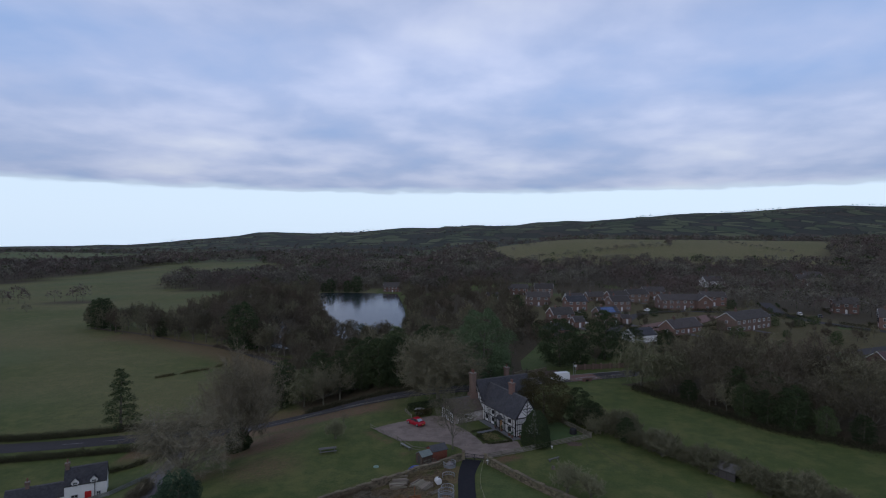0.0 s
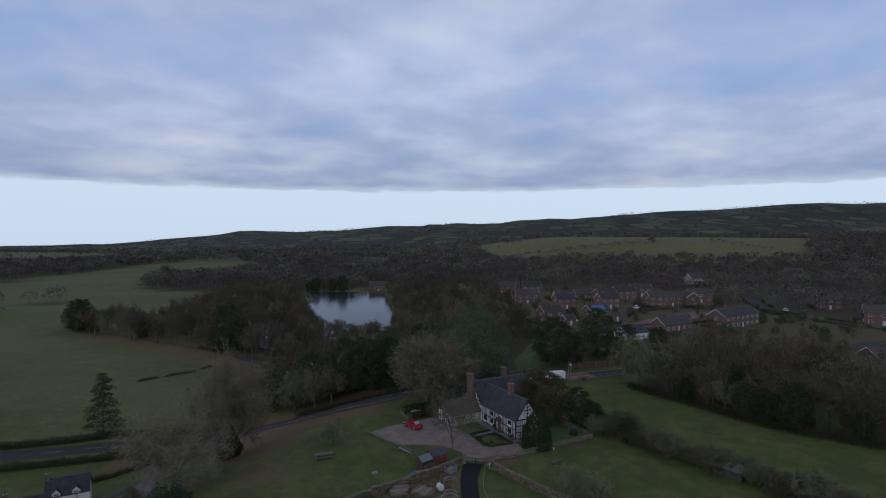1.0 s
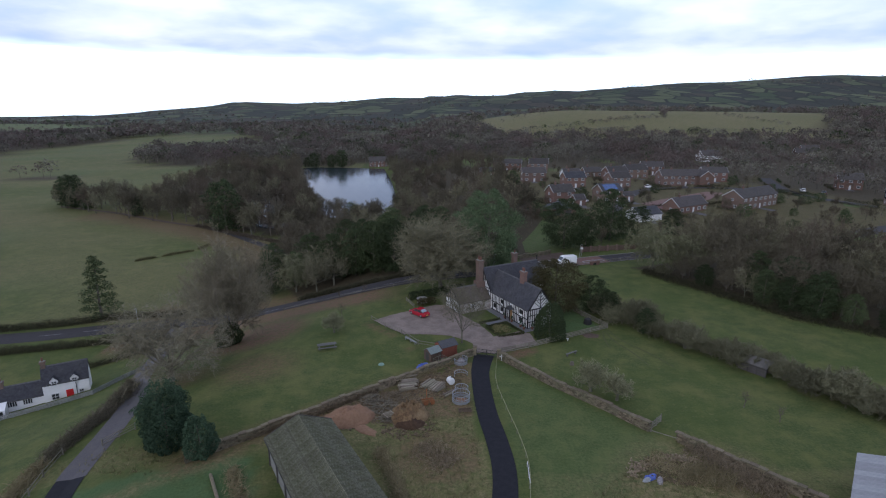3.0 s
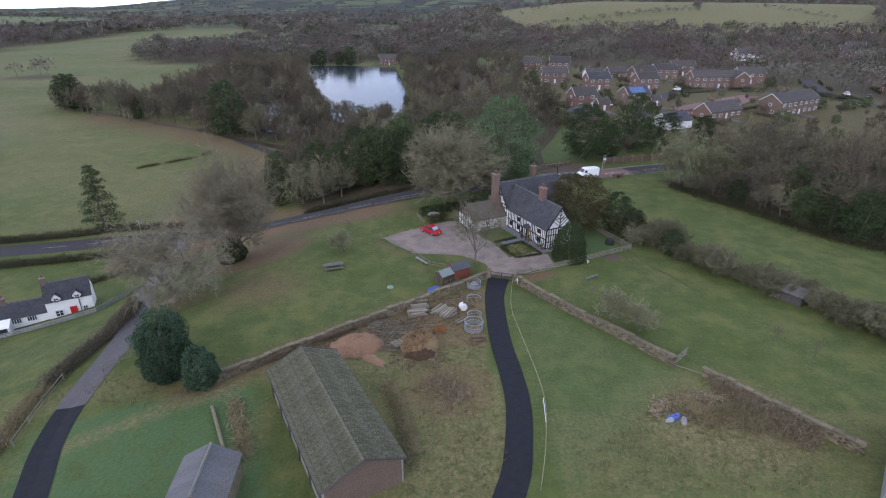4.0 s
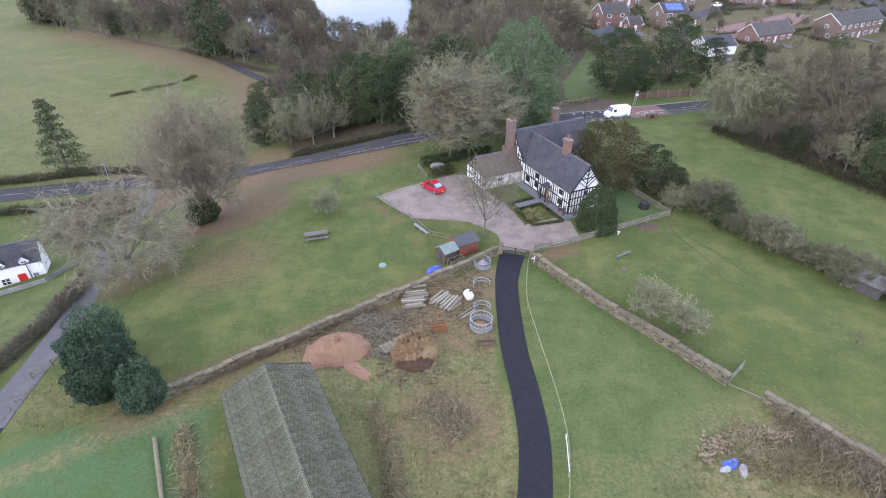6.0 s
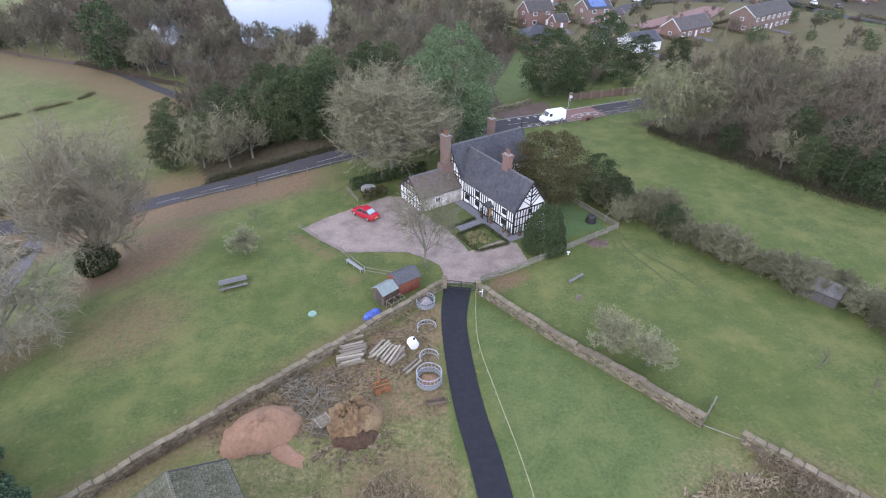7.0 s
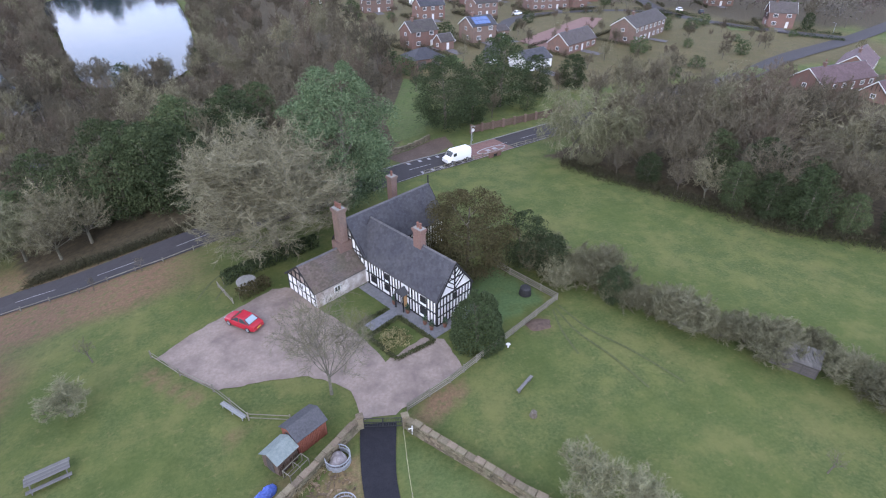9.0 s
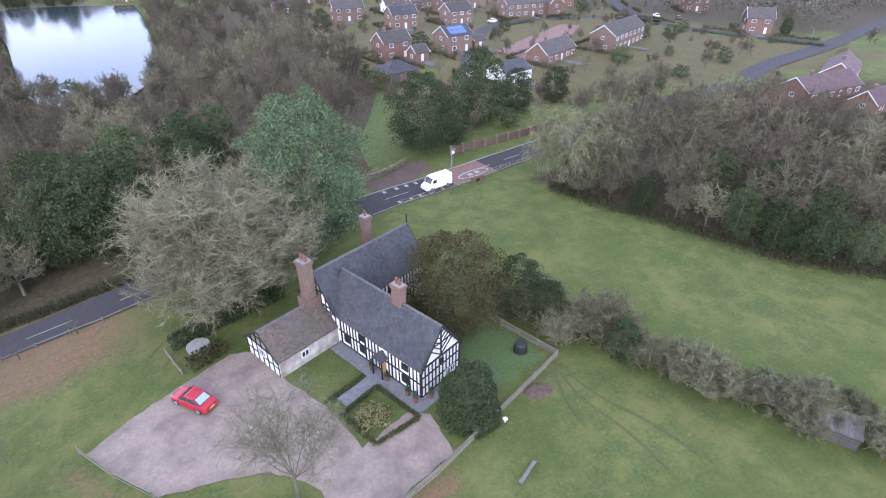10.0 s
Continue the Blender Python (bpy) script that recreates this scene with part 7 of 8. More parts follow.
# ---- rough yard: feeders, stacks and heaps ----
def ring_feeder(x, y, r, h, label, rings=3, bars=20, half=False):
    ob = thing("ring_feeder", at(x, y, 0, 0), label, "feeder", "ring feeders in the yard")
    arc = math.pi * (1.1 if half else 2)
    for k in range(rings):
        z = 0.05 + (h - 0.05) * k / (rings - 1)
        V, F = [], []
        n = 36
        for i in range(n + (1 if half else 0)):
            a = arc * i / n
            c = np.array([math.cos(a), math.sin(a), 0])
            for dr, dz in ((-0.035, -0.035), (0.035, -0.035), (0.035, 0.035), (-0.035, 0.035)):
                V.append(c * (r + dr) + np.array([0, 0, z + dz]))
        m = n if not half else n
        tot = len(V) // 4
        for i in range(m):
            j = (i + 1) % tot
            for q in range(4):
                F.append((4 * i + q, 4 * j + q, 4 * j + (q + 1) % 4, 4 * i + (q + 1) % 4))
        part_data("hoop", V, F, M["galv"], ob)
    for i in range(bars):
        a = arc * i / bars
        piece("bar", "galv_bar", M["galv"], ob, (r * math.cos(a), r * math.sin(a), 0.0), (r * math.cos(a), r * math.sin(a), h), 0.045, 0.045)
    if not half:
        V, F = [], []
        n = 36
        for i in range(n):
            a = 2 * math.pi * i / n
            for rr, z in ((r + 0.01, 0.02), (r + 0.01, 0.42), (r - 0.01, 0.42), (r - 0.01, 0.02)):
                V.append((rr * math.cos(a), rr * math.sin(a), z))
        for i in range(n):
            j = (i + 1) % n
            for q in range(4):
                F.append((4 * i + q, 4 * j + q, 4 * j + (q + 1) % 4, 4 * i + (q + 1) % 4))
        part_data("skirt", V, F, M["galv"], ob)
    return ob


ring_feeder(0.25, 76.6, 1.15, 1.15, "galvanised ring feeder standing on the rough grass")
ring_feeder(0.95, 87.6, 1.0, 0.8, "galvanised ring feeder filled with rubble")
ring_feeder(0.7, 83.5, 0.95, 0.5, "part of a galvanised ring feeder lying by the driveway", 2, 10, True)
ring_feeder(0.5, 79.2, 0.9, 0.6, "part of a galvanised ring feeder lying by the driveway", 2, 9, True)


def lump_mesh(seed, rx, ry, h, rough, n=22):
    """A heap with an uneven surface, footed on the ground."""
    V, F = [], []
    rr = random.Random(seed)
    ox, oy = rr.uniform(0, 50), rr.uniform(0, 50)
    rings = 10
    for j in range(rings + 1):
        f = j / rings
        for i in range(n):
            a = 2 * math.pi * i / n
            edge = 1 + 0.28 * noise.noise((math.cos(a) * 1.3 + ox, math.sin(a) * 1.3 + oy, 0))
            x, y = math.cos(a) * rx * (1 - f) * edge, math.sin(a) * ry * (1 - f) * edge
            z = h * (1 - (1 - f) ** 2.0) ** 0.8
            d = noise.noise((x * 1.1 + ox, y * 1.1 + oy, 2)) * 0.5 + noise.noise((x * 3 + ox, y * 3 + oy, 5)) * 0.35
            V.append((x + rr.uniform(-1, 1) * rough * 0.2, y + rr.uniform(-1, 1) * rough * 0.2, max(-0.15 if j == 0 else 0.0, z * (1 + 0.5 * d) + rough * d * (0.2 if j == 0 else 1)) if j else -0.15))
    for j in range(rings):
        for i in range(n):
            k = (i + 1) % n
            F.append((j * n + i, j * n + k, (j + 1) * n + k, (j + 1) * n + i))
    return V, F


def heap(name, x, y, rot, rx, ry, h, rough, material, label, seed):
    V, F = lump_mesh(seed, rx, ry, h, rough, 40)
    ob = mesh_object(name, V, F, M[material], True)
    ob.matrix_basis = at(x, y, rot)
    return tagged(ob, label, "heap")


heap("sand_heap", -14.0, 72.6, 20, 3.5, 2.3, 1.4, 0.3, "sand", "heap of orange sand spilling over the rough grass", 3)
heap("sand_heap", -11.8, 70.3, -40, 2.1, 0.8, 0.22, 0.14, "sand", "low spill of orange sand", 4)
heap("manure_heap", -6.5, 72.7, 30, 2.4, 2.3, 2.0, 0.8, "manure", "dark brown manure heap with straw", 5)
# darker brown mound against the main heap's south side
heap("manure_heap", -6.3, 71.2, 0, 1.8, 1.3, 0.9, 0.4, "manure_dark", "dark brown side of the manure heap", 6)
heap("rubble_heap", 0.95, 87.6, 0, 0.85, 0.85, 0.65, 0.25, "rubble", "grey rubble filling a ring feeder", 8)
heap("soil_bed", 0.25, 76.6, 0, 1.0, 1.0, 0.16, 0.1, "sand", "brown soil lying inside a ring feeder", 10)
heap("molehill_patch", 24.0, 97.3, 0, 1.6, 1.0, 0.18, 0.1, "earth", "bare scrape of brown earth in the paddock", 9)


def plank_stack(x, y, rot, nx, nz, label, seed, length=2.4, sp=0.34):
    ob = thing("timber_stack", at(x, y, rot), label, "timber stack")
    r = random.Random(seed)
    for k in range(nz):
        for i in range(nx):
            if r.random() < 0.12:
                continue
            u = (i - nx / 2) * sp + r.uniform(-0.06, 0.06)
            z = 0.14 + k * 0.2
            l = length * r.uniform(0.75, 1.1)
            a = r.uniform(-0.12, 0.12)
            piece("log", "log_pale", M["wood_pale"], ob, (-l / 2, u - a, z), (l / 2, u + a, z + r.uniform(-0.03, 0.05)), 0.17, 0.24)
    return ob


plank_stack(-6.9, 81.8, 15, 7, 3, "stack of weathered pale timber posts", 4, 2.6)
plank_stack(-7.0, 80.2, 12, 5, 3, "second stack of pale timber posts", 5, 2.4)
plank_stack(-3.6, 80.6, 55, 7, 2, "loose pile of weathered timber posts", 6, 2.6, 0.4)
plank_stack(-2.0, 79.2, 50, 6, 1, "timber posts lying on rough grass", 7, 2.2, 0.42)


def brash(x, y, rx, ry, n, label, seed, material="stick", h=0.6):
    """A tangled heap of thin poles and sticks."""
    ob = thing("brash_pile", at(x, y, 0), label, "brushwood")
    r = random.Random(seed)
    V, F = [], []
    for i in range(n):
        a = r.uniform(0, 6.28)
        q = math.sqrt(r.random())
        c = np.array([math.cos(a) * rx * q, math.sin(a) * ry * q, h * (1 - q) * r.uniform(0.2, 1) + 0.06])
        d = unit(np.array([r.gauss(0, 1), r.gauss(0, 1), r.gauss(0, 0.18)])) * r.uniform(0.4, 1.1)
        tube(V, F, [c - d, c, c + d], [0.028, 0.04, 0.02], 4)
    V = [(v[0], v[1], max(0.0, v[2])) for v in V]
    part_data("brushwood", V, F, M[material], ob)["kind"] = "stuff"
    return ob


brash(-10.0, 75.2, 2.0, 2.2, 110, "tangled heap of grey-brown sticks and poles", 2)
brash(-11.6, 77.2, 1.6, 1.2, 80, "heap of grey sticks beside the wall", 3)
brash(-8.6, 77.6, 1.8, 1.3, 90, "heap of brown brushwood", 4, "bramble")
brash(-9.2, 72.6, 1.0, 1.0, 50, "heap of pale poles", 5)
ob = thing("pallet", at(-9.0, 72.9, 35, 0.35), "grey wooden pallet leaning on sticks", "pallet")
for i in range(7):
    piece("slat", "slat_pale", M["wood_pale"], ob, (-0.55 + i * 0.18, -0.6, 0.12), (-0.55 + i * 0.18, 0.6, 0.12), 0.02, 0.13)
for v in (-0.5, 0, 0.5):
    piece("bearer", "slat_pale", M["wood_pale"], ob, (-0.6, v, 0.05), (0.6, v, 0.05), 0.1, 0.09)

# white tank, rusty harrow, trough, fallen boards
ob = thing("plastic_tank", at(-0.9, 81.2, 20), "white plastic tank lying on its side", "tank")
bm = bmesh.new()
bmesh.ops.create_cone(bm, cap_ends=True, segments=16, radius1=0.5, radius2=0.5, depth=1.0, matrix=Matrix.Translation((0, 0, 0.5)) @ Matrix.Rotation(math.pi / 2, 4, "X"))
bmesh.ops.bevel(bm, geom=bm.edges[:], offset=0.09, segments=2, affect="EDGES")
tk = part("barrel", bm, M["upvc"], ob)
bm = bmesh.new()
bmesh.ops.create_cone(bm, cap_ends=True, segments=10, radius1=0.13, radius2=0.13, depth=0.1, matrix=Matrix.Translation((0.15, 0, 1.02)))
part("filler_cap", bm, M["iron"], tk, "dark filler cap")
ob = thing("harrow", at(-4.1, 76.2, 15), "rusty red harrow with a raised drawbar", "farm implement")
for k in range(3):
    piece("frame_bar", "rust_bar", M["rust"], ob, (-0.8, k * 0.45 - 0.45, 0.35), (0.8, k * 0.45 - 0.45, 0.35), 0.1, 0.1)
for k in range(5):
    for j in range(3):
        piece("tine", "rust_bar", M["rust"], ob, (-0.7 + k * 0.35, j * 0.45 - 0.45, 0.35), (-0.7 + k * 0.35, j * 0.45 - 0.38, 0.0), 0.05, 0.05)
piece("drawbar", "rust_bar", M["rust"], ob, (-0.1, 0.3, 0.4), (0.15, 1.5, 1.2), 0.1, 0.1)
for s in (-0.45, 0.45):
    piece("disc", "rust_bar", M["rust"], ob, (s, -0.6, 0.05), (s, -0.6, 0.65), 0.5, 0.06)
ob = thing("feed_trough", at(0.6, 74.0, 5), "low wooden trough on the grass", "trough")
for a, b, w, d in (((-0.8, -0.25, 0.2), (0.8, -0.25, 0.2), 0.3, 0.05), ((-0.8, 0.25, 0.2), (0.8, 0.25, 0.2), 0.3, 0.05), ((-0.8, 0, 0.08), (0.8, 0, 0.08), 0.05, 0.5), ((-0.8, -0.25, 0.2), (-0.8, 0.25, 0.2), 0.3, 0.05), ((0.8, -0.25, 0.2), (0.8, 0.25, 0.2), 0.3, 0.05)):
    piece("board", "trough_board", M["wood_brown"], ob, a, b, w, d)
ob = thing("drain_pipe", Matrix(), "grey concrete pipe half buried in dead grass", "pipe")
V, F = [], []
tube(V, F, [np.array((-27.0, 62.2, ground(-27, 62.2) + 0.22)), np.array((-25.2, 59.0, ground(-25.2, 59) + 0.22)), np.array((-23.6, 56.2, ground(-23.6, 56.2) + 0.22))], [0.17, 0.17, 0.17], 10)
F += [tuple(range(9, -1, -1)), tuple(range(20, 30))]
part_data("pipe", V, F, M["stone"], ob)


# ---- garden sheds by the wall ----
def garden_shed(x, y, rot, W, L, E, R, wall, roof, label, name):
    ob = thing(name, at(x, y, rot), label, "shed")
    bm = bmesh.new()
    prism(bm, [(0, -0.1), (W, -0.1), (W, E), (W / 2, R - 0.06), (0, E)], 0, L, "x")
    part("wall", bm, M[wall], ob)
    k = (R - E) / (W / 2)
    for s, (e, r_) in enumerate(((-0.15, W / 2), (W + 0.15, W / 2))):
        bm = bmesh.new()
        ze = E - k * 0.15
        prism(bm, [(e, ze), (r_, R), (r_, R + 0.06), (e, ze + 0.06)], -0.15, L + 0.15, "x")
        part("roof", bm, M[roof], ob)
    n = int(L / 0.16)
    for i in range(n):
        piece("board", "shed_board_" + wall, M[wall], ob, (0.08 + i * 0.16, -0.012, 0.0), (0.08 + i * 0.16, -0.012, E - 0.02), 0.012, 0.14)
    box_part("door", (-0.04, 0.02, W * 0.3, W * 0.7, 0, E - 0.1), M["wood_dark"], ob, "dark plank door")
    return ob


garden_shed(-1.85, 89.2, 30, 2.2, 2.8, 1.75, 2.4, "shed_red", "felt", "reddish wooden shed with black felt roof by the wall", "wooden_shed")
garden_shed(-3.55, 87.75, 37, 1.8, 1.95, 1.5, 2.05, "wood_brown", "felt_green", "small hen house with weathered green roof", "hen_house")
ob = thing("wire_run", at(-2.75, 86.8, 37), "small timber-framed wire run beside the hen house", "animal run")
for u in (0, 1.0, 1.9):
    for v in (0, 0.85):
        piece("post", "post_wood", M["wood"], ob, (u, v, 0), (u, v, 0.9), 0.06, 0.06)
for v in (0, 0.85):
    for z in (0.05, 0.9):
        piece("rail", "post_wood", M["wood"], ob, (0, v, z), (1.9, v, z), 0.05, 0.05)
for u in (0, 1.0, 1.9):
    piece("rail", "post_wood", M["wood"], ob, (u, 0, 0.9), (u, 0.85, 0.9), 0.05, 0.05)
V, F = lump_mesh(12, 1.15, 0.55, 0.6, 0.26, 30)
ob = mesh_object("tarpaulin", V, F, M["tarp"])
ob.matrix_basis = at(-4.75, 86.4, 37)
tagged(ob, "crumpled bright blue tarpaulin over a heap by the wall", "tarpaulin")


# ---- lawn: benches, lid, planks ----
def picnic_table(x, y, rot):
    ob = thing("picnic_table", at(x, y, rot), "grey weathered picnic table with benches on the lawn", "table")
    L = 3.0
    for v in (-0.36, -0.18, 0, 0.18, 0.36):
        piece("table_plank", "slat_grey", M["wood_grey"], ob, (-L / 2, v, 0.75), (L / 2, v, 0.75), 0.05, 0.16)
    for s in (-1, 1):
        for v in (0.72, 0.9):
            piece("bench_plank", "slat_grey", M["wood_grey"], ob, (-L / 2, s * v, 0.45), (L / 2, s * v, 0.45), 0.05, 0.16)
        for u in (-1.2, 1.2):
            piece("leg", "slat_grey", M["wood_grey"], ob, (u, s * 0.25, 0.73), (u, s * 0.8, 0.0), 0.09, 0.06)
    for u in (-1.2, 1.2):
        piece("cross_bar", "slat_grey", M["wood_grey"], ob, (u, -0.95, 0.42), (u, 0.95, 0.42), 0.09, 0.05)


picnic_table(-20.3, 93.3, 17)
ob = thing("manhole_cover", at(-11.1, 87.3, 0), "pale green round inspection cover in the lawn", "cover")
bm = bmesh.new()
bmesh.ops.create_cone(bm, cap_ends=True, segments=18, radius1=0.48, radius2=0.42, depth=0.14, matrix=Matrix.Translation((0, 0, 0.06)))
lid = part("lid", bm, M["pale_green"], ob)
piece("handle", "iron_bar", M["iron"], lid, (-0.1, 0, 0.15), (0.1, 0, 0.15), 0.03, 0.03)
ob = thing("garden_bench", at(-6.8, 95.4, -52), "pale grey slatted bench along the forecourt fence", "bench")
for v in (-0.15, 0.0, 0.15):
    piece("seat_slat", "slat_silver", M["wood_silver"], ob, (-1.5, v, 0.45), (1.5, v, 0.45), 0.05, 0.12)
for u in (-1.3, 0, 1.3):
    for v in (-0.15, 0.15):
        piece("leg", "slat_silver", M["wood_silver"], ob, (u, v, 0), (u, v, 0.43), 0.08, 0.06)
ob = thing("log_bench", at(18.6, 89.9, 32), "weathered plank bench in the paddock", "bench")
piece("seat", "slat_grey", M["wood_grey"], ob, (-1.2, 0, 0.42), (1.2, 0, 0.42), 0.09, 0.3)
for u in (-0.9, 0.9):
    piece("leg", "slat_grey", M["wood_grey"], ob, (u, 0, -0.05), (u, 0, 0.4), 0.25, 0.12)
ob = thing("garden_ornament", at(19.4, 95.2, 0, 0, 0.55), "small white bird bath beside the fence", "bird bath")
bm = bmesh.new()
bmesh.ops.create_cone(bm, cap_ends=True, segments=14, radius1=0.16, radius2=0.11, depth=0.6, matrix=Matrix.Translation((0, 0, 0.3)))
part("pedestal", bm, M["upvc"], ob)
bm = bmesh.new()
bmesh.ops.create_cone(bm, cap_ends=True, segments=18, radius1=0.2, radius2=0.42, depth=0.14, matrix=Matrix.Translation((0, 0, 0.66)))
part("bowl", bm, M["upvc"], ob)
ob = thing("compost_bin", at(25.0, 102.6, 0), "round black compost bin on the side lawn", "bin")
bm = bmesh.new()
bmesh.ops.create_cone(bm, cap_ends=True, segments=16, radius1=0.75, radius2=0.6, depth=0.9, matrix=Matrix.Translation((0, 0, 0.45)))
bmesh.ops.bevel(bm, geom=bm.edges[:], offset=0.06, segments=1, affect="EDGES")
b_ = part("drum", bm, M["rubber"], ob)
bm = bmesh.new()
bmesh.ops.create_cone(bm, cap_ends=True, segments=16, radius1=0.63, radius2=0.5, depth=0.12, matrix=Matrix.Translation((0, 0, 0.94)))
part("lid", bm, M["iron"], b_)
ob = thing("bird_feeder_stump", at(17.8, 86.6, 0), "dark tree stump near the stone wall", "stump")
V, F = [], []
tube(V, F, [np.array((0, 0, -0.1)), np.array((0, 0, 0.25)), np.array((0.03, 0, 0.5))], [0.38, 0.3, 0.26], 10)
F.append(tuple(range(20, 30)))
part_data("stump", V, F, M["bark"], ob)


# ---- house garden: paths, parterre, hedges, pots ----
def house_xy(u, v):
    p = HOUSE @ Vector((u, v, 0))
    return (p.x, p.y)


polygon("garden_path", [house_xy(*p) for p in ((-1.7, -1.2), (0.0, -1.2), (0.0, 11.4), (-1.5, 11.4), (-1.5, 5.7), (-5.2, 5.7), (-5.2, 4.3), (-1.5, 4.3))], M["paving"], "dark flagstone path along the house front", "path", 0.075, 0.05)
polygon("garden_path", [house_xy(*p) for p in ((0.0, -1.2), (5.6, -1.2), (5.6, 0.0), (0.0, 0.0))], M["paving"], "dark flagstone path round the gable end", "path", 0.075, 0.05)


def hedge_strip(name, line, w, h, material, label, size=0.12, per_m=150):
    """A clipped hedge of small leaf sprays over a stem line."""
    ob = thing(name, Matrix(), label, "hedge")
    r = np.random.RandomState(len(line) * 7 + int(h * 10))
    V, F = [], []
    pts = densify(line, 0.8)
    for (x1, y1), (x2, y2) in zip(pts, pts[1:]):
        l = math.hypot(x2 - x1, y2 - y1)
        n = int(per_m * l)
        t = r.rand(n)
        ux, uy = (x2 - x1) / l, (y2 - y1) / l
        o = (r.rand(n) - 0.5) * w
        edge = r.rand(n)
        z = np.where(edge < 0.45, h * (0.88 + 0.2 * r.rand(n)), r.rand(n) * h)
        o = np.where(edge < 0.45, o, np.sign(o) * w / 2 * (0.8 + 0.3 * r.rand(n)))
        px, py = x1 + (x2 - x1) * t - uy * o, y1 + (y2 - y1) * t + ux * o
        g = ground(x1, y1)
        a = r.normal(size=(n, 3)) * size
        b = r.normal(size=(n, 3)) * size
        p = np.stack([px, py, g + z], 1)
        k = len(V)
        V.extend(np.stack([p, p + a, p + b], 1).reshape(-1, 3))
        F.extend([(k + 3 * i, k + 3 * i + 1, k + 3 * i + 2) for i in range(n)])
    part_data("foliage", V, F, M[material], ob)
    V, F = [], []
    for x, y in pts[::2]:
        g = ground(x, y)
        tube(V, F, [np.array((x, y, g - 0.1)), np.array((x + 0.05, y, g + h * 0.8))], [0.04, 0.02], 4)
    part_data("stemwood", V, F, M["bark"], ob)["kind"] = "stuff"
    return ob


PART = [(-1.8, 4.0), (-1.8, -1.4), (-6.2, -0.7), (-6.1, 3.9), (-1.8, 4.0)]
hedge_strip("box_hedge", [house_xy(*p) for p in PART], 0.26, 0.32, "box_hedge", "clipped low box hedge round the front plot", 0.09, 260)
hedge_strip("box_hedge", [house_xy(*p) for p in ((-1.8, 6.0), (-6.3, 6.0))], 0.24, 0.28, "box_hedge", "clipped low box hedge along the path", 0.09, 260)
V, F = leaf_crown(5, 0.9, 3.2, 0.1, dome_shape, 26, 40, 0.12, 0.6, 0.22)
ob = mesh_object("flower_bed_growth", V, F, M["plant_yellow"])
p = house_xy(-4.6, 1.6)
ob.matrix_basis = at(*p)
tagged(ob, "straggling yellowish winter plants in the front plot", "plants")
hedge_strip("garden_hedge", [(-7.6, 115.8), (-3.6, 117.6), (0.2, 119.3), (4.0, 121.0)], 1.1, 1.5, "yew", "dark clipped hedge behind the low wing", 0.14, 320)
hedge_strip("garden_hedge", [(-5.9, 112.1), (-2.6, 113.9)], 1.2, 1.2, "olive", "low clipped hedge beside the forecourt", 0.13, 320)
fence("timber_fence", [(-8.2, 115.4), (-6.6, 111.6)], 0.8, "short garden fence beside the forecourt", 1.4, 3)
ob = thing("stone_planter", at(-5.0, 114.5, 0), "round grey stone planter behind the hedge", "planter")
bm = bmesh.new()
bmesh.ops.create_cone(bm, cap_ends=True, segments=20, radius1=1.05, radius2=1.15, depth=0.9, matrix=Matrix.Translation((0, 0, 0.45)))
bmesh.ops.bevel(bm, geom=bm.edges[:], offset=0.06, segments=1, affect="EDGES")
part("bowl", bm, M["concrete"], ob)
for u, v in ((-0.6, 3.9), (-0.6, 6.1), (-0.6, 1.2), (0.6, -0.6), (2.2, -0.6), (-0.7, 0.1)):
    x, y = house_xy(u, v)
    ob = thing("potted_shrub", at(x, y, 0, 0.08), "clipped evergreen in a terracotta pot", "plant", "pots along the house")
    bm = bmesh.new()
    bmesh.ops.create_cone(bm, cap_ends=True, segments=12, radius1=0.17, radius2=0.25, depth=0.42, matrix=Matrix.Translation((0, 0, 0.21)))
    part("pot", bm, M["terracotta"], ob)
    V, F = leaf_crown(3, 1.3, 0.6, 0.42, cone_shape, 14, 26, 0.06, 1.0, 0.3)
    part_data("foliage", V, F, M["holly"], ob)


# ---- roadside ----
def road_mark(name, line, width, material, label, lift=0.075):
    return ribbon(name, line, width, material, label, "road marking", lift, 1)


RL = densify(ROAD, 0.8)
start = next(i for i, p in enumerate(RL) if p[0] > -88)
for k in range(26):
    seg = RL[start + k * 8:start + k * 8 + 5]
    if len(seg) > 2 and seg[-1][0] < 96:
        road_mark("lane_dash", seg, 0.13, M["paint_white"], "white centre-line dash")


def road_at(x):
    i = min(range(len(RL)), key=lambda j: abs(RL[j][0] - x))
    return i


def offset(i, o):
    a, b = RL[max(0, i - 1)], RL[min(len(RL) - 1, i + 1)]
    l = math.hypot(b[0] - a[0], b[1] - a[1])
    return (RL[i][0] - (b[1] - a[1]) / l * o, RL[i][1] + (b[0] - a[0]) / l * o)


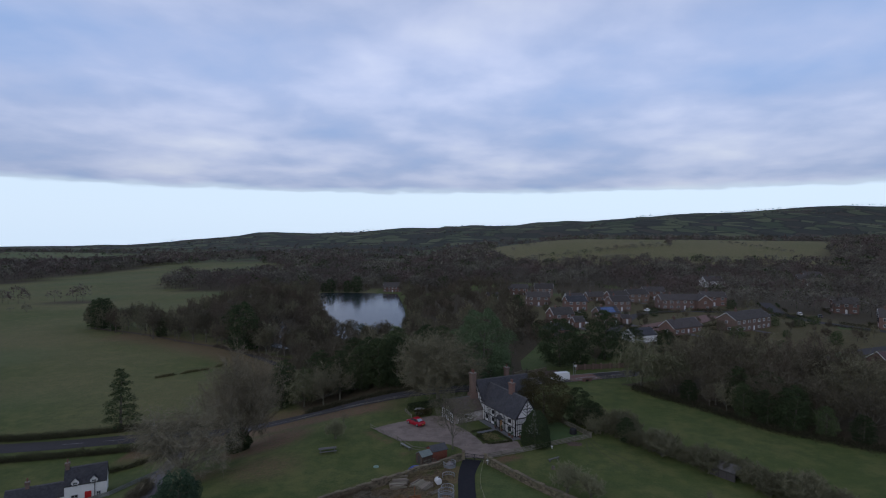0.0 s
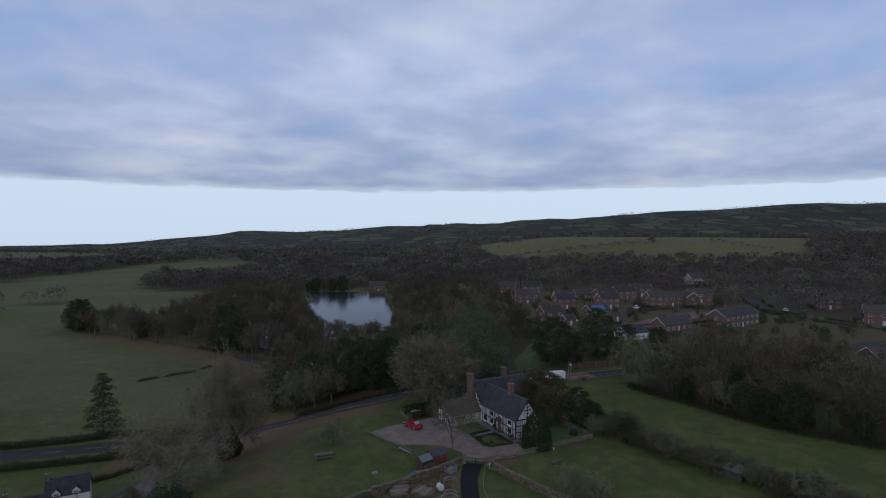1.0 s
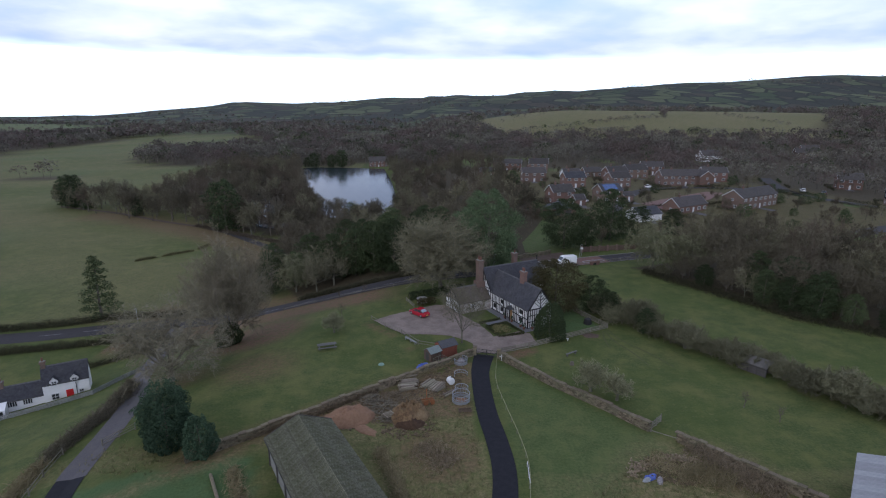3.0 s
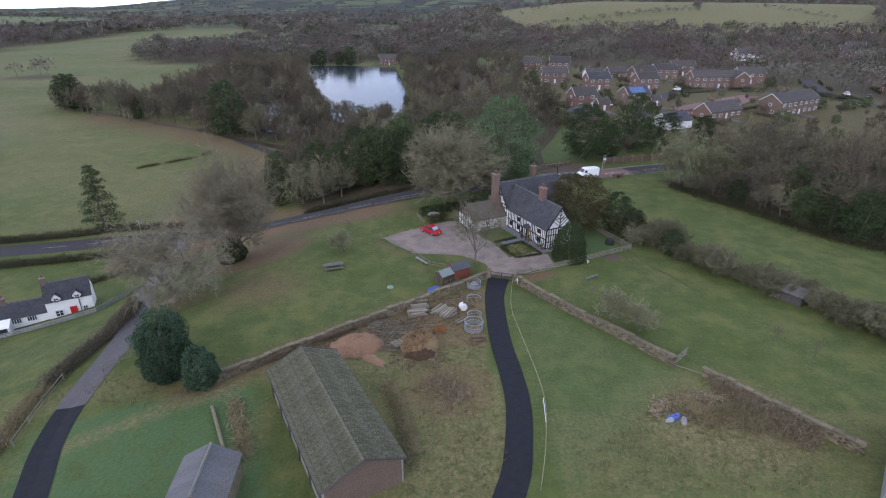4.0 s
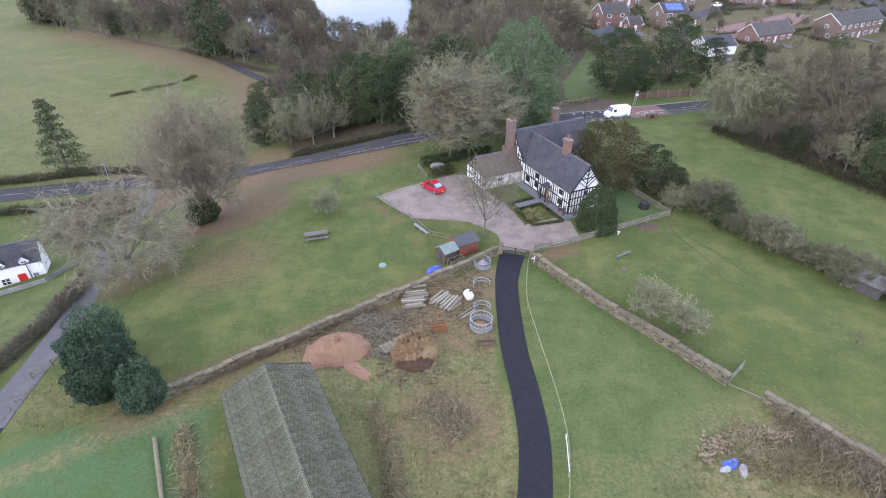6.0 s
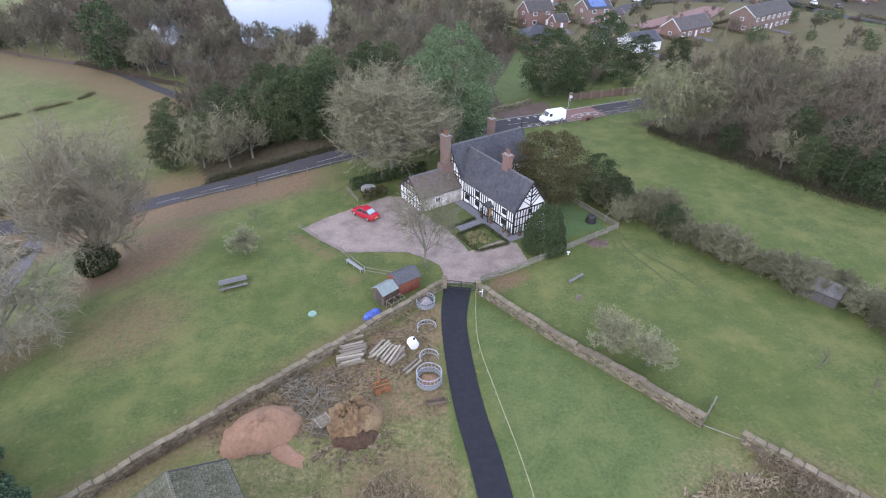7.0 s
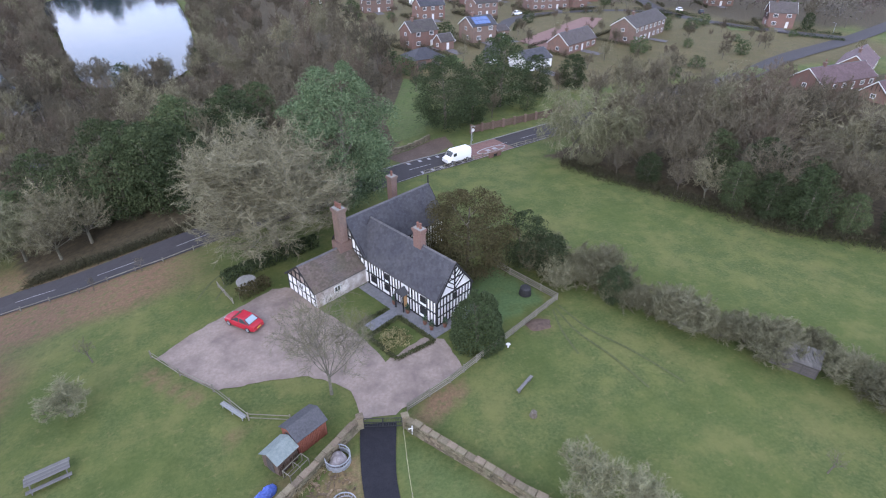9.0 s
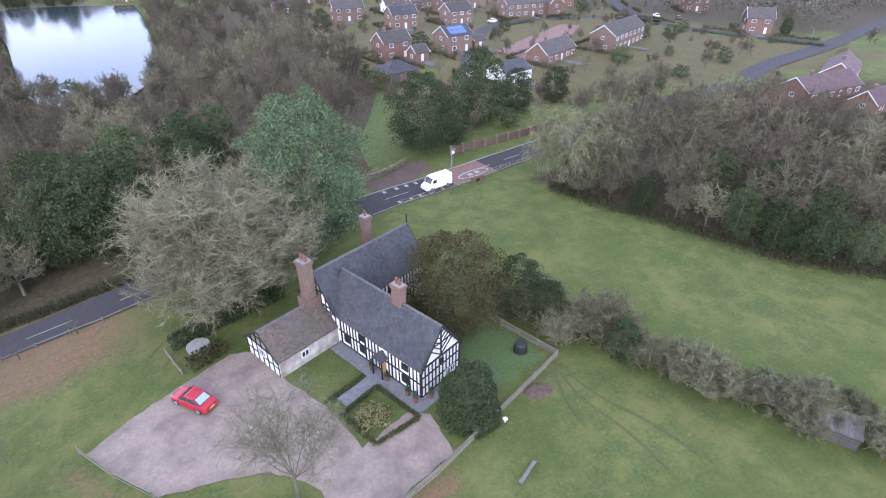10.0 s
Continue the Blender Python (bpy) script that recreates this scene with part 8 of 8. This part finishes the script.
i0, i1 = road_at(33.5), road_at(43.5)
ribbon("red_surfacing", RL[i0:i1], 5.7, M["red_tarmac"], "red anti-skid surfacing across the road", "road", 0.068)
for o in (1.35,):
    c = [(RL[j][0], RL[j][1]) for j in range(i0 + 2, i1 - 2)]
    mid = (i0 + i1) // 2
    cx, cy = offset(mid, -0.9)
    d = (RL[mid + 1][0] - RL[mid - 1][0], RL[mid + 1][1] - RL[mid - 1][1])
    ang = math.atan2(d[1], d[0])
    ell = []
    for q in range(33):
        a = 2 * math.pi * q / 32
        ex, ey = 3.2 * math.cos(a), 1.0 * math.sin(a)
        ell.append((cx + ex * math.cos(ang) - ey * math.sin(ang), cy + ex * math.sin(ang) + ey * math.cos(ang)))
    road_mark("speed_roundel", ell, 0.28, M["paint_white"], "white painted oval on the red surfacing", 0.085)
    for s in (-0.8, 0.8):
        bar = [(cx + (s + e) * math.cos(ang), cy + (s + e) * math.sin(ang)) for e in (-0.45, 0, 0.45)]
        road_mark("painted_bar", bar, 0.9, M["paint_white"], "white painted bar inside the oval", 0.085)
for k in range(5):
    for sd in (-1, 1):
        j = road_at(23 + k * 2.1)
        p, q = offset(j, sd * 2.6), offset(j, sd * 1.75)
        road_mark("warning_tooth", [p, ((p[0] + q[0]) / 2, (p[1] + q[1]) / 2), q], 0.55, M["paint_white"], "white painted triangle at the road's edge", 0.08)
edge = [offset(j, -2.7) for j in range(road_at(18), road_at(75), 2)]
road_mark("edge_line", edge, 0.12, M["paint_white"], "thin white edge line of the road")


def kerb(line, label):
    ob = thing("kerb", Matrix(), label, "kerb")
    for (x1, y1), (x2, y2) in zip(line, line[1:]):
        piece("kerbstone", "kerbstone", M["concrete"], ob, (x1, y1, ground(x1, y1) + 0.08), (x2, y2, ground(x2, y2) + 0.08), 0.2, 0.16)


kerb([offset(j, 2.95) for j in range(road_at(16), road_at(62), 2)], "pale kerb along the road's outer bend")
stone_wall("retaining_wall", [(20, 147.0), (25, 149.4), (29.5, 152.2)], 0.8, "low pale stone wall beside a side track", True, 12, 0.4)
polygon("side_track", [(22, 142.5), (28, 145), (33, 148), (33, 153), (29.5, 151.6), (25, 148.6), (19.5, 146.2)], M["earth"], "brown earthy side track off the road", "track", 0.07)


def brick_panel_fence():
    line = densify([(38.5, 153.0), (46, 154.4), (57, 156.6), (66, 160)], 2.4)
    ob = thing("garden_wall", Matrix(), "brick garden wall with timber panels along the road", "wall")
    for x, y in line:
        z = ground(x, y)
        piece("pier", "brick_pier", M["brick_pink"], ob, (x, y, z - 0.2), (x, y, z + 1.7), 0.45, 0.45)
    for (x1, y1), (x2, y2) in zip(line, line[1:]):
        piece("panel", "panel_brown", M["wood_brown"], ob, (x1, y1, ground(x1, y1) + 0.8), (x2, y2, ground(x2, y2) + 0.8), 1.4, 0.08)


brick_panel_fence()
ob = thing("culvert_head", at(38.2, 140.9, 17), "small brick culvert head with solid black block painted as the shaded opening below the road", "culvert")
bm = bmesh.new()
box(bm, -1.3, -0.45, -0.2, 0.2, -0.4, 0.9)
box(bm, 0.45, 1.3, -0.2, 0.2, -0.4, 0.9)
box(bm, -0.45, 0.45, -0.2, 0.2, 0.55, 0.9)
part("brickwork", bm, M["brick_red"], ob)
# solid block; the culvert's inner shade is put into its black colour
box_part("opening", (-0.45, 0.45, -0.05, 0.15, -0.4, 0.55), M["rubber"], ob, "solid black block painted as the shaded opening")


def lamp_post(x, y, h=5.5, rot=0):
    ob = thing("street_lamp", at(x, y, rot), "slim grey street lamp by the road", "street lamp", "street lamps")
    V, F = [], []
    tube(V, F, [np.array((0, 0, -0.2)), np.array((0, 0, h * 0.6)), np.array((0, 0, h)), np.array((0.7, 0, h + 0.25))], [0.08, 0.06, 0.05, 0.04], 8)
    part_data("pole", V, F, M["galv"], ob)
    box_part("lantern", (0.6, 1.2, -0.1, 0.1, h + 0.17, h + 0.32), M["concrete"], ob, "grey lamp head", 0.03)


for x, y, a in ((36.4, 147.8, 280), (12.5, 138.6, 280), (189, 198, 100), (-70, 129.5, 280)):
    lamp_post(x, y, 3.4, a)
ob = thing("road_sign", at(37.2, 149.0, -20), "round traffic sign on a grey pole seen edge-on", "sign")
piece("pole", "galv_bar", M["galv"], ob, (0, 0, -0.2), (0, 0, 2.4), 0.07, 0.07)
bm = bmesh.new()
bmesh.ops.create_cone(bm, cap_ends=True, segments=20, radius1=0.32, radius2=0.32, depth=0.03, matrix=Matrix.Translation((0, -0.05, 2.2)) @ Matrix.Rotation(math.pi / 2, 4, "X"))
part("disc", bm, M["upvc"], ob)


def utility_pole(x, y, h=8.5):
    ob = thing("utility_pole", at(x, y, 20), "wooden utility pole at the wood's edge", "pole")
    V, F = [], []
    tube(V, F, [np.array((0, 0, -0.3)), np.array((0, 0, h))], [0.14, 0.10], 8)
    part_data("pole", V, F, M["wood"], ob)
    piece("crossarm", "post_wood", M["wood"], ob, (-0.7, 0, h - 0.4), (0.7, 0, h - 0.4), 0.12, 0.1)


utility_pole(-8.3, 136.6)
polygon("green_verge", [(23, 153), (30, 156), (36, 172), (41, 186), (36, 193), (30, 178), (24, 164)], M["verge"], "grass bank between wood and gardens", "verge", 0.05)
ribbon("village_road", densify(smooth_line([(189, 191), (168, 214), (160, 238), (165, 262), (182, 300)]), 2.0), 5.5, M["tarmac"], "grey asphalt side road through the village", "road", 0.10)
ribbon("village_road", densify(smooth_line([(62, 193), (66, 206), (80, 232), (96, 254), (118, 262), (148, 258), (162, 240)]), 2.0), 4.8, M["tarmac"], "asphalt close between village houses", "road", 0.10)
PARK = densify(smooth_line([(-186, 283), (-150, 266), (-118, 245.5), (-88.5, 228), (-65, 204.5), (-50, 190), (-30, 178)]), 2.0)
ribbon("park_track", [p for p in PARK if p[0] > -92], 3.2, M["tarmac"], "narrow asphalt track along the wood's edge", "track", 0.12)
ribbon("park_path", [p for p in PARK if p[0] < -91], 2.2, M["earth"], "bare brown path along the wood's edge", "path", 0.12)
for x, y, w, d, a, lab in ((86, 213, 12, 6, 28, "front lawn"), (128, 170, 9, 7, 20, "clipped lawn"), (164, 213, 9, 7, -30, "front lawn"), (52, 205, 6, 9, 18, "side lawn")):
    c, s = math.cos(radians(a)), math.sin(radians(a))
    polygon("lawn", [(x + c * u - s * v, y + s * u + c * v) for u, v in ((-w / 2, -d / 2), (w / 2, -d / 2), (w / 2, d / 2), (-w / 2, d / 2))], M["verge"], "green village " + lab, "lawn", 0.12)
polygon("brick_forecourt", [(84, 206), (112, 226), (128, 244), (122, 248), (100, 232), (80, 217)], M["red_tarmac"], "reddish paved forecourt between village houses", "forecourt", 0.3)


# ---- hedges and rough growth along lane and road ----
def rough_hedge(name, line, w, h, material, label, density=60, size=0.30, seed=1):
    ob = thing(name, Matrix(), label, "hedge")
    r = np.random.RandomState(seed)
    V, F = [], []
    pts = densify(line, 1.0)
    for (x1, y1), (x2, y2) in zip(pts, pts[1:]):
        n = int(density * 1.3)
        t = r.rand(n)
        hh = h * (0.8 + 0.4 * noise.noise((x1 * 0.4, y1 * 0.4, seed)))
        o = r.normal(size=n) * w * 0.33
        z = np.abs(r.rand(n)) * hh * np.clip(1.25 - np.abs(o) / w * 1.4, 0.2, 1)
        p = np.stack([x1 + (x2 - x1) * t + o * 0.7, y1 + (y2 - y1) * t + o * 0.7, ground(x1, y1) + z], 1)
        a = r.normal(size=(n, 3)) * np.array([size, size, size * 1.2])
        b = r.normal(size=(n, 3)) * size * 0.11
        k = len(V)
        tri = np.stack([p, p + b, p + a], 1).reshape(-1, 3)
        V.extend(tri)
        F.extend([(k + 3 * i, k + 3 * i + 1, k + 3 * i + 2) for i in range(n)])
    part_data("growth", V, F, M[material], ob)
    V, F = [], []
    for x, y in pts:
        g = ground(x, y)
        tube(V, F, [np.array((x, y, g - 0.1)), np.array((x + r.normal() * 0.1, y + r.normal() * 0.1, g + h * 0.8))], [0.05, 0.02], 4)
    part_data("stemwood", V, F, M["bark"], ob)["kind"] = "stuff"
    return ob


rough_hedge("hedge", [(-48.4, 68.5), (-47.6, 73), (-47.2, 78), (-48.6, 85), (-50.8, 91)], 2.0, 1.9, "twig", "brown leafless hedge beside the lane", 420, 0.42, 2)
rough_hedge("hedge", [(-100, 110.5), (-86, 114), (-77, 116.3), (-66, 119.5), (-61, 121)], 1.6, 1.8, "hedge_dark", "trimmed brown hedge along the road", 420, 0.32, 3)
rough_hedge("hedge", [(-140, 119.5), (-110, 123), (-95, 125.4), (-85, 128.2), (-76, 131.5), (-62, 133.5), (-48, 134)], 1.7, 2.0, "hedge_dark", "trimmed dark hedge along the road's field side", 420, 0.32, 4)
rough_hedge("hedge", [(-69, 105.8), (-64.5, 109.5), (-60.5, 113.8), (-57.5, 119)], 1.3, 1.4, "hedge_dark", "dark hedge behind the white cottage", 340, 0.3, 5)
rough_hedge("bramble_bank", [(-46.6, 57), (-48.0, 63), (-48.6, 68)], 2.4, 0.9, "straw", "dead straw-coloured grass on the lane's bank", 300, 0.4, 6)
rough_hedge("bramble_bank", [(25.4, 65.8), (27.6, 62.8), (30.5, 59.4)], 2.6, 1.0, "bramble", "dead brown brambles against the stone wall", 480, 0.3, 7)
rough_hedge("bramble_bank", [(20.0, 63.6), (22.5, 61.4), (25.5, 59.8)], 3.0, 0.7, "straw", "dead straw and rubble in the paddock corner", 480, 0.22, 8)
rough_hedge("bramble_bank", [(-9.8, 66.2), (-7.6, 61), (-6.4, 55.5)], 1.8, 0.8, "straw", "dead brambles along the barn", 420, 0.26, 9)
rough_hedge("bramble_bank", [(-5.2, 66.8), (-3.2, 65), (-1.6, 63.2)], 3.6, 0.5, "bramble", "patch of leafless brambles in the rough field", 620, 0.28, 10)
rough_hedge("bramble_bank", [(-29, 66.0), (-24, 69.4), (-17, 74.6), (-11, 79.2)], 1.3, 0.7, "bramble", "dead growth at the foot of the stone wall", 260, 0.3, 11)
rough_hedge("bramble_bank", [(-8, 81.4), (-3, 85.3), (0, 87.6)], 1.3, 0.5, "straw", "dead grass at the foot of the stone wall", 240, 0.3, 12)
rough_hedge("bramble_bank", [(-25.2, 63.2), (-22.8, 58.5), (-21.4, 55.5)], 1.6, 0.5, "straw", "dead grass along the pipe", 260, 0.32, 13)
for k, line in enumerate(([(-97, 181.5), (-93, 185.5)], [(-91, 187.5), (-87, 191.5), (-84.5, 194)], [(-83, 197), (-82, 202)])):
    rough_hedge("bracken", line, 1.8, 0.8, "straw_green", "broken strip of brown bracken in the pasture", 240, 0.4, 14 + 20 * k)

rough_hedge("field_hedge", [(48, 134.5), (50.5, 130), (53.6, 124.5), (57.5, 118.5), (61, 112), (64.5, 105.5), (76, 95.5), (83, 91.5), (110, 79)], 3.2, 1.1, "hedge_dark", "dark undergrowth at the wood's edge", 260, 0.4, 15)
rough_hedge("undergrowth", [(-34, 134.4), (-22, 132.8), (-12, 132.8), (0, 136), (10, 140)], 2.6, 1.4, "hedge_dark", "evergreen undergrowth along the road", 330, 0.4, 16)
rough_hedge("undergrowth", [(-100, 236), (-84, 224), (-70, 214), (-58, 206)], 2.2, 1.2, "twig_red", "brown undergrowth along the track", 240, 0.4, 17)


def tussocks():
    """Coarse dead grass tufts in the rough yard and paddock corner."""
    r = np.random.RandomState(3)
    V, F = [], []
    zones = [([(1.8, 86), (1.7, 74), (2.0, 56), (-2, 47), (-6.5, 50), (-9.5, 64), (-12, 69), (-4, 70), (-3, 78)], 1500), ([(16, 61), (22, 66), (29, 60), (30, 52), (10, 52), (8, 56)], 900), ([(-46, 66), (-33, 62), (-30, 66), (-40, 70)], 400)]
    for poly, n in zones:
        xs, ys = [p[0] for p in poly], [p[1] for p in poly]
        for _ in range(n):
            x, y = r.uniform(min(xs), max(xs)), r.uniform(min(ys), max(ys))
            if not inside((x, y), poly):
                continue
            g = ground(x, y)
            for b in range(7):
                a = r.uniform(0, 6.28)
                l, h = r.uniform(0.1, 0.35), r.uniform(0.12, 0.38)
                ox, oy = r.normal(0, 0.1, 2)
                k = len(V)
                V += [(x + ox - 0.025 * math.sin(a), y + oy + 0.025 * math.cos(a), g), (x + ox + 0.025 * math.sin(a), y + oy - 0.025 * math.cos(a), g), (x + ox + math.cos(a) * l, y + oy + math.sin(a) * l, g + h)]
                F.append((k, k + 1, k + 2))
    tagged(mesh_object("rough_grass", V, F, M["straw_green"]), "tufts of coarse dead grass", "grass", kind="stuff")


tussocks()


# ---- trees among the village houses ----
def clear_of_houses(x, y):
    for hx, hy, rot, l, w in FOOT:
        a = radians(rot)
        u, v = (x - hx) * math.cos(a) + (y - hy) * math.sin(a), -(x - hx) * math.sin(a) + (y - hy) * math.cos(a)
        if -3.5 < u < l + 3.5 and -9.0 < v < w + 3.0:
            return False
    if math.hypot(x - 45, y - 201) < 9 or seg_dist((x, y), ROAD) < 5.5:
        return False
    return all(seg_dist((x, y), ln) > 4.5 for ln in VROADS)


VROADS = [[(189, 191), (168, 214), (160, 238), (165, 262), (182, 300)], [(62, 193), (66, 206), (80, 232), (96, 254), (118, 262), (148, 258), (162, 240)]]
scatter([(40, 176), (62, 172), (100, 172), (128, 180), (150, 190), (160, 210), (150, 235), (160, 260), (150, 300), (110, 320), (75, 345), (35, 365), (24, 330), (28, 260), (33, 215)], 8.6, ["bare", "red", "bare", "shrub_green", "pale", "red"], (3.2, 7.0), "garden trees in the village", clear_of_houses)
for x, y, k, h in ((150, 189, "bare", 6), (160, 197, "pale", 6), (172, 199, "shrub_green", 3), (176, 178, "pale", 5), (168, 172, "shrub_green", 3.5), (200, 186, "bare", 7), (186, 206, "ever", 6), (196, 214, "bare", 9), (148, 199, "shrub_green", 3)):
    plant(k, x, y, h, group="garden trees in the village")


# ---- wheel ruts in the grass ----
for line in ([(-8.5, 112.8), (-6.5, 116.6), (-2.5, 119.6), (2.5, 123.2), (7, 127)], [(-10.5, 113.5), (-8.2, 117.6), (-3.5, 120.9), (1.5, 124.6), (6, 128.2)], [(27.6, 99.4), (28.6, 95), (31.0, 90.5), (33, 85.5)], [(27.0, 99.2), (27.2, 95), (28.6, 90.5), (29.4, 86)], [(26.6, 99.0), (25.8, 95.5), (25.6, 92)]):
    ribbon("wheel_rut", densify(smooth_line(line), 0.6), 0.26, M["rut"], "muddy wheel rut worn into the grass", "rut", 0.045, 2)


# ---- garden hedges along the village roads ----
def side_line(line, o, gap0, gap1):
    pts = densify(smooth_line(line), 2.0)
    out = []
    for i in range(1, len(pts) - 1):
        a, b = pts[i - 1], pts[i + 1]
        l = math.hypot(b[0] - a[0], b[1] - a[1])
        out.append((pts[i][0] - (b[1] - a[1]) / l * o, pts[i][1] + (b[0] - a[0]) / l * o))
    return out[gap0:gap1]


for ln in VROADS:
    n = len(densify(smooth_line(ln), 2.0))
    for o in (-4.4, 4.4):
        for g in range(0, n - 6, 9):
            seg = side_line(ln, o, g, g + 6)
            if len(seg) > 2:
                rough_hedge("garden_hedge", seg, 1.0, 1.3, "hedge_dark" if (g // 9) % 2 else "yew", "clipped garden hedge along a village road", 90, 0.4, g + 3)
for hx, hy, rot, l, w in list(FOOT):
    if hy > 180 and hy < 330 and hx > 35:
        a = radians(rot)
        P = [(hx + math.cos(a) * u - math.sin(a) * v, hy + math.sin(a) * u + math.cos(a) * v) for u, v in ((-2.5, -7), (-2.5, w + 5), (l + 2.5, w + 5))]
        rough_hedge("garden_hedge", P, 0.9, 1.4, "hedge_dark", "garden hedge between village plots", 70, 0.42, int(hx))
        D = [(hx + math.cos(a) * u - math.sin(a) * v, hy + math.sin(a) * u + math.cos(a) * v) for u, v in ((l * 0.45, -0.6), (l * 0.45, -6.5))]
        ribbon("garden_drive", densify(D, 1.0), 3.0, M["old_tarmac"], "grey drive in front of a village house", "drive", 0.13, 2)


def dump_corner():
    """Split logs, sheeting and scrap dumped in the paddock's corner."""
    r = random.Random(23)
    ob = thing("log_pile", Matrix(), "arc of pale split logs tipped on the grass", "log pile")
    arc = smooth_line([(17.3, 61.0), (18.6, 62.4), (20.6, 63.2), (23.2, 63.6), (25.2, 63.2)], 8)
    for k in range(290):
        x, y = r.choice(arc)
        if 20.4 < x < 22.6 and r.random() < 0.6:
            continue
        x, y = x + r.gauss(0, 0.38), y + r.gauss(0, 0.38)
        a, z, l = r.uniform(0, 3.14), r.uniform(0.04, 0.26), r.uniform(0.09, 0.20)
        dz = r.uniform(-0.08, 0.08)
        piece("log", "split_log", M["log_pale"], ob, (x - math.cos(a) * l, y - math.sin(a) * l, z - dz), (x + math.cos(a) * l, y + math.sin(a) * l, z + dz), r.uniform(0.06, 0.13), r.uniform(0.06, 0.12))
    for x, y, a, w, m, lab in ((19.2, 60.7, 30, 0.9, "tarp", "crumpled blue plastic sheet on the grass"), (19.9, 60.1, 70, 0.7, "rubble", "pale crumpled sack on the grass"), (18.5, 60.2, 10, 0.5, "galv", "bent grey metal sheet on the grass")):
        V, F = lump_mesh(int(a), w, w * 0.5, 0.28, 0.3, 14)
        sh = mesh_object("scrap_sheet", V, F, M[m])
        sh.matrix_basis = at(x, y, a)
        tagged(sh, lab, "scrap")


M["log_pale"] = mat("split_log", (0.17, 0.13, 0.082), (0.31, 0.25, 0.165), 5, 0.95, 0.3, rand=0.3)
dump_corner()
rough_hedge("bramble_bank", [(22.6, 60.6), (25.2, 61.2), (27.6, 59.4)], 3.2, 1.3, "straw", "mound of dead straw-coloured grass", 620, 0.34, 21)
rough_hedge("bramble_bank", [(26.2, 62.6), (28.8, 59.8), (31.2, 57.0)], 2.6, 1.3, "bramble", "grey-brown dead brambles below the stone wall", 620, 0.36, 22)


def debris():
    """Stones, offcuts and clods strewn over the rough yard."""
    r = random.Random(17)
    V, F = [], []
    zones = [(-9.5, 75.5, 5.0, 4.0, 420), (-3.5, 80.5, 4.5, 3.5, 260), (-14.5, 73.0, 4.0, 3.0, 160), (-6.5, 70.5, 3.5, 2.5, 160), (22.5, 62.0, 3.5, 2.6, 260), (-1.0, 84.5, 3.0, 3.0, 120)]
    for cx, cy, rx, ry, n in zones:
        for _ in range(n * 2):
            a, q = r.uniform(0, 6.28), math.sqrt(r.random())
            x, y = cx + math.cos(a) * rx * q, cy + math.sin(a) * ry * q
            if seg_dist((x, y), WALL_W) < 0.5:
                continue
            z = ground(x, y)
            l, w, h = r.choice((0.05, 0.08, 0.12, 0.16, 0.34)) * r.uniform(0.6, 1.2), r.uniform(0.03, 0.10), r.uniform(0.03, 0.12)
            t = r.uniform(0, 3.14)
            c_, s_ = math.cos(t), math.sin(t)
            k = len(V)
            for dz in (0, h):
                for u, v in ((-l, -w), (l, -w), (l * 0.9, w), (-l * 0.9, w)):
                    V.append((x + c_ * u - s_ * v + r.uniform(-0.03, 0.03), y + s_ * u + c_ * v + r.uniform(-0.03, 0.03), z + dz * r.uniform(0.6, 1.2) + r.uniform(0, 0.02)))
            F += [tuple(k + i for i in f) for f in ((4, 5, 6, 7), (0, 1, 5, 4), (1, 2, 6, 5), (2, 3, 7, 6), (3, 0, 4, 7))]
    tagged(mesh_object("yard_debris", V, F, M["debris"]), "stones, clods and offcuts strewn over the ground", "debris", kind="stuff")


debris()
far_woods()
